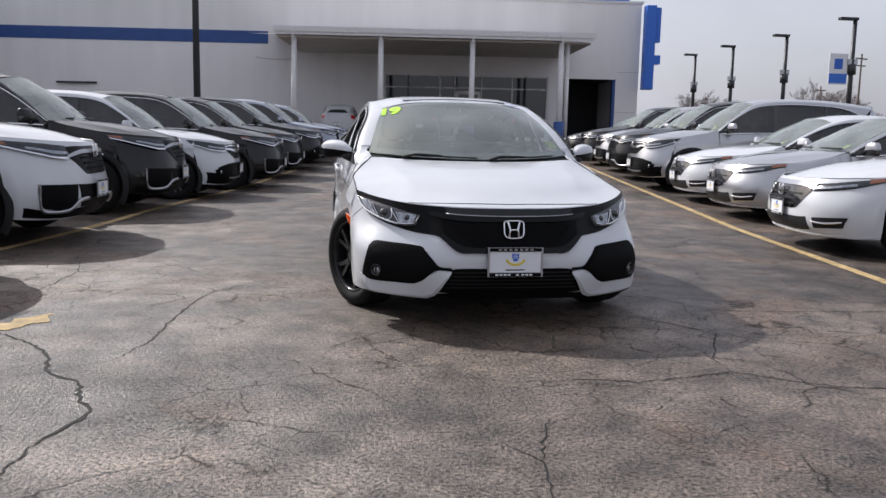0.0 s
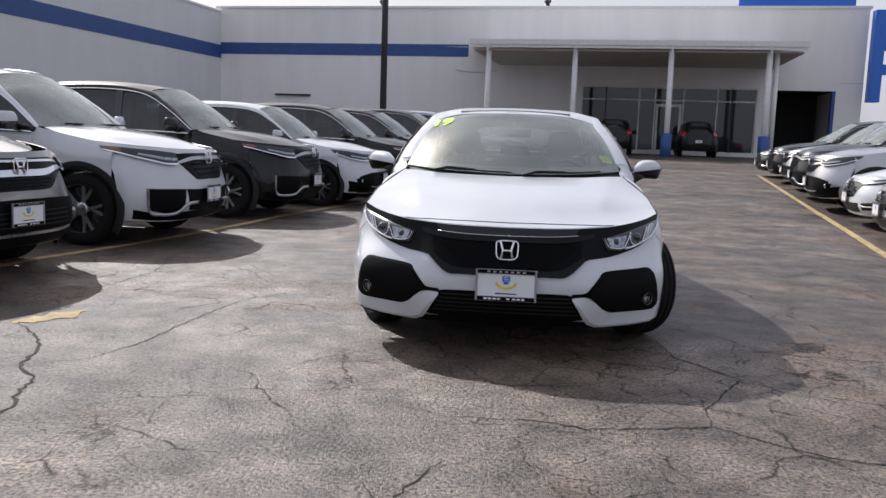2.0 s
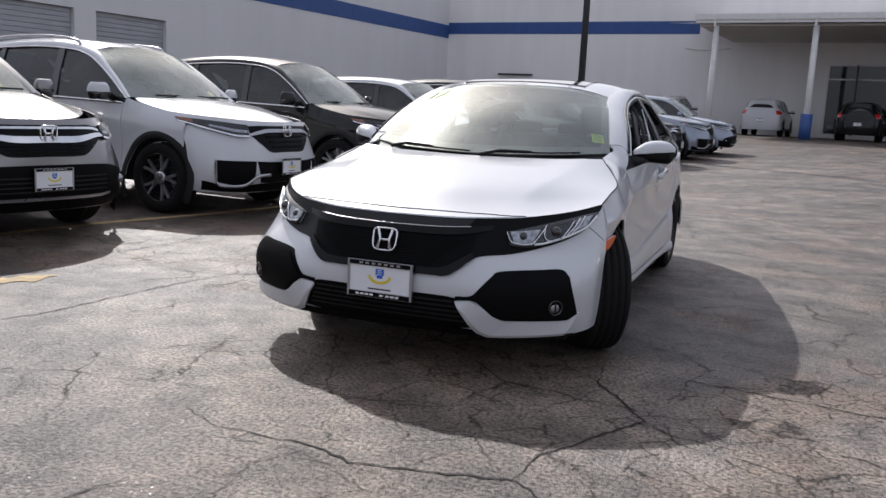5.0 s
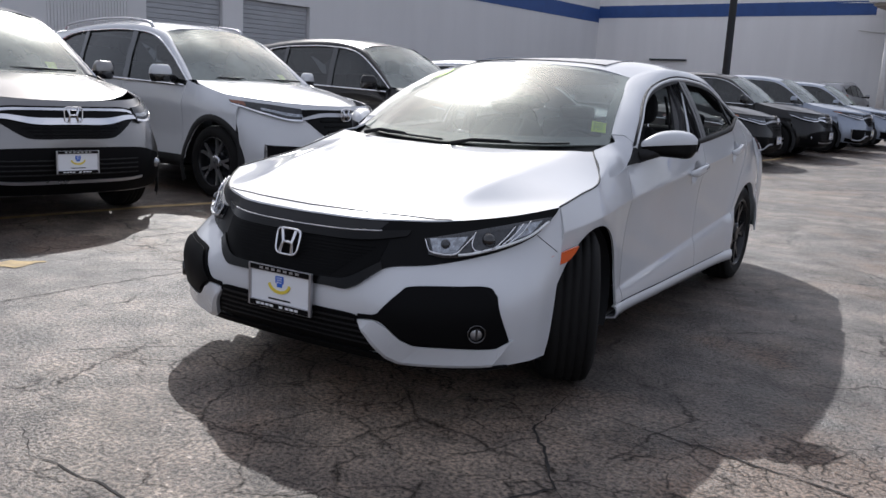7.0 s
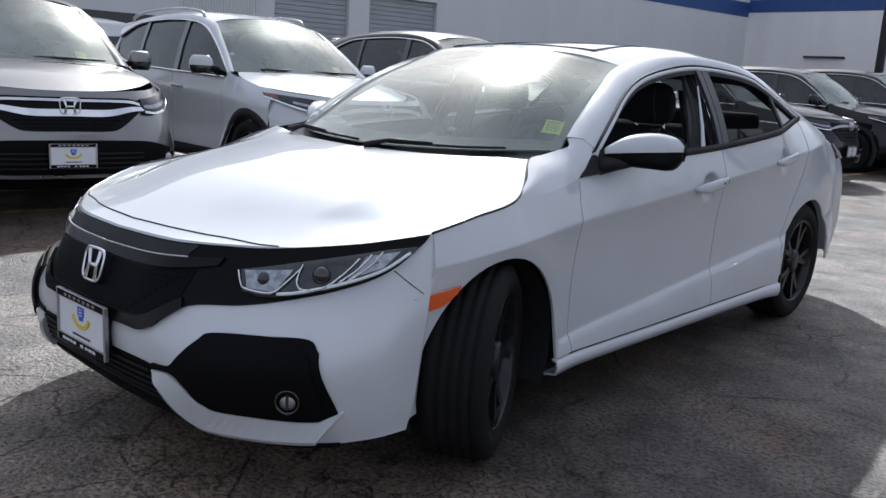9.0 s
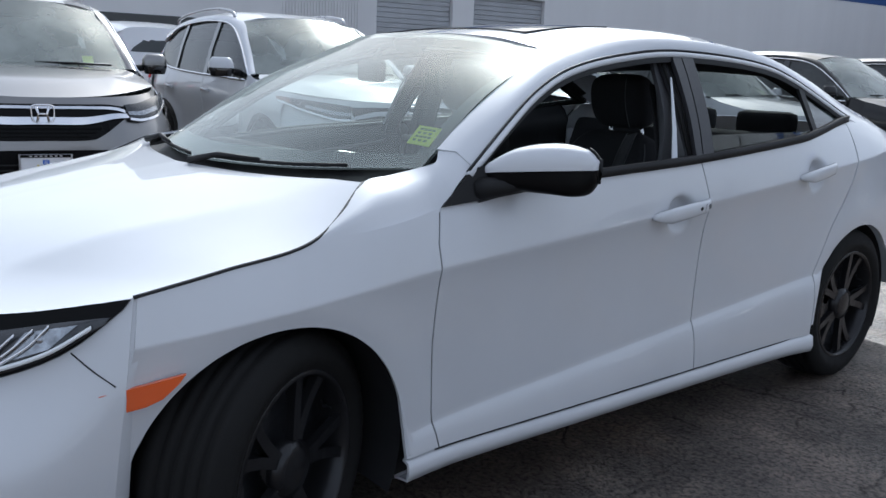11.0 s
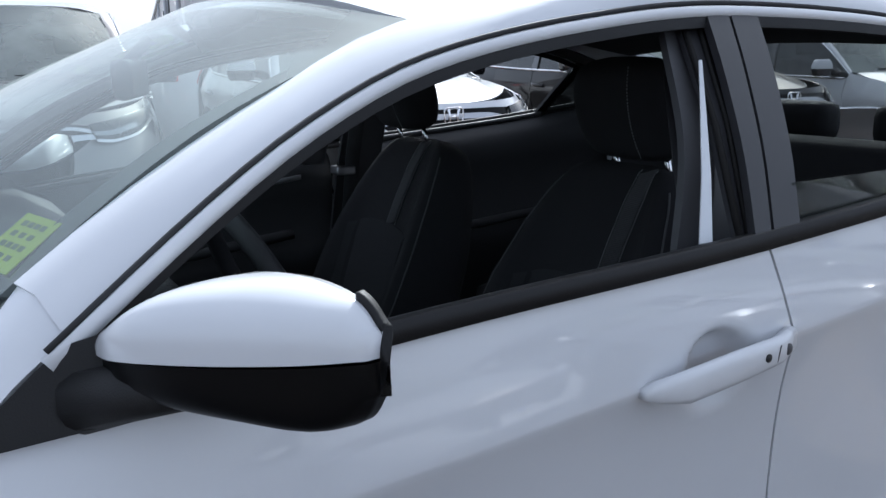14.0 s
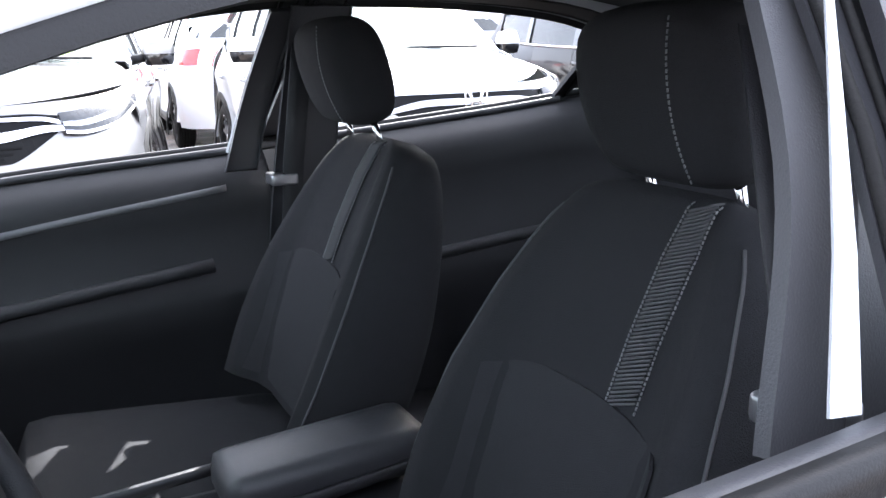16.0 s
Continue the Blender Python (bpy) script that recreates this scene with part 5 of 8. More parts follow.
def inside_of_parked(S, car, zc):
    """Dark cabin: dashboard, two front seats and a rear bench, seen through the glass."""
    box("dashboard", -0.68, 0.68, 0.42, 0.85, zc - 0.30, zc - 0.03, M_TRIMSOFT, car, bevel=0.06, smooth=True)
    for sx in (-1, 1):
        bm = bmesh.new()
        bm_box(bm, sx * 0.36 - 0.24, sx * 0.36 + 0.24, 1.30, 1.48, zc - 0.55, zc + 0.16, 0.06)
        bm_box(bm, sx * 0.36 - 0.13, sx * 0.36 + 0.13, 1.40, 1.50, zc + 0.18, zc + 0.36, 0.04)
        part("front_seat", bm, M_CLOTH, car)
    bm = bmesh.new()
    bm_box(bm, -0.62, 0.62, 2.25, 2.45, zc - 0.5, zc + 0.14, 0.06)
    part("rear_seat", bm, M_CLOTH, car)


def suv_face(car, S, body_mat, kind):
    """Front of the parked sport-utility cars: 'new' has the black grille with silver corners, 'wing' a chrome wing."""
    for sx in (1, -1):
        f = lambda pts: [(p[0], p[1]) for p in pts]
        if kind == "new":
            lo, hi = [(0.50, 0.80), (0.62, 0.805), (0.76, 0.855), (0.865, 0.925)], [(0.48, 0.90), (0.60, 0.915), (0.74, 0.935), (0.862, 0.955)]
        else:
            lo, hi = [(0.55, 0.80), (0.65, 0.79), (0.78, 0.82), (0.865, 0.90)], [(0.52, 0.89), (0.62, 0.90), (0.74, 0.93), (0.855, 0.96)]
        hl = panel("headlight", nose_patch(S, (f(lo), f(hi)), 18, 6, 0.026, 0.006), M_PARKLAMP, car, "clear headlight with dark housing", thick=0.02, sx=sx)
        mid = [((a[0] + b[0]) / 2, (a[1] + b[1]) / 2) for a, b in zip(lo, hi)]
        panel("reflector", nose_patch(S, ([((a[0] * 0.75 + b[0] * 0.25), (a[1] * 0.75 + b[1] * 0.25)) for a, b in zip(lo, hi)][:3], mid[:3]), 9, 3, 0.0345), M_LAMP, hl, thick=0.003, sx=sx)
        if kind == "new":
            panel("indicator", nose_patch(S, ([(0.815, 0.905), (0.862, 0.930)], [(0.812, 0.942), (0.860, 0.950)]), 5, 3, 0.0345), M_AMBER_DULL, hl, "smoky amber indicator", thick=0.003, sx=sx)
        panel("lamp_trim", nose_patch(S, ([(a[0], a[1] - 0.012) for a in lo], [(a[0], a[1] + 0.004) for a in lo]), 14, 2, 0.031), M_CHROME, hl, thick=0.006, sx=sx)
        if kind == "new":
            panel("lower_grille", nose_patch(S, ([(0.50, 0.34), (0.66, 0.33), (0.80, 0.36)], [(0.47, 0.56), (0.64, 0.565), (0.815, 0.57)]), 12, 8, 0.005), M_FRONTBLACK, car, thick=0.012, sx=sx)
            bm = bmesh.new()
            pts = [(0.81, 0.56), (0.80, 0.36), (0.72, 0.325), (0.58, 0.335), (0.47, 0.41), (0.30, 0.425)]
            path = [S.on_nose(x, z, 0.016) for x, z in pts]
            path = [Vector((p.x * sx, p.y, p.z)) for p in samples(path, 26)]
            bm_strip(bm, path, 0.028, 0.028)
            part("bumper_trim", bm, M_DULLCHROME, car, "silver bumper trim")
        else:
            panel("fog_recess", nose_patch(S, ([(0.66, 0.40), (0.80, 0.41)], [(0.66, 0.50), (0.82, 0.50)]), 6, 4, 0.005), M_FRONTBLACK, car, thick=0.01, sx=sx)
            bm = bmesh.new()
            p = S.on_nose(0.745, 0.455, 0.006)
            bmesh.ops.create_uvsphere(bm, u_segments=14, v_segments=8, radius=0.038, matrix=Matrix.Translation((p.x * sx, p.y, p.z)) @ Matrix.Diagonal((1, 0.5, 1, 1)))
            part("fog_lamp", bm, M_LAMP, car)
    def span(name, lo, hi, out, mtl, label="", nu=31, nv=6, thick=0.01):
        half = nose_patch(S, (lo, hi), nu // 2 + 1, nv, out)
        g = [[Vector((-p.x, p.y, p.z)) for p in reversed(r[1:])] + r for r in half]
        return panel(name, g, mtl, car, label, thick=thick)
    if kind == "new":
        span("grille", [(0, 0.645), (0.24, 0.645), (0.33, 0.69), (0.47, 0.81)], [(0, 0.905), (0.24, 0.905), (0.36, 0.905), (0.485, 0.90)], 0.006, M_GRILLE, "gloss black grille")
        for k in range(4):
            z = 0.69 + k * 0.05
            span("grille_bar", [(0, z), (0.24 + 0.035 * k, z)], [(0, z + 0.016), (0.24 + 0.035 * k, z + 0.016)], 0.016, M_FRONTBLACK, nv=2)
        span("grille_wing", [(0, 0.838), (0.25, 0.838), (0.36, 0.825), (0.49, 0.80)], [(0, 0.872), (0.25, 0.872), (0.37, 0.856), (0.50, 0.82)], 0.020, M_DULLCHROME, "satin silver grille bar", nv=3)
        span("lower_mouth", [(0, 0.34), (0.25, 0.34), (0.40, 0.345)], [(0, 0.55), (0.25, 0.55), (0.46, 0.56)], 0.004, M_FRONTBLACK, "black lower bumper")
        span("chin", [(0, 0.245), (0.4, 0.25), (0.70, 0.26), (0.86, 0.28)], [(0, 0.335), (0.4, 0.335), (0.70, 0.32), (0.875, 0.37)], 0.004, M_FRONTBLACK, nu=41)
        span("chin_bar", [(0, 0.395), (0.3, 0.395), (0.38, 0.40)], [(0, 0.42), (0.3, 0.42), (0.36, 0.42)], 0.014, M_FRONTBLACK, nv=2)
    else:
        span("grille", [(0, 0.665), (0.26, 0.665), (0.36, 0.69), (0.52, 0.80)], [(0, 0.90), (0.26, 0.90), (0.40, 0.90), (0.52, 0.885)], 0.006, M_GRILLE, "black mesh grille")
        for k in range(3):
            z = 0.685 + k * 0.026
            span("grille_bar", [(0, z), (0.28 + 0.04 * k, z)], [(0, z + 0.010), (0.28 + 0.04 * k, z + 0.010)], 0.014, M_FRONTBLACK, nv=2)
        span("grille_wing", [(0, 0.768), (0.26, 0.768), (0.44, 0.80), (0.56, 0.805)], [(0, 0.815), (0.26, 0.815), (0.44, 0.835), (0.56, 0.83)], 0.024, M_CHROME, "chrome grille wing", nv=4)
        span("upper_bar", [(0, 0.868), (0.28, 0.868), (0.44, 0.862), (0.53, 0.84)], [(0, 0.885), (0.28, 0.885), (0.45, 0.880), (0.54, 0.855)], 0.016, M_CHROME, nv=2)
        span("lower_mouth", [(0, 0.355), (0.40, 0.36), (0.60, 0.37), (0.80, 0.39)], [(0, 0.605), (0.40, 0.600), (0.60, 0.585), (0.78, 0.535)], 0.004, M_FRONTBLACK, "black lower bumper")
        for k in range(4):
            z = 0.40 + k * 0.035
            span("mouth_bar", [(0, z), (0.52, z)], [(0, z + 0.010), (0.52, z + 0.010)], 0.009, M_PLASTIC, nv=2, thick=0.004)
        span("chin", [(0, 0.245), (0.4, 0.25), (0.70, 0.26), (0.86, 0.28)], [(0, 0.362), (0.4, 0.368), (0.70, 0.42), (0.885, 0.46)], 0.004, M_FRONTBLACK, nu=41)
        span("chin_bar", [(0, 0.338), (0.40, 0.34), (0.56, 0.355)], [(0, 0.358), (0.40, 0.36), (0.57, 0.372)], 0.012, M_DULLCHROME, nv=2)
    p = S.on_nose(0.0, 0.852 if kind == "new" else 0.832, 0.034)
    emblem(car, 0.135, 0.115, Matrix.Translation(p))
    p = S.on_nose(0.0, 0.50, 0.035)
    number_plate(car, Matrix.Translation(p))


def sedan_face(car, S, body_mat, kind):
    def span(name, lo, hi, out, mtl, label="", nu=31, nv=6, thick=0.01):
        half = nose_patch(S, (lo, hi), nu // 2 + 1, nv, out)
        g = [[Vector((-p.x, p.y, p.z)) for p in reversed(r[1:])] + r for r in half]
        return panel(name, g, mtl, car, label, thick=thick)
    for sx in (1, -1):
        lo, hi = [(0.50, 0.615), (0.64, 0.63), (0.78, 0.665), (0.86, 0.735)], [(0.48, 0.685), (0.62, 0.705), (0.75, 0.735), (0.85, 0.765)]
        hl = panel("headlight", nose_patch(S, (lo, hi), 14, 6, 0.004, 0.012), M_PARKLAMP, car, "clear headlight with dark housing", thick=0.02, sx=sx)
        mid = [((a[0] + b[0]) / 2, (a[1] + b[1]) / 2) for a, b in zip(lo, hi)]
        panel("reflector", nose_patch(S, ([((a[0] * 0.8 + b[0] * 0.2), (a[1] * 0.8 + b[1] * 0.2)) for a, b in zip(lo, hi)][:3], mid[:3]), 9, 3, 0.019), M_LAMP, hl, thick=0.003, sx=sx)
        panel("indicator", nose_patch(S, ([lo[3], (lo[3][0] - 0.05, lo[3][1] - 0.03)], [(hi[3][0] - 0.004, hi[3][1] - 0.004), (hi[3][0] - 0.06, hi[3][1] - 0.018)]), 4, 3, 0.021), M_AMBER_DULL, hl, "smoky amber indicator", thick=0.003, sx=sx)
        panel("fog_recess", nose_patch(S, ([(0.58, 0.27), (0.80, 0.29)], [(0.58, 0.37), (0.83, 0.39)]), 8, 5, 0.005), M_PLASTIC, car, thick=0.01, sx=sx)
        bm = bmesh.new()
        path = [S.on_nose(x, z, 0.014) for x, z in ((0.57, 0.335), (0.68, 0.325), (0.80, 0.345))]
        bm_strip(bm, [Vector((p.x * sx, p.y, p.z)) for p in samples(path, 12)], 0.02, 0.016)
        part("fog_trim", bm, M_CHROME, car)
    span("grille", [(0, 0.44), (0.30, 0.44), (0.40, 0.50), (0.48, 0.61)], [(0, 0.66), (0.26, 0.66), (0.40, 0.665), (0.485, 0.665)], 0.006, M_GLOSSBLACK, "gloss black grille")
    span("grille_wing", [(0, 0.655), (0.28, 0.655), (0.42, 0.65), (0.50, 0.64)], [(0, 0.70), (0.28, 0.70), (0.42, 0.695), (0.51, 0.685)], 0.018, M_DULLCHROME if kind == "new" else M_CHROME, "satin silver grille bar", nv=3)
    for k in range(3):
        z = 0.475 + k * 0.05
        span("grille_bar", [(0, z), (0.30 + 0.04 * k, z)], [(0, z + 0.014), (0.30 + 0.04 * k, z + 0.014)], 0.014, M_PLASTIC, nv=2)
    span("lower_mouth", [(0, 0.23), (0.35, 0.23), (0.52, 0.25)], [(0, 0.36), (0.35, 0.36), (0.50, 0.37)], 0.004, M_PLASTIC, "black lower intake")
    span("lip", [(0, 0.195), (0.4, 0.195), (0.70, 0.20), (0.88, 0.205)], [(0, 0.212), (0.4, 0.212), (0.70, 0.218), (0.90, 0.224)], 0.012, M_CHROME if kind == "new" else body_mat, nu=41, nv=2)
    emblem(car, 0.125, 0.105, Matrix.Translation(S.on_nose(0.0, 0.60, 0.03)))
    number_plate(car, Matrix.Translation(S.on_nose(0.0, 0.43, 0.032)))


def tail_lights(S, car, z, h, x0, x1):
    for sx in (1, -1):
        g = []
        for j in range(4):
            row = []
            for i in range(8):
                t = x0 + (x1 - x0) * i / 7
                v = (z + h * j / 3 - S.tail[0][0][2]) / (S.tail[3][0][2] - S.tail[0][0][2]) * 0.75
                p = cr([cr(l, t) for l in S.tail], v)
                row.append(p + Vector((0.012, 0.012, 0)))
            g.append(row)
        panel("tail_light", g, M_REDLENS, car, "red tail light", thick=0.01, sx=sx, flip=True)
    v = 0.33
    number_plate(car, Matrix.Translation(cr([cr(l, 0.0) for l in S.tail], v) + Vector((0, 0.03, 0))) @ Matrix.Rotation(math.pi, 4, "Z"))
    # rear window
    a, b = S.tail[-2], S.tail[-1]
    lo = [Vector(p) + Vector((0, 0.012, 0.0)) for p in a[:3]]
    hi = [Vector(p) * 0.96 + Vector((0, 0.14, 0.04)) for p in b[:3]]
    half = loft([lo, hi], 7, 5)
    g = [[Vector((-p.x, p.y, p.z)) for p in reversed(r[1:])] + r for r in half]
    panel("rear_window", g, M_GLASS_DARK, car, thick=0.008, flip=True)


def parked_car(kind, face, body_mat, name, label, category, rails=False, rim_mat=None):
    S = SUV if kind == "suv" else SEDAN
    car = thing(name, label, category, group="parked cars")
    body_shell(S, car, body_mat, M_PLASTIC if kind == "suv" else body_mat, [-0.33, 0.50, 1.52, 2.62, 3.36])
    greenhouse(S, car, body_mat, M_GLASS_WS, M_GLASS_DARK)
    inside_of_parked(S, car, S.screen_base[0][2])
    (suv_face if kind == "suv" else sedan_face)(car, S, body_mat, face)
    tail_lights(S, car, 0.95 if kind == "suv" else 0.72, 0.20 if kind == "suv" else 0.14, 0.5, 0.95)
    rm = rim_mat or M_RIM_SILVER
    for sx in (1, -1):
        for yw in (0.0, S.wb):
            build_wheel("wheel", S.R, 0.225, S.R - 0.115, rm, car, Matrix.Translation((sx * (S.width(yw) - 0.125), yw, S.R)) @ (Matrix.Identity(4) if sx > 0 else Matrix.Rotation(math.pi, 4, "Z")))
        side_mirror(S, car, body_mat, sx, (S.belt[0][0] + 0.0, S.belt[0][1] + 0.22, S.belt[0][2] + 0.10), 1.1, 0.21)
        for y in (1.38, 2.42):
            z = S.belt[2][2] - 0.15
            bm = bmesh.new()
            bm_strip(bm, [Vector((sx * (S.side(y - 0.1 + 0.04 * k, z) + (0.012, 0.028, 0.032, 0.032, 0.028, 0.012)[k]), y - 0.1 + 0.04 * k, z + 0.003 * k)) for k in range(6)], 0.014, 0.03)
            part("door_handle", bm, body_mat, car)
        if rails:
            bm = bmesh.new()
            pts = [(0.60, 1.36, 1.645), (0.605, 1.45, 1.71), (0.61, 1.9, 1.745), (0.605, 2.5, 1.73), (0.59, 3.0, 1.68), (0.585, 3.1, 1.625)]
            bm_tube(bm, [Vector((p[0] * sx, p[1], p[2])) for p in samples([Vector(p) for p in pts], 20)], 0.016, 8)
            part("roof_rail_bar", bm, M_DULLCHROME, car, "silver roof rail")
        # wiper
    bm = bmesh.new()
    for x0, x1 in ((0.62, 0.05), (0.0, -0.55)):
        a = S.screen_base[2]
        bm_tube(bm, [(x0, a[1] + 0.09, a[2] + 0.03), ((x0 + x1) / 2, a[1] + 0.055, a[2] + 0.035), (x1, a[1] + 0.05, a[2] + 0.03)], 0.010, 6)
    part("wiper", bm, M_PLASTIC, car)
    box("sticker", 0.42, 0.50, 0, 0.002, 0, 0.09, M_STICKER, car, "lime price sticker", m=Matrix.Translation((0, S.screen_base[1][1] + 0.13, S.screen_base[0][2] + 0.04)) @ Matrix.Rotation(radians(-52 if kind == "suv" else -62), 4, "X"))
    return car


M_GLASS_WS = M_GLASS_PARK


def place(face_xy, heading, S):
    """Pose of a parked car whose plate is at face_xy and that looks along heading (degrees)."""
    a = radians(heading)
    d = Vector((math.cos(a), math.sin(a)))
    o = Vector(face_xy) - d * (0.95 if S is SUV else 1.0)
    return pose(o.x, o.y, ground_z(o.x, o.y), 0, 0, heading + 90)


def build_parked():
    left, right = -4.0, 170.0
    row = [
        # plate position, heading, kind, face, paint, scale, label
        ((-3.95, -2.2), left, "suv", "new", M_SILVER_CAR, 1.0, "silver sport-utility car parked nose out on the lot", False),
        ((-3.51, 0.645), left - 6, "suv", "wing", M_GREY_CAR, 1.0, "silver sport-utility car with chrome wing grille", False),
        ((-3.12, 3.37), left, "suv", "new", M_WHITE_CAR, 1.0, "white sport-utility car with roof rails and black lower bumper", True),
        ((-2.70, 6.20), left, "suv", "new", M_BLACK_CAR, 1.0, "black sport-utility car with chrome window line", False),
        ((-2.10, 8.7), left, "suv", "wing", M_WHITE_CAR, 0.94, "smaller white sport-utility car, parked", False),
        ((-1.50, 11.2), left, "suv", "new", M_BLACK_CAR, 1.0, "black sport-utility car with chrome window line", False),
        ((-1.13, 14.0), left, "suv", "new", M_BLACK_CAR, 0.98, "black sport-utility car with silver bumper corners", False),
        ((-0.62, 16.7), left, "suv", "wing", M_BLACK_CAR, 1.0, "dark sport-utility car with a chrome wing grille", False),
        ((-0.10, 19.4), left, "suv", "new", M_BLUEGREY_CAR, 1.0, "steel-blue sport-utility car, parked", False),
        ((0.40, 22.1), left, "suv", "wing", M_BLUEGREY_CAR, 0.94, "steel-blue compact sport-utility car, parked", False),
        # across the aisle
        ((3.33, -0.15), right, "sedan", "wing", M_WHITE_CAR, 1.0, "white saloon car parked nose out", False),
        ((3.68, 2.6), right, "sedan", "wing", M_WHITE_CAR, 1.0, "white saloon car with chrome grille", False),
        ((4.43, 5.55), right, "sedan", "new", M_SILVER_CAR, 1.0, "silver saloon car with dark grille", False),
        ((4.86, 7.75), right, "sedan", "wing", M_WHITE_CAR, 1.0, "white saloon car, parked", False),
        ((5.06, 10.2), right, "suv", "wing", M_SILVER_CAR, 1.0, "silver sport-utility car, parked", False),
        ((5.55, 12.7), right, "suv", "new", M_BLACK_CAR, 1.0, "black sport-utility car, parked", False),
        ((6.08, 15.2), right, "suv", "wing", M_SILVER_CAR, 0.95, "silver sport-utility car, parked", False),
        ((6.5, 17.8), right, "suv", "wing", M_BLACK_CAR, 0.95, "black compact sport-utility car, parked", False),
        ((6.95, 20.4), right, "sedan", "wing", M_BLACK_CAR, 1.0, "black saloon car, parked", False),
    ]
    built = {}
    todo = []

    def repaint(ob, old, mtl):
        for o in ob.children_recursive:
            if o.type == "MESH" and o.data.materials[0] == old:
                o.material_slots[0].link = "OBJECT"
                o.material_slots[0].material = mtl
        return ob

    def put(kind, face, mtl, rails, m, label):
        key = (kind, face, rails)
        if key not in built:
            built[key] = (parked_car(kind, face, mtl, "suv" if kind == "suv" else "saloon_car", label, "car", rails), mtl)
            todo.append((built[key][0], m))
            return
        o = copy_thing(built[key][0], m)
        o["label"] = label
        if mtl != built[key][1]:
            repaint(o, built[key][1], mtl)

    for xy, hd, kind, face, mtl, sc, label, rails in row:
        put(kind, face, mtl, rails, place(xy, hd, SUV if kind == "suv" else SEDAN) @ Matrix.Scale(sc, 4), label)
    # second row behind the left-hand cars, and cars at the shop front, tails towards the aisle
    for (x, y), hd, kind, face, mtl, rails, label in (
            ((-12.45, 6.7), left + 180, "suv", "new", M_SILVER_CAR, False, "silver sport-utility car seen from behind"),
            ((-12.35, 3.85), left + 180, "suv", "wing", M_WHITE_CAR, False, "white sport-utility car with red tail lights seen from behind"),
            ((-12.6, 0.9), left + 180, "suv", "wing", M_GREY_CAR, False, "pale silver sport-utility car seen from behind"),
            ((1.0, 41.5), 82.6, "suv", "wing", M_WHITE_CAR, False, "white sport-utility car parked under the canopy"),
            ((9.0, 39.9), 82.6, "suv", "wing", M_BLACK_CAR, False, "dark car parked at the shop front"),
            ((5.0, 40.3), 82.6, "suv", "wing", M_BLACK_CAR, False, "dark car parked at the shop front"),
            ((-3.6, 42.0), 82.6, "suv", "new", M_WHITE_CAR, True, "white sport-utility car under the canopy")):
        put(kind, face, mtl, rails, pose(x, y, ground_z(x, y), 0, 0, hd + 90), label)
    for o, m in todo:
        o.matrix_basis = m


build_parked()

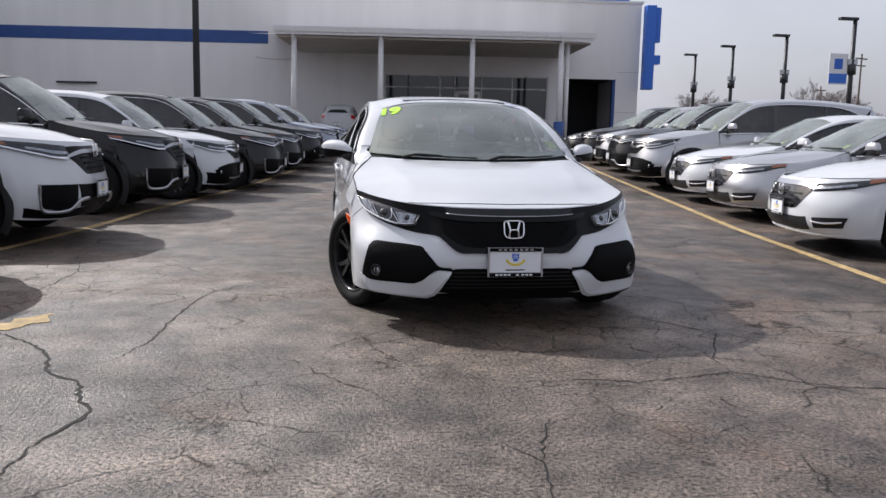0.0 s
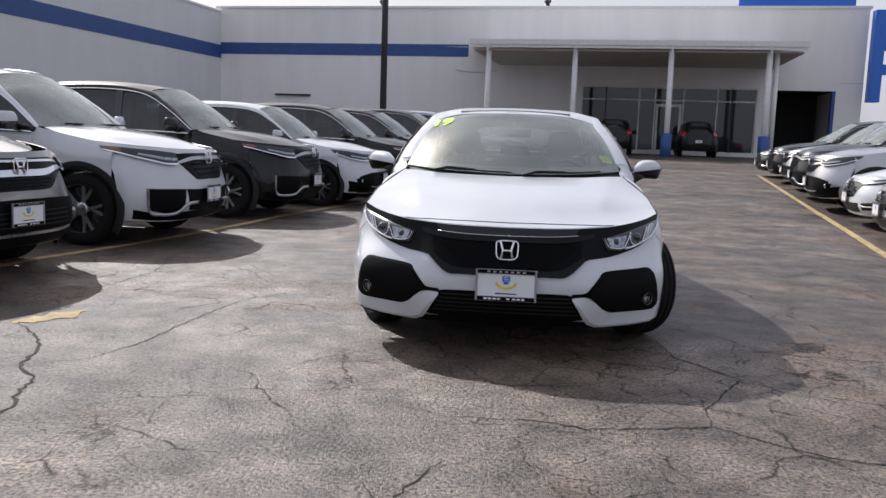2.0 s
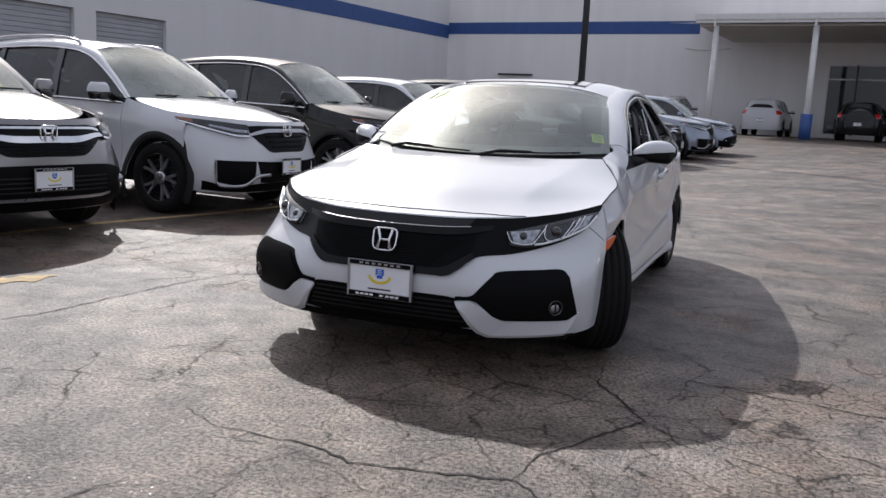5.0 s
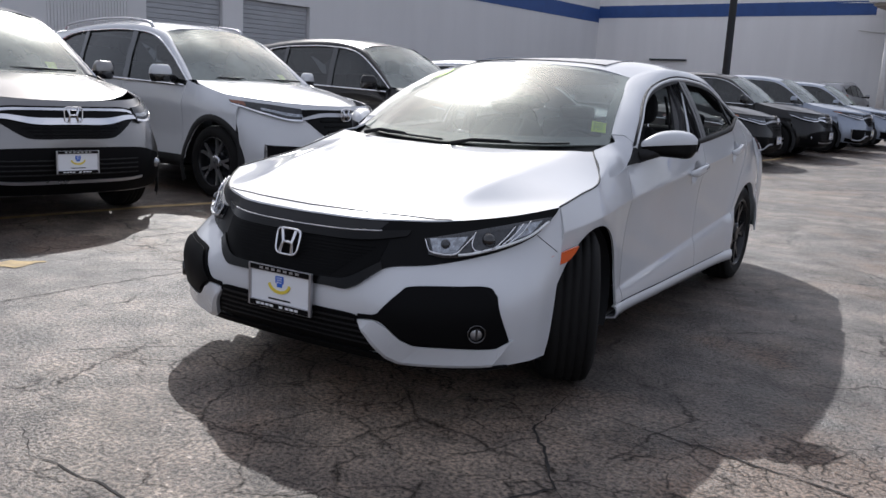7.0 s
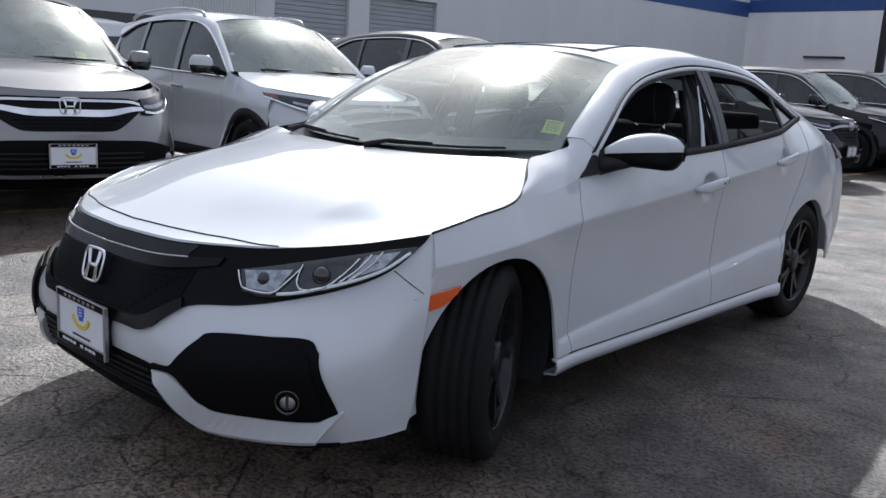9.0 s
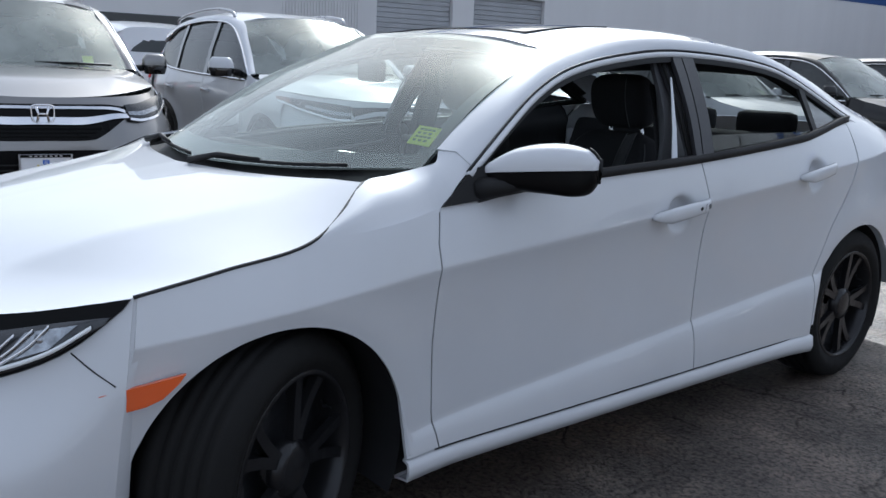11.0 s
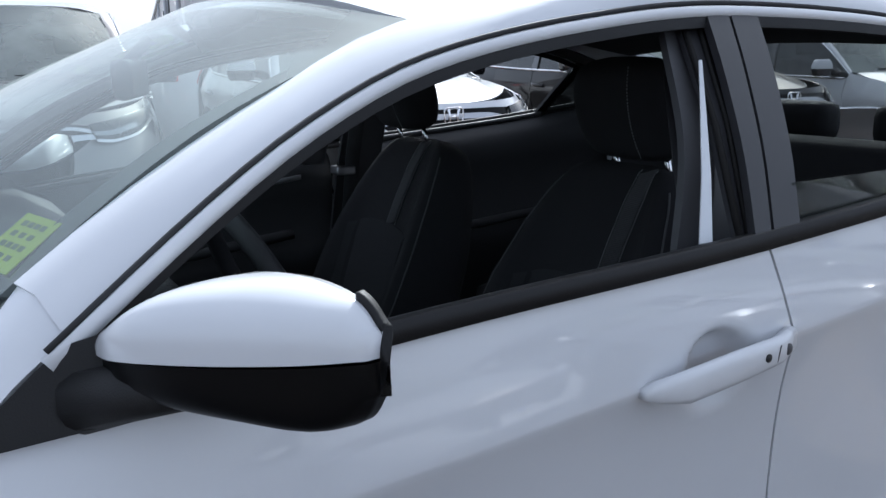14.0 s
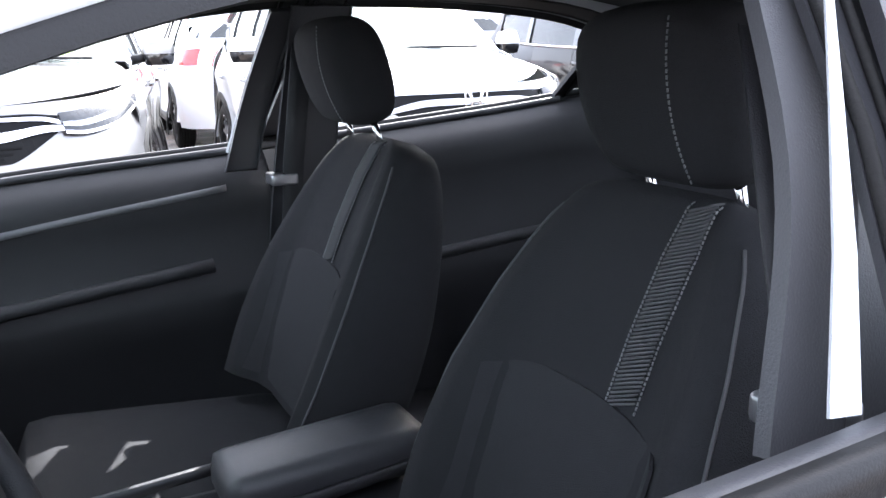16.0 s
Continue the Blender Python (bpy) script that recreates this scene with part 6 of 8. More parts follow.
# ---- the white hatchback in the middle of the lot ----
HERO = Shape(
    wb=2.668, R=0.320, arch=0.350, base=0.262, zk=1.0, flare=0.010, crease0=0.702, crease1=0.0855, hood_rib=0.012,
    levels=[
        [(0, -0.80, 0.195), (0.30, -0.79, 0.195), (0.52, -0.77, 0.198), (0.74, -0.655, 0.203), (0.835, -0.51, 0.208), (0.858, -0.39, 0.210)],
        [(0, -0.872, 0.29), (0.32, -0.862, 0.29), (0.53, -0.825, 0.29), (0.755, -0.69, 0.295), (0.848, -0.53, 0.30), (0.868, -0.375, 0.30)],
        [(0, -0.905, 0.42), (0.32, -0.888, 0.42), (0.535, -0.83, 0.43), (0.755, -0.70, 0.45), (0.855, -0.53, 0.46), (0.873, -0.355, 0.47)],
        [(0, -0.865, 0.57), (0.30, -0.84, 0.572), (0.49, -0.735, 0.58), (0.68, -0.61, 0.595), (0.81, -0.455, 0.605), (0.872, -0.335, 0.61)],
        [(0, -0.80, 0.703), (0.28, -0.775, 0.706), (0.465, -0.69, 0.711), (0.62, -0.585, 0.72), (0.75, -0.44, 0.741), (0.838, -0.305, 0.767)]],
    hood_edge=[(0.838, -0.305, 0.767), (0.836, -0.12, 0.797), (0.826, 0.10, 0.838), (0.706, 0.302, 0.940)],
    hood_mid=[(-0.80, 0.703), (-0.45, 0.822), (-0.12, 0.888), (0.12, 0.927)],
    cowl=[(0.706, 0.302, 0.940), (0.42, 0.18, 0.936), (0, 0.12, 0.927)],
    screen_base=[(0.706, 0.478, 0.968), (0.42, 0.255, 0.951), (0, 0.175, 0.940)],
    screen_top=[(0.560, 1.075, 1.286), (0.32, 0.962, 1.326), (0, 0.925, 1.338)],
    roof_edge=[(0.560, 1.075, 1.286), (0.588, 1.45, 1.347), (0.59, 2.0, 1.343), (0.575, 2.5, 1.262), (0.56, 2.95, 1.125), (0.55, 3.30, 1.01)],
    roof_mid=[(0.925, 1.338), (1.42, 1.392), (2.0, 1.392), (2.55, 1.305), (3.02, 1.165), (3.40, 1.04)],
    belt=[(0.806, 0.466, 0.882), (0.838, 0.96, 0.932), (0.848, 1.489, 0.962), (0.832, 2.10, 1.008), (0.800, 2.32, 1.032), (0.715, 2.74, 1.078), (0.69, 3.05, 1.045), (0.66, 3.30, 1.0)],
    win_top=[(0.806, 0.50, 0.925), (0.752, 0.72, 1.082), (0.702, 0.88, 1.172), (0.670, 1.05, 1.238), (0.650, 1.30, 1.285), (0.640, 1.60, 1.310), (0.642, 2.05, 1.293), (0.652, 2.34, 1.237), (0.715, 2.745, 1.080), (0.69, 3.05, 1.045), (0.66, 3.30, 1.0)],
    win=(0.60, 2.70), pillars=[], pillar_lean=0.05,
    plan=[(-0.5, 0.842), (-0.3, 0.884), (0.0, 0.893), (0.45, 0.868), (1.0, 0.872), (1.6, 0.876), (2.2, 0.884), (2.668, 0.893), (3.1, 0.865), (3.5, 0.76)],
    tail=[[(0, 3.58, 0.25), (0.5, 3.56, 0.25), (0.74, 3.44, 0.28), (0.795, 3.21, 0.31)], [(0, 3.63, 0.5), (0.5, 3.61, 0.5), (0.765, 3.46, 0.5), (0.806, 3.21, 0.5)],
          [(0, 3.60, 0.80), (0.5, 3.57, 0.80), (0.755, 3.42, 0.80), (0.797, 3.21, 0.80)], [(0, 3.52, 0.95), (0.4, 3.50, 0.95), (0.66, 3.38, 0.95), (0.725, 3.21, 0.96)], [(0, 3.40, 1.04), (0.3, 3.39, 1.04), (0.5, 3.35, 1.02), (0.55, 3.28, 1.01)]],
    cladding=False, chrome_top=False, moulding=M_PLASTIC)

WING_TOP = [(0.826, 0.10, 0.838), (0.832, 0.24, 0.848), (0.824, 0.36, 0.863), (0.806, 0.466, 0.882)]


def hero_top(y):
    if y < 0.10:
        return at_y(HERO.hood_edge, max(y, -0.305)).z + (0 if y > -0.305 else (y + 0.305) * 0.15)
    if y < 0.466:
        return at_y(WING_TOP, y).z
    return at_y(HERO.belt, min(y, 3.29)).z


def hero_top_x(y):
    if y < 0.10:
        return at_y(HERO.hood_edge, max(y, -0.305)).x
    if y < 0.466:
        return at_y(WING_TOP, y).x
    return at_y(HERO.belt, min(y, 3.29)).x


HERO.side_top, HERO.top_x = hero_top, hero_top_x
HERO.tuck, HERO.hem0, HERO.hem1 = 0.046, 0.285, 0.090
HANDLES = ((1.235, 1.512, 0.806, 0.834), (2.09, 2.36, 0.886, 0.915))
HERO.sharp, HERO.hatch, HERO.rail = True, 4, (0.545, 0.578)
HERO.dents = [((a + b) / 2 + 0.012, (c + d) / 2 - 0.010, 0.072, 0.062, 0.032) for a, b, c, d in HANDLES]


def hero_pillar():
    """Upper edge of the front pillar, along the windscreen and the roof."""
    a, b = Vector(HERO.screen_base[0]), Vector(HERO.screen_top[0])
    return [a] + [a.lerp(b, t) + Vector((0, -0.018 * math.sin(t * math.pi), 0.02 * math.sin(t * math.pi))) for t in (0.33, 0.66)] + [b] + [Vector(p) for p in HERO.roof_edge[1:]]


def table(pairs):
    """A cut line: y as a function of z, straight between the pairs."""
    pairs = sorted(pairs)

    def at(z):
        if z <= pairs[0][0]:
            return pairs[0][1]
        for (a, ya), (b, yb) in zip(pairs, pairs[1:]):
            if z <= b:
                return ya + (yb - ya) * (z - a) / (b - a)
        return pairs[-1][1]
    return at


CUT_WING = table([(0.2, -0.36), (0.6, -0.335), (0.77, -0.30)])
CUT_A = table([(0.26, 0.462), (0.35, 0.445), (0.55, 0.436), (0.80, 0.440), (0.885, 0.466)])
CUT_B = table([(0.26, 1.560), (0.35, 1.555), (0.60, 1.548), (0.80, 1.540), (0.90, 1.515), (0.97, 1.495)])
CUT_C = table([(0.26, 2.300), (0.50, 2.312), (0.66, 2.40), (0.85, 2.56), (1.05, 2.66), (1.1, 2.67)])


def shut_line(car, pts, w=0.007, name="shut_line"):
    bm = bmesh.new()
    bm_tube(bm, pts, w / 2, 6)
    return part(name, bm, M_DARK, car)


def hero_body(car):
    S, W = HERO, M_WHITE_CAR
    top = hero_top
    for sx in (1, -1):
        for nm, c0, c1, nu in (("wing", CUT_WING, CUT_A, 40), ("front_door", CUT_A, CUT_B, 84), ("rear_door", CUT_B, CUT_C, 64), ("rear_wing", CUT_C, lambda z: 3.22, 30)):
            g = S.side_grid(lambda z, c=c0: c(z) + 0.0025, lambda z, c=c1: c(z) - 0.0025, S.base if nm != "rear_wing" else 0.30, top, nu, 58, hero_top_x)
            panel(nm, g, W, car, thick=0.010, sx=sx, flip=True)
        # dark backing behind the cut lines
        for c in (CUT_A, CUT_B, CUT_C):
            g = []
            for j in range(16):
                z = 0.27 + (min(top(c(0.95)), 1.05) - 0.28) * j / 15
                z = min(z, top(c(z)) - 0.003)
                g.append([Vector((S.side(c(z) + q, z) - 0.007 + (hero_top_x(c(z)) - S.side(c(z), top(c(z)))) * max(0, ((z - 0.27) / (top(c(z)) - 0.27) - 0.45) / 0.55) ** 2, c(z) + q, z)) for q in (-0.012, 0.012)])
            panel("door_seal", g, M_DARK, car, thick=0.0, sx=sx)
        # return between bumper and wing
        g = []
        for j in range(12):
            v = 0.10 + 0.90 * j / 11
            p = S.nose(1.0, v)
            z = min(p.z, top(-0.29) - 0.002)
            y = CUT_WING(z) + 0.02
            fz = max(0.0, ((z - S.base) / (top(y) - S.base) - 0.45) / 0.55)
            q = Vector((S.side(y, z) + (hero_top_x(y) - S.side(y, top(y))) * fz ** 2 - 0.003, y, z))
            g.append([S.nose(0.965, v) - Vector((0.003, 0, 0)), p - Vector((0.002, 0, 0)), q])
        panel("wing_return", g, W, car, thick=0.0, sx=sx)
        # upper end of the wing beside the windscreen
        a = [Vector(p) for p in ((0.826, 0.10, 0.838), (0.778, 0.205, 0.892), (0.707, 0.302, 0.942), (0.700, 0.39, 0.955), (0.707, 0.475, 0.971), (0.720, 0.515, 0.984), (0.731, 0.547, 0.997))]
        b = [Vector(p) for p in ((0.826, 0.10, 0.838), (0.832, 0.20, 0.846), (0.829, 0.30, 0.856), (0.822, 0.38, 0.866), (0.807, 0.464, 0.882), (0.803, 0.52, 0.934), (0.788, 0.580, 0.983))]
        mid = [p.lerp(q, 0.5) + Vector((0.013, 0, 0.012)) * (0, 0.6, 1.0, 0.9, 0.7, 0.5, 0.35)[i] for i, (p, q) in enumerate(zip(a, b))]
        # meet the pillar's foot
        foot0, foot1 = at_y(S.win_top, 0.578), at_y(hero_pillar(), 0.545)
        b[-1], a[-1] = foot0 + Vector((0, 0.004, -0.003)), foot1 + Vector((0, 0.004, -0.003))
        mid[-1] = foot0.lerp(foot1, 0.55) + Vector((0.014, 0.004, 0.011))
        for q in b[1:5]:
            q.x += 0.0018
            q.z -= 0.010
        panel("wing_top", loft([b, mid, a], 22, 8), W, car, thick=0.008, sx=sx, flip=True)
        shut_line(car, [Vector((p.x * sx, p.y, p.z + 0.001)) for p in samples([Vector(p) for p in S.hood_edge], 26)], 0.008)
        # sill
        g = []
        for j, (dx, z) in enumerate(((-0.016, 0.258), (0.006, 0.250), (0.012, 0.225), (0.004, 0.200), (-0.05, 0.190))):
            row = []
            for i in range(26):
                y = 0.352 + (2.312 - 0.352) * i / 25
                row.append(Vector((S.side(y, 0.28) + dx - 0.010 + 0.012 * (abs(i / 12.5 - 1)) ** 4, y, z - 0.006 * i / 25 + 0.012 * (j < 2) * (i / 25) ** 3)))
            g.append(row)
        panel("sill", g, W, car, "white side skirt", thick=0.008, sx=sx, flip=False)
        shut_line(car, [Vector((sx * (S.side(y, 0.262) - 0.004), y, 0.258 + 0.02 * max(0, (y - 2.1) / 0.2) ** 2)) for y in [0.45 + 1.84 * i / 24 for i in range(25)]], 0.006)
        # arch liners
        for yw, x0 in ((0.0, 0.50), (S.wb, 0.55)):
            g = []
            for x in (x0, S.width(yw) - 0.075):
                g.append([Vector((x, yw - (S.arch + 0.006) * math.cos(radians(-25 + 230 * i / 24)), S.R - 0.005 + (S.arch + 0.006) * math.sin(radians(-25 + 230 * i / 24)))) for i in range(25)])
            panel("arch_liner", g, M_DARK, car, thick=0.0, sx=sx)
            g = [[Vector((x0, yw - r * math.cos(radians(-25 + 230 * i / 24)), S.R + r * math.sin(radians(-25 + 230 * i / 24)))) for i in range(25)] for r in (0.02, S.arch + 0.006)]
            panel("arch_wall", g, M_DARK, car, thick=0.0, sx=sx)
    half = [[S.nose(i / 30, j / 26) for i in range(31)] for j in range(27)]
    g = [[Vector((-p.x, p.y, p.z)) for p in reversed(r[1:])] + r for r in half]
    panel("front_bumper", g, W, car, thick=0.008)
    half = [[cr([cr(l, i / 14) for l in S.tail], j / 16) for i in range(15)] for j in range(17)]
    g = [[Vector((-p.x, p.y, p.z)) for p in reversed(r[1:])] + r for r in half]
    panel("tailgate", g, W, car, thick=0.008, flip=True)
    for sx in (1, -1):
        g = []
        for j in range(16):
            v = j / 15 * 0.93
            p = cr([cr(l, 1.0) for l in S.tail], v)
            z = min(p.z, top(3.19) - 0.004)
            fz = max(0.0, ((z - 0.30) / (top(3.19) - 0.30) - 0.45) / 0.55)
            x = S.side(3.19, z) + (hero_top_x(3.19) - S.side(3.19, top(3.19))) * fz ** 2
            g.append([cr([cr(l, 0.9) for l in S.tail], v) - Vector((0.004, 0.002, 0)), p - Vector((0.001, 0, 0)), Vector((x - 0.003, 3.205, z)), Vector((x - 0.006, 3.16, z))])
        panel("bumper_return", g, W, car, thick=0.0, sx=sx)
        g = [[cr([cr(l, t) for l in S.tail], v) + Vector((0.012, 0.012, 0)) for t in (0.72, 0.8, 0.9, 0.985)] for v in (0.58, 0.65, 0.72)]
        panel("tail_light", g, M_SMOKED, car, "smoked dark red tail light", thick=0.01, sx=sx, flip=True)
    bm = bmesh.new()
    bm_box(bm, -0.56, 0.56, -0.60, 0.35, 0.17, 0.45)
    bm_box(bm, -0.76, 0.76, 0.36, 2.30, 0.16, 0.30)
    bm_box(bm, -0.56, 0.56, 2.30, 3.3, 0.22, 0.60)
    # unseen blocks added over rear arches and before front wheels against sun leaks
    for e in (-1, 1):
        bm_box(bm, min(e * 0.5, e * 0.815), max(e * 0.5, e * 0.815), 2.34, 3.04, 0.695, 0.75)
        bm_box(bm, min(e * 0.5, e * 0.69), max(e * 0.5, e * 0.69), -0.56, -0.365, 0.21, 0.58)
        bm_box(bm, min(e * 0.69, e * 0.785), max(e * 0.69, e * 0.785), -0.43, -0.365, 0.22, 0.55)
    part("underbody_light_block", bm, M_DARK, car, smooth=False)


def hero_face(car):
    S, W = HERO, M_WHITE_CAR

    def span(name, lo, hi, out, mtl, label="", nu=31, nv=6, thick=0.01, parent=None):
        half = nose_patch(S, (lo, hi), nu // 2 + 1, nv, out)
        g = [[Vector((-p.x, p.y, p.z)) for p in reversed(r[1:])] + r for r in half]
        return panel(name, g, mtl, parent or car, label, thick=thick)

    gr = span("grille", [(0, 0.462), (0.20, 0.461), (0.315, 0.469), (0.367, 0.514), (0.42, 0.545), (0.53, 0.557), (0.63, 0.580), (0.73, 0.615), (0.798, 0.664), (0.833, 0.745)],
              [(0, 0.696), (0.20, 0.697), (0.315, 0.699), (0.367, 0.701), (0.42, 0.703), (0.53, 0.7075), (0.63, 0.720), (0.73, 0.736), (0.798, 0.754), (0.836, 0.7645)], 0.006, M_GRILLE, "black grille band across the nose", nu=71, nv=12)
    # flat dark sheet stands in for the slot's shade; nothing is cut open
    span("grille_slot_shade", [(0, 0.654), (0.25, 0.655), (0.345, 0.663)], [(0, 0.692), (0.25, 0.693), (0.372, 0.696)], 0.009, M_DARK, nu=31, nv=3, parent=gr, thick=0.003)
    span("grille_blade", [(0, 0.622), (0.25, 0.624), (0.36, 0.634), (0.44, 0.650)], [(0, 0.650), (0.25, 0.652), (0.355, 0.662), (0.45, 0.672)], 0.018, M_BLADE, "polished black wing over the grille", nu=41, nv=4, parent=gr, thick=0.010)
    # silver strip painted in for the highlight on the glossy blade's edge
    for e in (-1, 1):
        bm = bmesh.new()
        bm_tube(bm, [S.on_nose(e * 0.36 * i / 15 if i else 0.001, 0.6515 + 0.0105 * (i / 15) ** 3, 0.019) for i in range(16)], 0.0028, 6)
        part("blade_highlight", bm, M_DULLCHROME, gr, "highlight on the grille wing's edge, set in as a silver strip")
    span("grille_mesh_panel", [(0, 0.492), (0.22, 0.492), (0.30, 0.508), (0.38, 0.56)], [(0, 0.618), (0.22, 0.619), (0.31, 0.625), (0.39, 0.632)], 0.0085, M_FRONTBLACK, nu=31, nv=5, parent=gr, thick=0.003)
    for k in range(11):
        z = 0.498 + 0.0108 * k
        w = min(0.215 + 0.0108 * k * 1.35, 0.355)
        span("mesh_bar", [(0, z), (w, z)], [(0, z + 0.0035), (w, z + 0.0035)], 0.0115, M_FRONTBLACK, nu=21, nv=2, parent=gr, thick=0.003)
    span("grille_chin", [(0, 0.458), (0.22, 0.458), (0.31, 0.464), (0.40, 0.535)], [(0, 0.488), (0.22, 0.488), (0.300, 0.502), (0.388, 0.560)], 0.016, M_BLADE, nu=31, nv=4, parent=gr, thick=0.010)
    # lower intake between the blades
    li = span("lower_intake", [(0, 0.222), (0.30, 0.222), (0.43, 0.236)], [(0, 0.374), (0.28, 0.374), (0.350, 0.366)], 0.004, M_FRONTBLACK, "black lower intake with mesh", nu=31, nv=6)
    for k in range(5):
        z = 0.262 + 0.022 * k
        w = 0.40 - 0.012 * k
        span("intake_bar", [(0, z), (w - 0.02, z)], [(0, z + 0.007), (w - 0.02, z + 0.007)], 0.010, M_PLASTIC, nu=21, nv=2, parent=li, thick=0.004)
    span("chin_lip", [(0, 0.193), (0.40, 0.195), (0.66, 0.199), (0.80, 0.203)], [(0, 0.224), (0.40, 0.224), (0.66, 0.214), (0.80, 0.212)], 0.014, M_FRONTBLACK, nu=41, nv=3)
    for sx in (1, -1):
        def patch(name, lo, hi, out, mtl, parent, label="", nu=14, nv=6, thick=0.006, dome=0.0, bulge=0.0):
            return panel(name, nose_patch(S, (lo, hi), nu, nv, out, dome, bulge), mtl, parent, label, thick=thick, sx=sx)

        def strip(name, pts, out, w, h, mtl, parent, label="", n=20):
            bm = bmesh.new()
            path = samples([S.on_nose(x, z, out) for x, z in pts], n)
            bm_strip(bm, [Vector((p.x * sx, p.y, p.z)) for p in path], w, h)
            return part(name, bm, mtl, parent, label)

        # headlight
        hl = patch("headlight", [(0.522, 0.592), (0.58, 0.582), (0.65, 0.592), (0.73, 0.620), (0.788, 0.658), (0.823, 0.716)], [(0.497, 0.648), (0.56, 0.662), (0.64, 0.683), (0.72, 0.704), (0.78, 0.721), (0.825, 0.731)], 0.010, M_LAMPDARK, car, "clear headlight with bright inner frames", nu=30, nv=10, dome=0.010)
        patch("bulb_cell", [(0.535, 0.598), (0.605, 0.594)], [(0.512, 0.646), (0.625, 0.658)], 0.023, M_LAMP, hl, nu=8, nv=5, thick=0.002)
        patch("bulb_cell", [(0.735, 0.640), (0.785, 0.672)], [(0.748, 0.700), (0.800, 0.716)], 0.023, M_LAMP, hl, nu=6, nv=5, thick=0.002)
        for cx, cz, r, mt in ((0.565, 0.628, 0.020, M_LAMPDARK), (0.684, 0.648, 0.027, M_GLOSSBLACK), (0.768, 0.690, 0.013, M_LAMP)):
            p = S.on_nose(cx, cz, 0.014)
            bm = bmesh.new()
            bmesh.ops.create_uvsphere(bm, u_segments=16, v_segments=10, radius=r, matrix=Matrix.Translation((p.x * sx, p.y, p.z)))
            part("projector", bm, mt, hl)
        strip("light_frame", [(0.500, 0.642), (0.515, 0.612), (0.535, 0.595), (0.600, 0.590), (0.620, 0.618), (0.640, 0.662)], 0.027, 0.005, 0.006, M_CHROME, hl, n=26)
        strip("light_frame", [(0.640, 0.672), (0.642, 0.632), (0.662, 0.606), (0.700, 0.612), (0.722, 0.650), (0.738, 0.694)], 0.027, 0.005, 0.006, M_CHROME, hl, n=26)
        strip("light_frame", [(0.722, 0.628), (0.742, 0.664), (0.756, 0.704)], 0.026, 0.007, 0.006, M_CHROME, hl, n=12)
        strip("light_frame", [(0.735, 0.632), (0.760, 0.672), (0.772, 0.712)], 0.026, 0.004, 0.006, M_CHROME, hl, n=12)
        strip("day_light", [(0.615, 0.590), (0.66, 0.599), (0.73, 0.627), (0.785, 0.664), (0.815, 0.712)], 0.024, 0.010, 0.008, M_DRL, hl, "bright light bar along the lamp's foot")
        # fog-lamp bezel
        fb = patch("fog_bezel", [(0.345, 0.360), (0.420, 0.364), (0.465, 0.338), (0.503, 0.301), (0.545, 0.284), (0.66, 0.284), (0.790, 0.285), (0.816, 0.303)], [(0.345, 0.377), (0.412, 0.384), (0.445, 0.417), (0.486, 0.466), (0.515, 0.488), (0.66, 0.499), (0.748, 0.501), (0.784, 0.472)], 0.006, M_FRONTBLACK, car, "black six-sided fog-lamp bezel", nu=36, nv=10, bulge=0.006)
        patch("bezel_recess", [(0.425, 0.374), (0.470, 0.350), (0.512, 0.312), (0.555, 0.298), (0.62, 0.298), (0.71, 0.298), (0.780, 0.299), (0.800, 0.314)], [(0.427, 0.378), (0.455, 0.407), (0.500, 0.455), (0.525, 0.474), (0.62, 0.482), (0.70, 0.490), (0.738, 0.486), (0.769, 0.462)], 0.014, M_FRONTBLACK, fb, nu=30, nv=6, thick=0.004, bulge=0.006)
        p = S.on_nose(0.740, 0.348, 0.010)
        aim = Matrix.Translation((p.x * sx, p.y, p.z)) @ Matrix.Rotation(radians(40 * sx), 4, "Z")
        bm = bmesh.new()
        bm_lathe(bm, [(0.03, 0.034), (-0.010, 0.034), (-0.013, 0.031), (-0.008, 0.028)], 24, "y")
        part("fog_ring", bm, M_GLOSSBLACK, fb, m=aim)
        bm = bmesh.new()
        bmesh.ops.create_uvsphere(bm, u_segments=20, v_segments=12, radius=0.028, matrix=Matrix.Diagonal((1, 0.5, 1, 1)))
        part("fog_lamp", bm, M_DULLCHROME, fb, "clear round fog lamp", m=aim @ Matrix.Translation((0, 0.006, 0)))
        box("bulb_bar", -0.004, 0.004, -0.010, -0.006, -0.021, 0.021, M_LAMPDARK, fb, m=aim)
        # white blade under the bezel
        bm = bmesh.new()
        upper = [(0.345, 0.358), (0.412, 0.362), (0.462, 0.339), (0.503, 0.301), (0.545, 0.282), (0.67, 0.283), (0.785, 0.283), (0.823, 0.312)]
        lower = [(0.345, 0.346), (0.376, 0.304), (0.402, 0.262), (0.428, 0.226), (0.470, 0.207), (0.62, 0.214), (0.765, 0.222), (0.821, 0.298)]
        rings = []
        for k in range(7):
            for i in range(6 if k == 6 else 5):
                f = i / 5
                xu, zu = (upper[k][c] + (upper[k + 1][c] - upper[k][c]) * f for c in (0, 1))
                xl, zl = (lower[k][c] + (lower[k + 1][c] - lower[k][c]) * f for c in (0, 1))
                o = 0.026 * min(1.0, (k + f) / 0.8 + 0.35, (7 - k - f) / 1.2 + 0.25)
                xm, zm = xl + (xu - xl) * 0.22, zl + (zu - zl) * 0.22
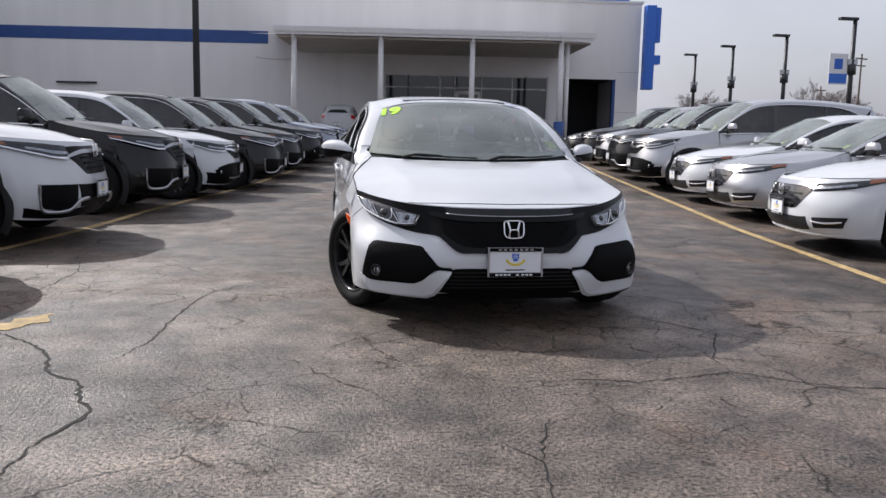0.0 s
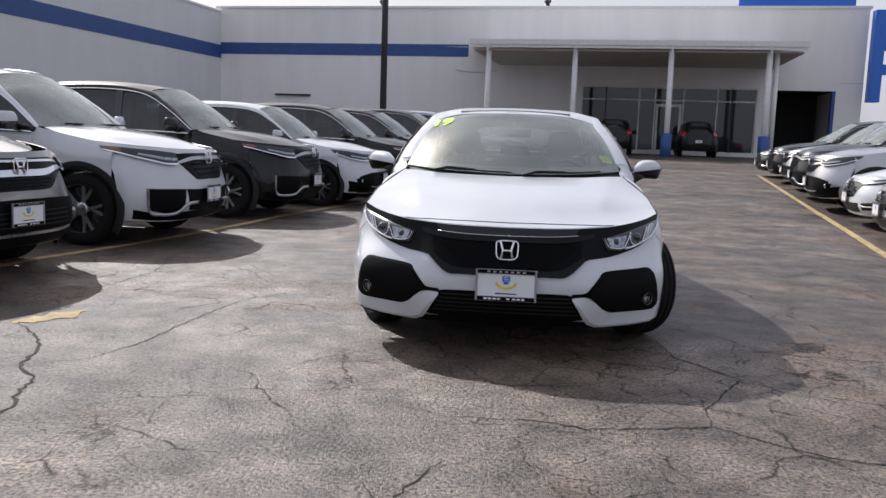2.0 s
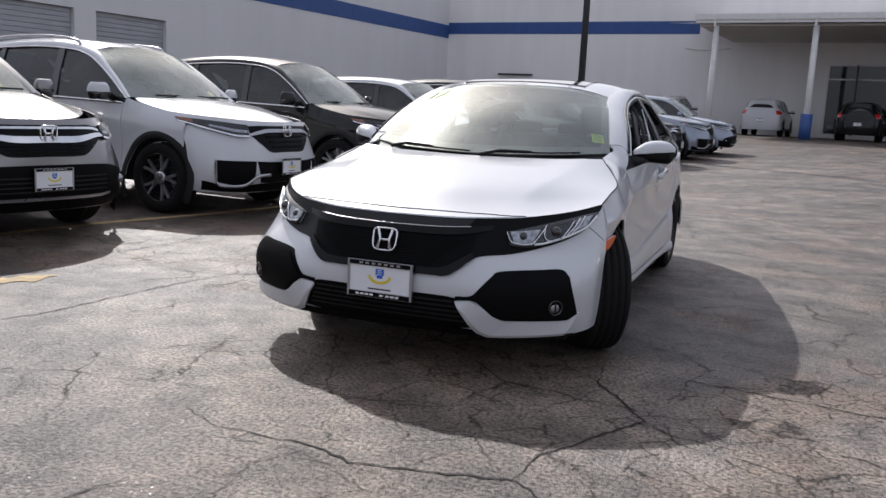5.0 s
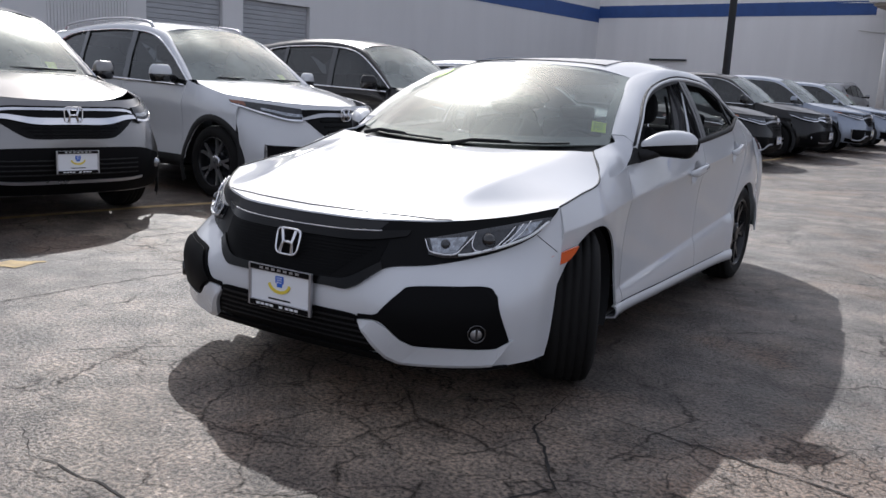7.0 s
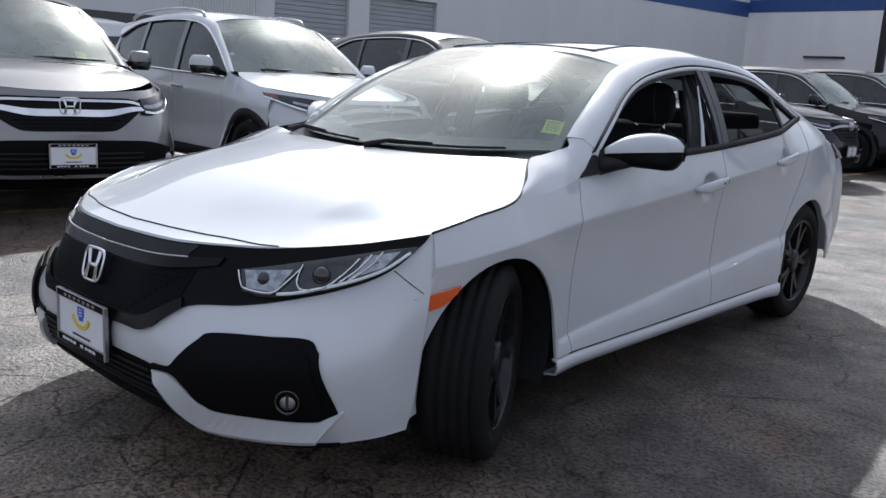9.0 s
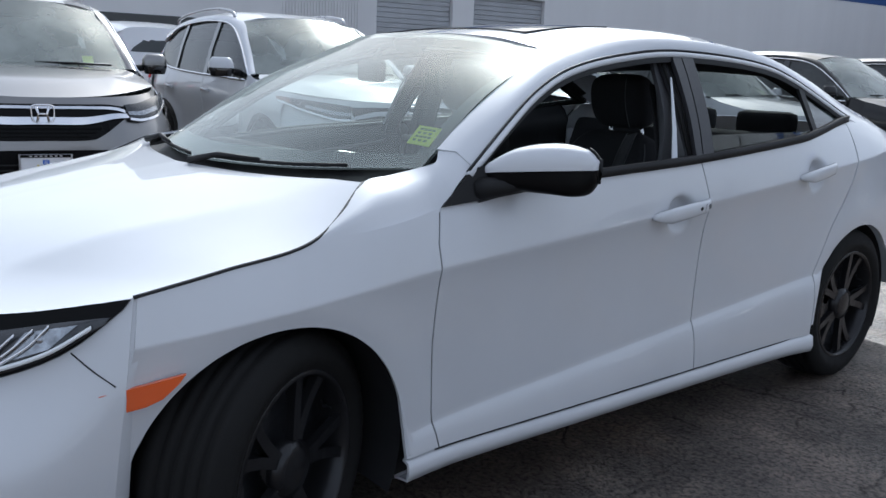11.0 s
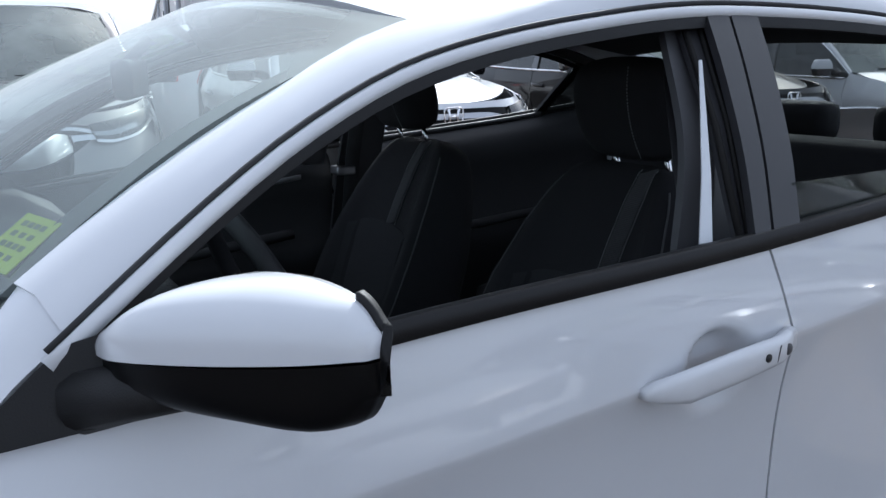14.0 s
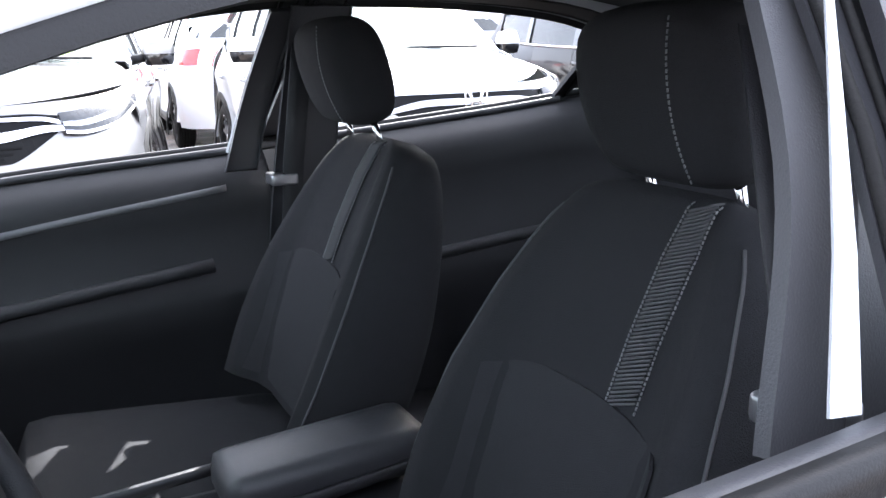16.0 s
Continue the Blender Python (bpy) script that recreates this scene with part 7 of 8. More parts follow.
                rings.append([S.on_nose(xl, zl, -0.012), S.on_nose(xl, zl, o * 0.86), S.on_nose(xm, zm, o), S.on_nose(xu, zu, 0.010), S.on_nose(xu, zu, -0.004)])
        add_grid(bm, rings, sx=sx)
        bmesh.ops.recalc_face_normals(bm, faces=bm.faces)
        part("bumper_blade", bm, W, car, "white bumper blade", smooth=False)
        # side marker
        g = [[Vector((0.850, -0.380, 0.590)), Vector((0.872, -0.310, 0.602)), Vector((0.893, -0.225, 0.617))], [Vector((0.858, -0.352, 0.570)), Vector((0.878, -0.295, 0.582)), Vector((0.890, -0.240, 0.598))], [Vector((0.864, -0.332, 0.553)), Vector((0.876, -0.300, 0.560)), Vector((0.882, -0.268, 0.572))]]
        panel("side_marker", [[p + Vector((0.006, -0.004, 0)) for p in r] for r in g], M_AMBER, car, "amber side marker", thick=0.012, sx=sx, flip=True)
        shut_line(car, [Vector((p.x * sx, p.y, p.z)) for p in samples([S.on_nose(0.806, 0.668, 0.0), S.on_nose(0.838, 0.636, 0.0), S.on_nose(0.864, 0.606, 0.0)], 9)], 0.0035)
    p = S.on_nose(0.0, 0.582, 0.024)
    emblem(car, 0.112, 0.098, Matrix.Translation(p) @ Matrix.Rotation(radians(-14), 4, "X"))
    number_plate(car, Matrix.Translation((0.004, -0.922, 0.415)), 0.302, 0.152)
    box("plate_bracket", -0.14, 0.14, -0.917, -0.86, 0.35, 0.47, M_PLASTIC, car)


def hero_mirror(car, sx):
    """Swept door mirror: white cap over a gloss black housing."""
    front = [(0.812, 0.600, 0), (0.868, 0.611, 0), (0.937, 0.664, 0), (0.994, 0.729, 0), (1.022, 0.784, 0)]
    back = [(0.824, 0.672, 0), (0.868, 0.722, 0), (0.937, 0.759, 0), (0.994, 0.785, 0), (1.020, 0.796, 0)]
    seam = [(0, 0, 0.964), (0, 0, 0.972), (0, 0, 0.979), (0, 0, 0.984), (0, 0, 0.986)]
    tops = [(0, 0, 1.000), (0, 0, 1.036), (0, 0, 1.046), (0, 0, 1.033), (0, 0, 1.008)]
    bots = [(0, 0, 0.930), (0, 0, 0.922), (0, 0, 0.918), (0, 0, 0.918), (0, 0, 0.955)]
    for nm, edge, mt, lab in (("mirror_cap", tops, M_WHITE_CAR, "white mirror cap"), ("mirror_housing", bots, M_GRILLE, "gloss black mirror housing")):
        g = []
        for i in range(25):
            u = i / 24
            f, b, z0, z1 = cr(front, u), cr(back, u), cr(seam, u).z, cr(edge, u).z
            if mt is M_GRILLE:
                z0 -= 0.003
                f = f.lerp(b, 0.05)
            row = []
            for k in range(13):
                a = math.pi / 2 * k / 12
                e0, e1 = (0.85, 0.72) if mt is M_WHITE_CAR else (0.5, 0.5)
                h = 1 - max(math.cos(a), 0.0) ** e0
                q = f.lerp(b, h)
                row.append(Vector((q.x * sx, q.y, z0 + (z1 - z0) * math.sin(a) ** e1)))
            row.append(Vector((b.x * sx, b.y + 0.012, z0 + (z1 - z0) * 0.96)))
            row.append(Vector((b.x * sx, b.y + 0.012, z0)))
            g.append(row)
        bm = bmesh.new()
        vs = add_grid(bm, g)
        for r in (vs[0], vs[-1]):
            bm.faces.new(r)
        bmesh.ops.recalc_face_normals(bm, faces=bm.faces)
        part(nm, bm, mt, car, lab)
    bm = bmesh.new()
    rim = []
    for i in range(21):
        u = 0.74 + 0.26 * i / 20
        b = cr(back, u)
        rim.append(Vector((b.x * sx, b.y + 0.010, cr(tops, u).z + 0.001)))
    rim.append(Vector((1.026 * sx, 0.800, 0.985)))
    rim.append(Vector((1.022 * sx, 0.802, 0.955)))
    bm_strip(bm, rim, 0.010, 0.008)
    part("mirror_rim", bm, M_PLASTIC, car)
    bm = bmesh.new()
    bm_tube(bm, [(0.805 * sx, 0.585, 0.920), (0.845 * sx, 0.625, 0.932), (0.885 * sx, 0.665, 0.945)], [0.034, 0.027, 0.024], 10)
    part("mirror_foot", bm, M_PLASTIC, car)


def hero_glass(car):
    S, W = HERO, M_WHITE_CAR
    greenhouse(S, car, W, M_GLASS, M_GLASS_SIDE, side_glass=False)
    full = lambda half: list(half) + [Vector((-p[0], p[1], p[2])) for p in reversed(half[:-1])]
    # cowl between bonnet and screen, black border of the screen
    a = full([Vector(p) - Vector((0, 0.02, 0.030)) for p in S.cowl])
    b = full([Vector(p) + Vector((0, 0.05, 0.012)) for p in S.screen_base])
    panel("cowl", loft([a, [(p + q) / 2 - Vector((0, 0, 0.024)) for p, q in zip(a, b)], b], 31, 5), M_PLASTIC, car, "black cowl below the windscreen", thick=0.0)
    mid = [Vector(p).lerp(Vector(q), 0.5) + Vector((0, -0.02, 0.025)) for p, q in zip(S.screen_base, S.screen_top)]
    grid_ws = loft([full([Vector(p) for p in S.screen_base]), full(mid), full([Vector(p) for p in S.screen_top])], 41, 31)
    dn = Vector((0, 0.006, -0.005))
    frit = bmesh.new()
    rows = len(grid_ws)
    for j0, j1, i0, i1 in ((0, 3, 0, 40), (29, 30, 0, 40)):
        add_grid(frit, [[p + dn for p in r[i0:i1 + 1]] for r in grid_ws[j0:j1 + 1]])
    for e in (1, -1):
        add_grid(frit, [[q + dn for q in (r[0], r[e], r[e].lerp(r[2 * e], 0.5))] for r in [g if e > 0 else g[-1:] + g[:-1] for g in grid_ws]])
    part("screen_border", frit, M_GLOSSBLACK, car, "black border of the windscreen")
    box("sensor_box", -0.07, 0.07, 0, 0.09, -0.05, 0.0, M_TRIMSOFT, car, bevel=0.015, m=Matrix.Translation((0, 0.93, 1.315)) @ Matrix.Rotation(radians(25), 4, "X"))
    # inner mirror
    bm = bmesh.new()
    bm_box(bm, -0.12, 0.12, -0.015, 0.02, -0.035, 0.035, 0.014)
    part("inner_mirror", bm, M_TRIMSOFT, car, m=Matrix.Translation((0, 0.80, 1.205)) @ Matrix.Rotation(radians(-18), 4, "Z"))
    tube("mirror_stem", [(0, 0.80, 1.235), (0, 0.84, 1.275)], 0.010, M_TRIMSOFT, car)
    # wipers, lying on the cowl
    for x0, x1 in ((0.10, 0.57), (-0.47, 0.0)):
        bm = bmesh.new()
        pts = []
        for i in range(9):
            x = x0 + (x1 - x0) * i / 8
            base = at_x(S.screen_base, abs(x))
            pts.append(Vector((x, base.y - 0.012, base.z + 0.008)))
        bm_strip(bm, pts, 0.008, 0.009)
        bm_tube(bm, [pts[0] + Vector((-0.03, -0.05, -0.015)), pts[1] + Vector((0, -0.010, 0.008)), pts[4] + Vector((0, -0.002, 0.006))], [0.011, 0.008, 0.005], 8)
        part("wiper", bm, M_PLASTIC, car)
    # sun-roof panel
    for nm, x1, y0, y1 in (("sunroof", 0.40, 1.12, 1.52),):
        g = []
        for j in range(6):
            y = y0 + (y1 - y0) * j / 5
            zc = at_y([(0, p[0], p[1]) for p in S.roof_mid], y).z
            ze = at_y(S.roof_edge, max(y, 1.05)).z
            g.append([Vector((x1 * (i / 6 - 1), y, zc - (zc - ze) * 0.20 * (abs(i / 6 - 1) / 0.9) ** 2 + 0.004)) for i in range(13)])
        panel(nm, g, M_GLOSSBLACK, car, "black sunroof panel", thick=0.008)
    for sx in (1, -1):
        V = lambda p, dx=0.0: Vector(((p.x + dx) * sx, p.y, p.z))
        # black window surround under the roof rail
        n = 50
        y0, y1 = 0.56, 2.70
        outer, inner = [], []
        for i in range(n):
            y = y0 + (y1 - y0) * i / (n - 1)
            t, b = at_y(S.win_top, y), at_y(S.belt, y)
            k = min(0.036 / max(t.z - b.z, 0.04), 1.0)
            outer.append(t + Vector((0.004, 0, 0.002)))
            inner.append(t.lerp(b, k) + Vector((0.000, 0, 0)))
        panel("window_surround", [outer, [p.lerp(q, 0.5) + Vector((0.006, 0, 0)) for p, q in zip(outer, inner)], inner], M_PLASTIC, car, "black window surround", thick=0.012, sx=sx, flip=False)
        bm = bmesh.new()
        bm_tube(bm, [V(p, 0.006) for p in outer], 0.004, 6)
        part("drip_line", bm, M_DARK, car)
        # thin painted door frame line just under the black drip line, seen on the open window's edge
        bm = bmesh.new()
        bm_tube(bm, [V(p + Vector((0.008, 0, -0.014))) for p in outer], 0.0105, 8)
        part("frame_line", bm, W, car)
        # belt moulding
        bm = bmesh.new()
        bm_strip(bm, [V(at_y(S.belt, 0.60 + 2.10 * i / 29) + Vector((0.000, 0, 0.012))) for i in range(30)], 0.016, 0.026)
        part("belt_moulding", bm, M_PLASTIC, car, "black belt moulding")
        # window sill inside the moulding
        bm = bmesh.new()
        bm_strip(bm, [V(at_y(S.belt, 0.56 + 1.74 * i / 29) + Vector((-0.022, 0, 0.010))) for i in range(30)], 0.020, 0.014)
        part("window_seal", bm, M_TRIMGREY, car)
        # pillars between the doors
        for nm, yb0, yb1, yt0, yt1 in (("pillar_cover", 1.462, 1.494, 1.555, 1.604), ("pillar_cover", 1.500, 1.556, 1.610, 1.672)):
            g = []
            for q in range(2):
                a, b = at_y(S.belt, (yb0, yb1)[q]) + Vector((0, 0, 0.014)), at_y(S.win_top, (yt0, yt1)[q])
                g.append([a + Vector((0.007, 0, 0)), a.lerp(b, 0.35) + Vector((0.020, 0, 0)), a.lerp(b, 0.7) + Vector((0.018, 0, 0)), b + Vector((0.007, 0, 0))])
            panel(nm, loft(g, 12, 3), M_PILLAR, car, "matt black door pillar", thick=0.014, sx=sx, flip=True)
        g = [[Vector(p) for p in ((0.796, 1.413, 0.968), (0.768, 1.441, 1.06), (0.735, 1.467, 1.15), (0.706, 1.489, 1.224))],
             [Vector(p) for p in ((0.8055, 1.429, 0.971), (0.775, 1.4525, 1.06), (0.740, 1.4735, 1.15), (0.709, 1.4925, 1.224))]]
        panel("frame_edge", g, M_EDGE, car, "pale painted frame edge", thick=0.006, sx=sx, flip=True)
        g = []
        for q in (0, 1):
            a, b = at_y(S.belt, (1.448, 1.48)[q]) + Vector((-0.016, 0, 0.012)), at_y(S.win_top, (1.512, 1.575)[q]) + Vector((-0.010, 0, -0.02))
            g.append([a, a.lerp(b, 0.5) + Vector((0.012, 0, 0)), b])
        panel("glass_channel", g, M_PILLAR, car, thick=0.008, sx=sx, flip=True)
        for q, rr in ((0.004, 0.0055), (0.021, 0.004)):
            bm = bmesh.new()
            bm_tube(bm, [V(g[0][k].lerp(g[1][k], q / 0.032) + Vector((0.004, 0, 0))) for k in range(3)], rr, 8)
            part("rubber_seal", bm, M_RUBBER, car)
        # quarter window with its divider, and the half-lowered rear pane
        g = []
        for j in range(2):
            row = []
            for i in range(10):
                y = 2.36 + (2.69 - 2.36) * i / 9
                t, b = at_y(S.win_top, y), at_y(S.belt, y - 0.05 * (1 - i / 9))
                row.append((b if j == 0 else t) + Vector((-0.010, 0, 0)))
            g.append(row)
        panel("quarter_window", g, M_GLASS_DARK, car, "dark quarter window", thick=0.004, sx=sx)
        a, b = at_y(S.belt, 2.275), at_y(S.win_top, 2.365)
        a2, b2 = at_y(S.belt, 2.315), at_y(S.win_top, 2.405)
        panel("window_divider", [[a + Vector((0.004, 0, 0)), b + Vector((0.004, 0, 0))], [a2 + Vector((0.004, 0, 0)), b2 + Vector((0.004, 0, 0))]], M_PLASTIC, car, thick=0.012, sx=sx, flip=True)
        g = [[at_y(S.belt, 1.57 + 0.71 * i / 11) + Vector((-0.014, 0, 0)) for i in range(12)], []]
        g[1] = [Vector((p.x - 0.010, p.y, max(1.046, p.z + 0.012))) for p in g[0]]
        if sx > 0:
            panel("rear_pane", g, M_GLASS_SIDE, car, "half-lowered rear window pane", thick=0.004, sx=sx)
        # mirror sail
        g = [[Vector((0.808, 0.468, 0.884)), Vector((0.806, 0.515, 0.928)), Vector((0.800, 0.572, 0.975))], [Vector((0.832, 0.60, 0.900)), Vector((0.826, 0.61, 0.932)), Vector((0.808, 0.60, 0.982))], [Vector((0.842, 0.72, 0.912)), Vector((0.840, 0.71, 0.930)), Vector((0.822, 0.64, 0.992))]]
        panel("mirror_sail", [[p + Vector((0.004, 0, 0)) for p in r] for r in g], M_PLASTIC, car, thick=0.014, sx=sx, flip=False)
        hero_mirror(car, sx)
        # handles in their cups
        for y0, y1, z0, z1 in HANDLES:
            def proud(t):
                return 0.010 + 0.020 * min(1.0, 5 * t, 5 * (1 - t) + 0.25)
            bm = bmesh.new()
            rings = []
            for k in range(15):
                t = k / 14
                y, z = y0 + (y1 - y0) * t, z0 + (z1 - z0) * t
                p = Vector((sx * (S.side(y, z) + proud(t) + door_top_shift(y, z)), y, z))
                hh = 0.007 + 0.016 * min(1.0, t * 4.5) ** 0.6 - 0.005 * max(0.0, t - 0.55) / 0.45
                rings.append([p + Vector((sx * o, 0, hh * q)) for o, q in ((0.005, 0.60), (0.001, 0.95), (-0.006, 1.0), (-0.016, 0.8), (-0.016, -0.8), (-0.006, -1.0), (0.001, -0.95), (0.005, -0.60), (0.005, 0.60))])
            vs = add_grid(bm, rings)
            for r in (vs[0], vs[-1]):
                bm.faces.new(r[:-1])
            bmesh.ops.remove_doubles(bm, verts=bm.verts, dist=0.0003)
            bmesh.ops.recalc_face_normals(bm, faces=bm.faces)
            h = part("door_handle", bm, W, car, "white door handle")
            if y0 < 2:
                for yy, rr, mt in ((1.435, 0.0062, M_DARK), (1.478, 0.0085, M_TRIMGREY)):
                    t = (yy - y0) / (y1 - y0)
                    z = z0 + (z1 - z0) * t
                    q = S.side(yy, z) + door_top_shift(yy, z) + proud(t) + 0.005
                    tube("key_hole", [(sx * (q - 0.004), yy, z), (sx * (q + 0.0012), yy, z)], rr, mt, h, n=12)
                yy = 1.455
                t = (yy - y0) / (y1 - y0)
                z = z0 + (z1 - z0) * t
                q = S.side(yy, z) + door_top_shift(yy, z) + proud(t)
                tube("cap_joint", [(sx * (q + 0.0045), yy, z - 0.012), (sx * (q + 0.0055), yy + 0.004, z + 0.012)], 0.0009, M_TRIMGREY, h, n=5)
    # year figures on the glass and the price sticker
    def glass_point(x, f, lift):
        """A point of the windscreen at half-width x and height share f, lifted off the glass."""
        j = min(max(f * 30, 0.0), 29.999)
        j0 = int(j)

        def row_at(jj):
            r = grid_ws[jj]
            k = min(max((1 - x / r[0].x) * 20, 0.0), 39.999)
            return r[int(k)].lerp(r[int(k) + 1], k - int(k)), r[int(k)] - r[int(k) + 1]
        a, da = row_at(j0)
        b, db = row_at(j0 + 1)
        side, up = da.normalized(), (b - a).normalized()
        return a.lerp(b, j - j0) + side.cross(up).normalized() * lift, side, up
    fc = bpy.data.curves.new("year_number", "FONT")
    fc.body, fc.size, fc.extrude, fc.offset = "19", 0.20, 0.0, 0.010
    fc.align_x, fc.align_y, fc.shear = "CENTER", "CENTER", 0.12
    tmp = bpy.data.objects.new("year_number_outline", fc)
    me = bpy.data.meshes.new_from_object(tmp)
    bpy.data.objects.remove(tmp)
    for v in me.vertices:
        x, y = v.co.x, v.co.y
        v.co = glass_point(-0.512 + x * 0.95, 0.845 + y * 0.85 / 0.68, 0.004)[0]
    me.name = "year_number"
    me.materials.append(M_LIME)
    tx = new("year_number", me)
    tx.parent = car
    tx["label"] = "lime green painted year number on the windscreen"
    p, side, up = glass_point(0.606, 0.215, -0.008)
    m = Matrix((side, up, side.cross(up))).transposed().to_4x4()
    m.translation = p
    st = box("price_sticker", -0.034, 0.034, -0.040, 0.040, -0.0008, 0.0008, M_STICKER, car, "lime green sticker inside the windscreen", m=m)
    for k in range(4):
        bm = bmesh.new()
        for q in range(3 + k % 2):
            x = -0.024 + 0.048 * q / (3 + k % 2)
            bm_box(bm, x, x + 0.009, -0.026 + 0.016 * k, -0.018 + 0.016 * k, -0.0014, 0.0014)
        part("sticker_bar", bm, M_INK, st, smooth=False)


def at_x(curve, x):
    pts = samples(curve, 41)
    return min(pts, key=lambda p: abs(p.x - x))


def door_top_shift(y, z):
    top = hero_top(y)
    f = (z - 0.262) / (top - 0.262)
    return (hero_top_x(y) - HERO.side(y, top)) * max(0.0, (f - 0.45) / 0.55) ** 2




# ---- the hatchback's cabin ----
def seat(car, cx, label, back_y=0.0):
    """Front seat: cushion, backrest with bolsters and a striped centre, head restraint on two chrome posts."""
    st = new("front_seat")
    st.parent = car
    st["label"] = label
    lean = Matrix.Translation((cx, 1.40 + back_y, 0.50)) @ Matrix.Rotation(radians(-20), 4, "X")
    # backrest, lofted over its height; local y is depth, z is up the back
    levels = [(0.00, 0.245, 0.08), (0.12, 0.270, 0.095), (0.25, 0.262, 0.10), (0.38, 0.228, 0.09), (0.47, 0.192, 0.075), (0.530, 0.150, 0.055), (0.550, 0.09, 0.03)]
    rows = []
    for z, w, d in levels:
        row = []
        for k in range(33):
            a = k * math.tau / 32
            c, s = math.cos(a), math.sin(a)
            x = math.copysign(abs(c) ** 0.55, c) * w
            y = math.copysign(abs(s) ** 0.7, s) * d * (1.0 if s > 0 else 0.75)
            if s < 0:
                bol = max(0.0, (abs(x) / w - 0.55) / 0.45)
                y -= 0.085 * math.sin(min(bol, 1.0) * math.pi * 0.75) * (1 - z / 0.62) * min(1.0, abs(s) * 1.6)
            row.append(Vector((x, y, z)))
        rows.append(row)
    smooth_rows = [[cr([r[i] for r in rows], j / 23) for i in range(33)] for j in range(24)]
    bm = bmesh.new()
    vs = add_grid(bm, smooth_rows)
    bm.faces.new(vs[-1][:-1])
    bmesh.ops.remove_doubles(bm, verts=bm.verts, dist=0.0005)
    bmesh.ops.recalc_face_normals(bm, faces=bm.faces)
    back = part("backrest", bm, M_CLOTH, st, "black cloth backrest", m=lean)

    def face(x, z):
        """Front surface of the backrest at x, z."""
        f = min(max(z, 0.0), 0.549)
        for (z0, w0, d0), (z1, w1, d1) in zip(levels, levels[1:]):
            if f <= z1:
                t = (f - z0) / (z1 - z0)
                w, d = w0 + (w1 - w0) * t, d0 + (d1 - d0) * t
                break
        c = min(abs(x) / w, 0.999)
        s = math.sqrt(max(0.0, 1 - (c ** (1 / 0.55)) ** 2))
        y = -(s ** 0.7) * d * 0.75
        bol = max(0.0, (c - 0.55) / 0.45)
        return y - 0.085 * math.sin(min(bol, 1.0) * math.pi * 0.75) * (1 - f / 0.62) * min(1.0, s * 1.6)
    # lower centre insert
    g = []
    for j in range(12):
        row = []
        for i in range(15):
            x = -0.165 + 0.33 * i / 14
            z = 0.02 + (0.285 - 0.035 * (abs(x) / 0.165) ** 3) * j / 11
            row.append(Vector((x, face(x, z) - 0.0055, z)))
        g.append(row)
    panel("centre_insert", g, M_CLOTH_LIGHT, back, "dark grey cloth insert", thick=0.004)
    # ribbed stripe with stitching on both sides
    off = 0.08 if cx > 0 else 0.045
    bm = bmesh.new()
    for k in range(48):
        z = 0.300 + 0.0048 * k
        x0 = -0.019 + off
        pts = [Vector((x0 + 0.038 * i / 4, face(x0 + 0.038 * i / 4, z + 0.016 * (i / 4)) - 0.004, z + 0.016 * (i / 4))) for i in range(5)]
        bm_tube(bm, pts, 0.0019, 4)
    part("ribbed_stripe", bm, M_SEATSTRIPE, back, "ribbed grey stripe")
    for x in (off - 0.023, off + 0.023):
        bm = bmesh.new()
        for k in range(42):
            z = 0.304 + 0.0056 * k
            bm_tube(bm, [(x, face(x, z) - 0.004, z), (x, face(x, z + 0.004) - 0.004, z + 0.004)], 0.0011, 4)
        part("stitching", bm, M_STITCH, back)
    for sx in (-1, 1):
        bm = bmesh.new()
        pts = []
        for k in range(24):
            z = 0.03 + 0.47 * k / 23
            w = at_level(levels, z)
            pts.append(Vector((sx * (w * 0.90), face(w * 0.90, z) - 0.003, z)))
        bm_tube(bm, pts, 0.0022, 5)
        part("piping", bm, M_SEATSTRIPE, back)
    # cushion
    bm = bmesh.new()
    bm_box(bm, -0.25, 0.25, -0.52, 0.02, -0.16, 0.0, 0.06)
    for v in bm.verts:
        if abs(v.co.x) > 0.17:
            v.co.z += 0.03
    part("cushion", bm, M_CLOTH, st, "black cloth seat cushion", m=Matrix.Translation((cx, 1.40 + back_y, 0.44)) @ Matrix.Rotation(radians(-6), 4, "X"))
    # head restraint
    hr = bmesh.new()
    rows = []
    for z, w, d in ((0.0, 0.085, 0.03), (0.015, 0.110, 0.048), (0.06, 0.128, 0.058), (0.12, 0.128, 0.060), (0.165, 0.115, 0.052), (0.185, 0.09, 0.034), (0.192, 0.05, 0.015)):
        rows.append([Vector((math.copysign(abs(math.cos(a)) ** 0.5, math.cos(a)) * w, math.copysign(abs(math.sin(a)) ** 0.7, math.sin(a)) * d - 0.02 * (z / 0.19), z)) for a in [k * math.tau / 28 for k in range(29)]])
    rows = [[cr([r[i] for r in rows], j / 17) for i in range(29)] for j in range(18)]
    vs = add_grid(hr, rows)
    hr.faces.new(vs[-1][:-1])
    hr.faces.new(list(reversed(vs[0][:-1])))
    bmesh.ops.remove_doubles(hr, verts=hr.verts, dist=0.0005)
    bmesh.ops.recalc_face_normals(hr, faces=hr.faces)
    head = part("head_restraint", hr, M_CLOTH, st, "black cloth head restraint", m=Matrix.Translation((cx + (0.028 if cx > 0 else -0.03), 1.576 + back_y * 0.9 - (0.0 if cx > 0 else 0.035), 1.042 if cx > 0 else 1.056)) @ Matrix.Rotation(radians(9), 4, "X"))
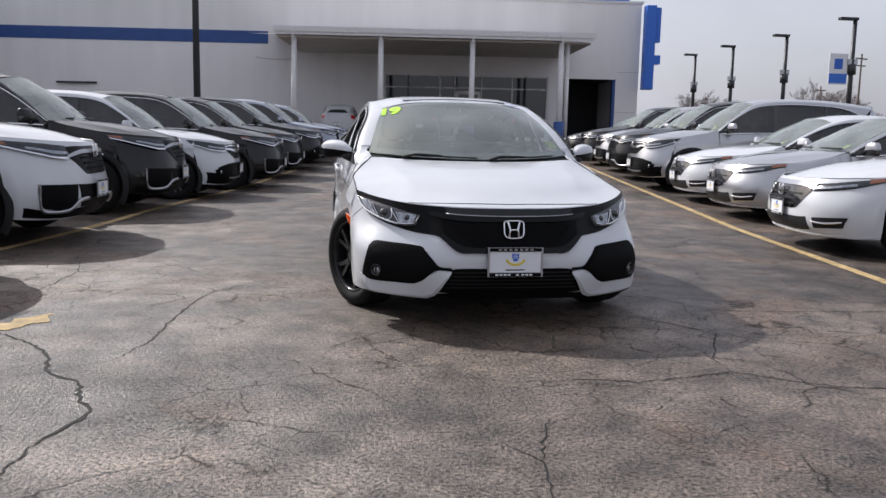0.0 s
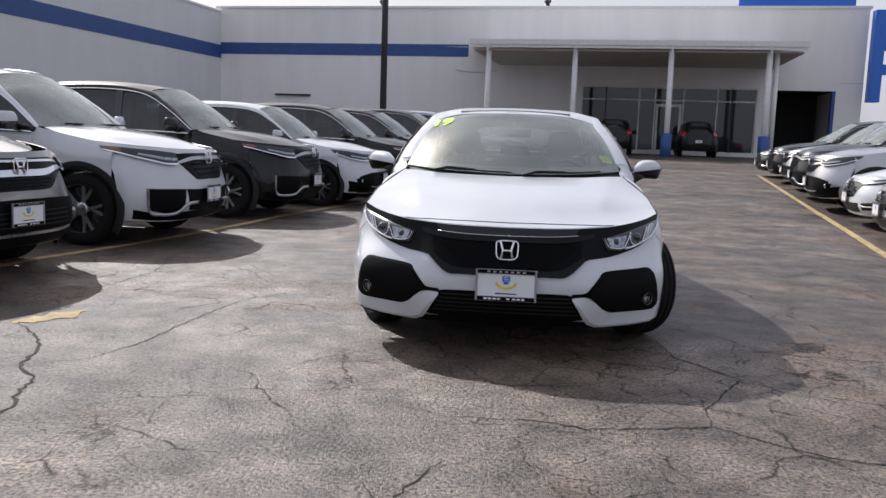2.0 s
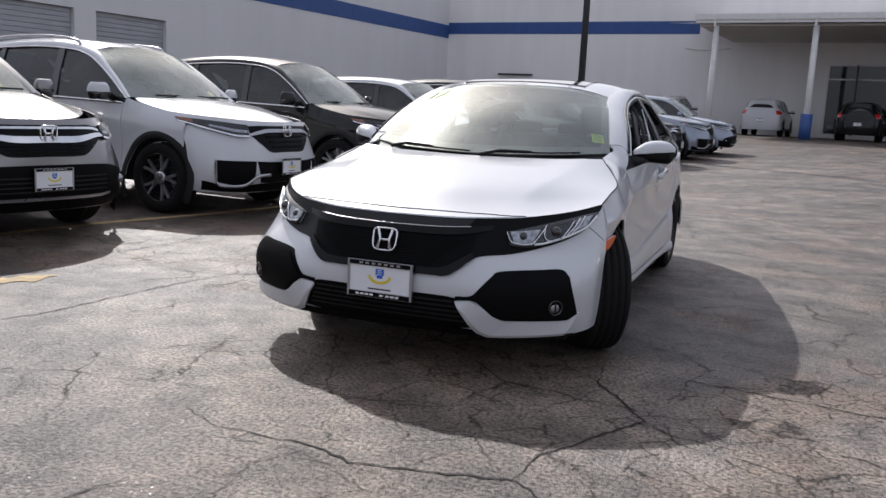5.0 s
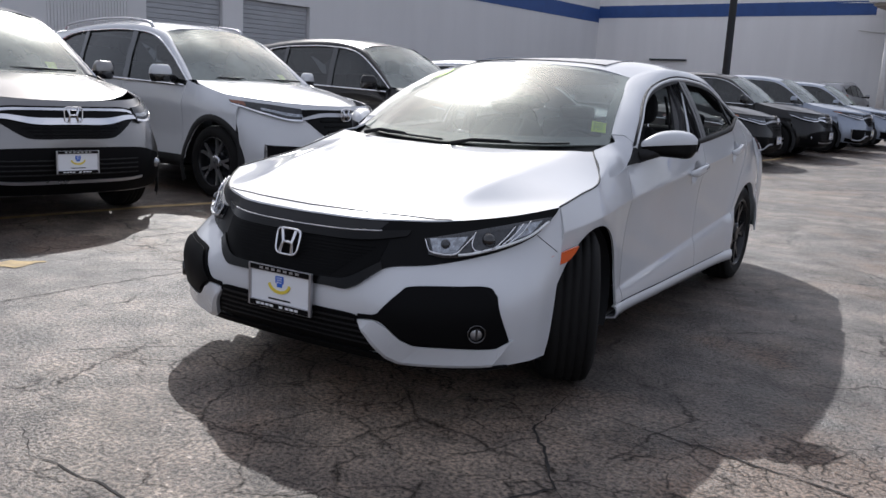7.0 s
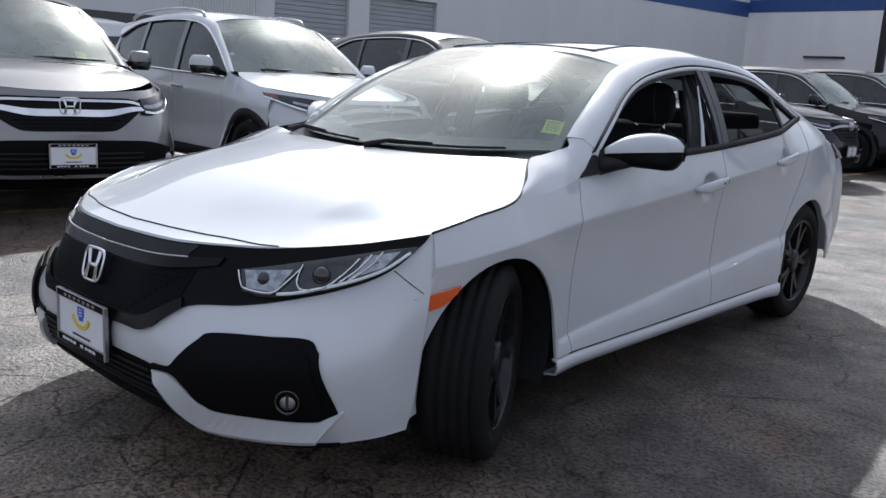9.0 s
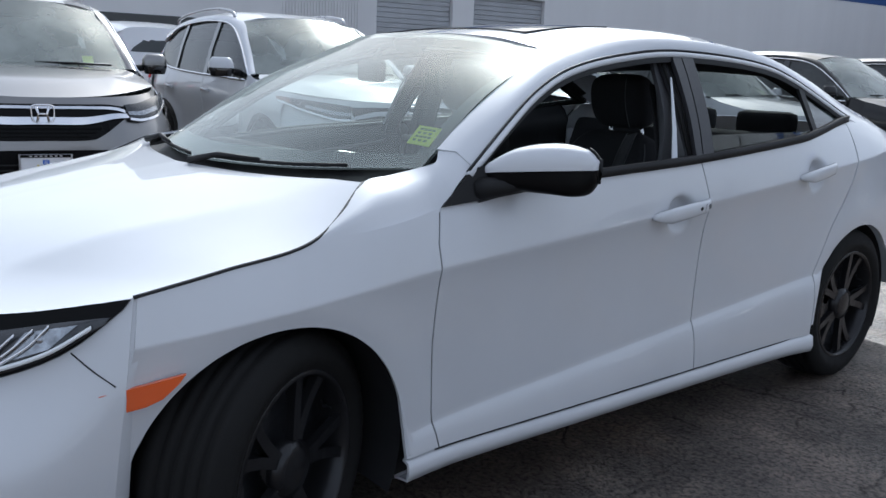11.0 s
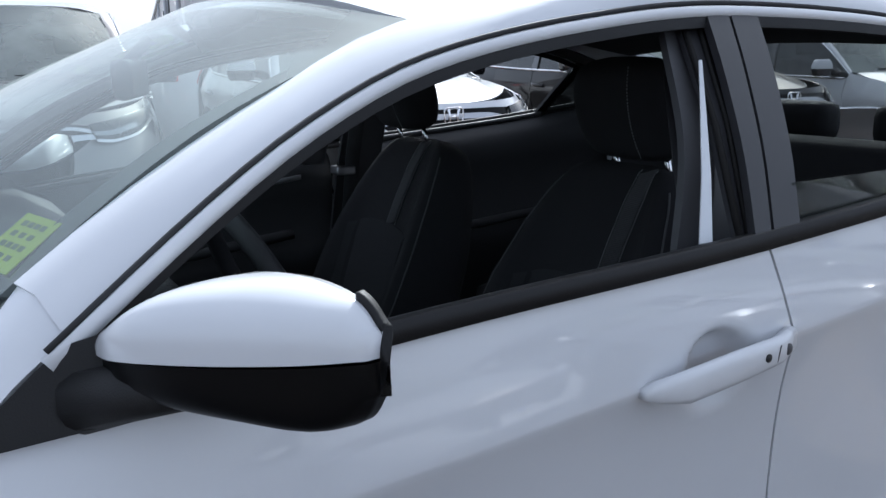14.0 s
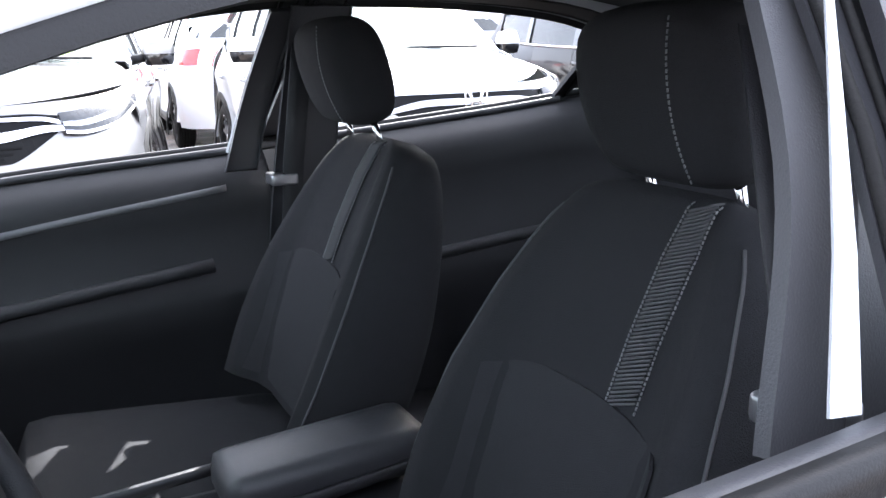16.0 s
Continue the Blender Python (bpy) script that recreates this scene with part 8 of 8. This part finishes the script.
    for x in (-0.055, 0.085):
        bm = bmesh.new()
        bm_tube(bm, [(0.072 * (1 if x > 0 else -1), 0.012, -0.085), (0.072 * (1 if x > 0 else -1), 0.0, 0.02)], 0.0065, 10)
        part("chrome_post", bm, M_CHROME, head)
        bm = bmesh.new()
        bm_lathe(bm, [(-0.075, 0.001), (-0.068, 0.02), (-0.062, 0.02), (-0.060, 0.008)], 14, "z")
        bmesh.ops.translate(bm, verts=bm.verts, vec=(0.072 * (1 if x > 0 else -1), 0.012, 0.004))
        part("post_collar", bm, M_PLASTIC, head)
    bm = bmesh.new()
    for k in range(28):
        z = 0.012 + 0.0062 * k
        bm_tube(bm, [(0.062, -0.066 + 0.02 * abs(z / 0.1 - 0.95) ** 2 - 0.015 * z / 0.19, z), (0.062, -0.066 + 0.02 * abs((z + 0.004) / 0.1 - 0.95) ** 2 - 0.015 * z / 0.19, z + 0.004)], 0.0011, 4)
    part("stitching", bm, M_STITCH, head)
    return st


def at_level(levels, z):
    for (z0, w0, d0), (z1, w1, d1) in zip(levels, levels[1:]):
        if z <= z1:
            return w0 + (w1 - w0) * (z - z0) / (z1 - z0)
    return levels[-1][1]


def hero_cabin(car):
    S = HERO
    seat(car, 0.37, "black cloth driver's seat", 0.10)
    seat(car, -0.37, "black cloth passenger's seat", 0.045)
    # rear bench with head restraints
    bm = bmesh.new()
    bm_box(bm, -0.64, 0.64, -0.07, 0.07, 0.0, 0.56, 0.05)
    part("rear_backrest", bm, M_CLOTH, car, "black rear bench", m=Matrix.Translation((0, 2.40, 0.48)) @ Matrix.Rotation(radians(-22), 4, "X"))
    bm = bmesh.new()
    bm_box(bm, -0.64, 0.64, 1.92, 2.44, 0.36, 0.52, 0.05)
    part("rear_cushion", bm, M_CLOTH, car)
    for x in (-0.40, 0.0, 0.40):
        bm = bmesh.new()
        bm_box(bm, x - 0.13, x + 0.13, 2.58, 2.68, 0.99, 1.10, 0.035)
        part("rear_head_restraint", bm, M_CLOTH, car)
    # door linings, both sides
    for sx in (1, -1):
        for y0, y1 in ((0.50, 1.50), (1.56, 2.52)):
            g = []
            for dx, dz, zz in ((-0.022, 0.006, None), (-0.060, -0.022, None), (-0.085, -0.065, None), (-0.075, -0.12, None), (-0.075, -0.20, None), (-0.11, 0, 0.66), (-0.13, 0, 0.62), (-0.09, 0, 0.55), (-0.09, 0, 0.30)):
                row = []
                for i in range(16):
                    b = at_y(S.belt, y0 + (y1 - y0) * i / 15)
                    row.append(Vector((b.x + dx, b.y, (b.z + dz) if zz is None else zz + 0.03 * i / 15)))
                g.append(row)
            lin = panel("door_lining", g, M_TRIMSOFT, car, "black soft door lining", thick=0.008, sx=sx, flip=False)
            if y0 < 1:
                bm = bmesh.new()
                bm_strip(bm, [Vector((sx * (at_y(S.belt, y).x - 0.082), y, at_y(S.belt, y).z - 0.064 - 0.058 * (y1 - 0.1 - y))) for y in [y0 + 0.40 + (y1 - y0 - 0.50) * i / 11 for i in range(12)]], 0.012, 0.014)
                part("trim_strip", bm, M_SATIN, lin, "grey trim strip")
            else:
                box("inner_handle", sx * 0.738 - 0.008, sx * 0.738 + 0.008, y0 + 0.18, y0 + 0.29, 0.792, 0.806, M_DULLCHROME, lin, "silver inner door handle", bevel=0.004)
            bm = bmesh.new()
            bm_tube(bm, [Vector((sx * (at_y(S.belt, y).x - 0.128), y, 0.655 + 0.09 * (y - y0))) for y in [y0 + 0.15 + 0.7 * i / 8 for i in range(9)]], 0.016, 8)
            part("pull_handle", bm, M_TRIMSOFT, lin)
        # inner centre pillar and roof lining edge, belt with its guide
        g = []
        for q in (0, 1):
            a, b = Vector((0.745, (1.455, 1.60)[q], 0.55)), Vector((0.615, (1.53, 1.66)[q], 1.275))
            g.append([a, a.lerp(b, 0.5) + Vector((0.03, 0, 0)), b])
        panel("inner_pillar", loft(g, 12, 4), M_TRIMGREY, car, "dark grey inner pillar trim", thick=0.012, sx=sx)
        g = []
        for q in (0, 1):
            a, b = Vector((0.765, (1.40, 1.47)[q], 0.93)), Vector((0.63, (1.49, 1.545)[q], 1.27))
            g.append([a, a.lerp(b, 0.5) + Vector((0.03, 0, 0)), b])
        panel("inner_frame", loft(g, 12, 3), M_TRIMGREY, car, thick=0.014, sx=sx)
        bm = bmesh.new()
        bm_strip(bm, [(sx * 0.60, 1.545, 1.20), (sx * 0.67, 1.53, 0.95), (sx * 0.71, 1.52, 0.70), (sx * 0.70, 1.55, 0.45)], 0.045, 0.004, Vector((1, 0, 0)))
        part("seat_belt", bm, M_TRIMSOFT, car)
        bm = bmesh.new()
        bm_box(bm, sx * 0.70 - 0.03, sx * 0.70 + 0.03, 1.48, 1.54, 0.90, 0.925, 0.006)
        part("belt_guide", bm, M_DULLCHROME, car)
        # inner roof rail
        n = 30
        a = [at_y(S.win_top, 0.58 + 2.0 * i / (n - 1)) + Vector((-0.012, 0, -0.018)) for i in range(n)]
        b = [p + Vector((-0.07, 0, 0.012)) for p in a]
        panel("inner_rail", [a, [p.lerp(q, 0.5) + Vector((0, 0, -0.012)) for p, q in zip(a, b)], b], M_HEADLINER, car, "dark roof lining edge", thick=0.006, sx=sx)
    half = []
    for p, (y, z) in zip(S.roof_edge[:4], S.roof_mid[:4]):
        q = Vector(p) + Vector((-0.02, 0, -0.03))
        half.append([q, Vector((q.x * 0.6, (p[1] + y) / 2, z - 0.055)), Vector((0, y, z - 0.045)), Vector((-q.x * 0.6, (p[1] + y) / 2, z - 0.055)), Vector((-q.x, q.y, q.z))])
    panel("headliner", loft(half, 17, 17), M_HEADLINER, car, "dark roof lining", thick=0.0)
    # dashboard
    g = []
    for y, z, w in ((0.27, 0.90, 0.60), (0.45, 0.925, 0.73), (0.66, 0.925, 0.775), (0.74, 0.885, 0.775), (0.76, 0.80, 0.77), (0.72, 0.66, 0.76), (0.66, 0.45, 0.74)):
        g.append([Vector((w * (1 - i / 10), y + 0.05 * (1 - (1 - i / 10) ** 2) * 0 - 0.03 * abs(1 - i / 10), z + (0.03 * math.exp(-((w * (1 - i / 10) - 0.37) / 0.2) ** 2) if y in (0.66, 0.74) else 0))) for i in range(21)])
    panel("dashboard", g, M_TRIMSOFT, car, "black dashboard", thick=0.01)
    box("instrument_hood", 0.21, 0.53, 0.64, 0.755, 0.84, 0.945, M_TRIMSOFT, car, bevel=0.03, smooth=True)
    box("vent_panel", 0.60, 0.74, 0.74, 0.775, 0.80, 0.87, M_GLOSSBLACK, car, bevel=0.008)
    box("dash_trim", -0.70, 0.18, 0.735, 0.762, 0.79, 0.82, M_DULLCHROME, car, bevel=0.004)
    box("centre_screen", -0.11, 0.11, 0.735, 0.768, 0.82, 0.93, M_GLOSSBLACK, car, bevel=0.006)
    # steering wheel
    sm = Matrix.Translation((0.37, 0.915, 0.850)) @ Matrix.Rotation(radians(24), 4, "X")
    bm = bmesh.new()
    ring = [(0.185 * math.cos(a), 0, 0.185 * math.sin(a)) for a in [k * math.tau / 40 for k in range(41)]]
    bm_tube(bm, ring, 0.0155, 10, False)
    sw = part("steering_wheel", bm, M_TRIMSOFT, car, "black leather steering wheel", m=sm)
    bm = bmesh.new()
    bm_box(bm, -0.085, 0.085, -0.045, 0.0, -0.075, 0.055, 0.03)
    part("horn_pad", bm, M_TRIMSOFT, sw)
    for a in (0.0, math.pi, -math.pi / 2):
        bm = bmesh.new()
        bm_strip(bm, [(0.06 * math.cos(a), -0.015, 0.06 * math.sin(a)), (0.18 * math.cos(a), -0.002, 0.18 * math.sin(a))], 0.04, 0.016, Vector((0, 1, 0)))
        part("wheel_spoke", bm, M_DULLCHROME if a != math.pi else M_PLASTIC, sw)
    tube("column", [(0.37, 0.94, 0.84), (0.37, 0.78, 0.78)], [0.05, 0.07], M_TRIMSOFT, car, n=14)
    tube("stalk", [(0.45, 0.90, 0.87), (0.57, 0.93, 0.89)], [0.010, 0.013], M_PLASTIC, car, n=8)
    # centre console with a padded armrest
    box("console", -0.10, 0.075, 0.70, 1.50, 0.30, 0.545, M_TRIMSOFT, car, bevel=0.025, smooth=True)
    bm = bmesh.new()
    bm_box(bm, -0.080, 0.058, 1.19, 1.50, 0.550, 0.618, 0.024)
    for v in bm.verts:
        v.co.z += 0.05 * (v.co.y - 1.19)
    part("armrest", bm, M_TRIMGREY, car, "padded grey armrest")
    for sx in (-1, 1):
        bm = bmesh.new()
        bm_strip(bm, [(sx * 0.085 - 0.0125, 0.80, 0.550), (sx * 0.086 - 0.0125, 1.10, 0.566), (sx * 0.082 - 0.0125, 1.48, 0.590)], 0.010, 0.016)
        part("console_edge", bm, M_TRIMGREY, car)
    tube("gear_lever", [(0.0, 0.90, 0.575), (0.0, 0.89, 0.66)], [0.018, 0.026], M_TRIMSOFT, car)
    box("cabin_floor", -0.74, 0.74, 0.50, 2.35, 0.302, 0.32, M_DARK, car)


def build_hero():
    car = thing("hatchback_car", "white five-door hatchback with black grille, windows open, standing mid lot", "car")
    hero_body(car)
    hero_face(car)
    hero_glass(car)
    hero_cabin(car)
    for sx in (1, -1):
        flip = Matrix.Identity(4) if sx > 0 else Matrix.Rotation(math.pi, 4, "Z")
        build_wheel("wheel", 0.320, 0.225, 0.226, M_RIM_BLACK, car, Matrix.Translation((sx * 0.765, 0.0, 0.320)) @ Matrix.Rotation(radians(27), 4, "Z") @ flip, 5)
        build_wheel("wheel", 0.320, 0.225, 0.226, M_RIM_BLACK, car, Matrix.Translation((sx * 0.735, HERO.wb, 0.320)) @ flip, 5)
    return car


build_hero()
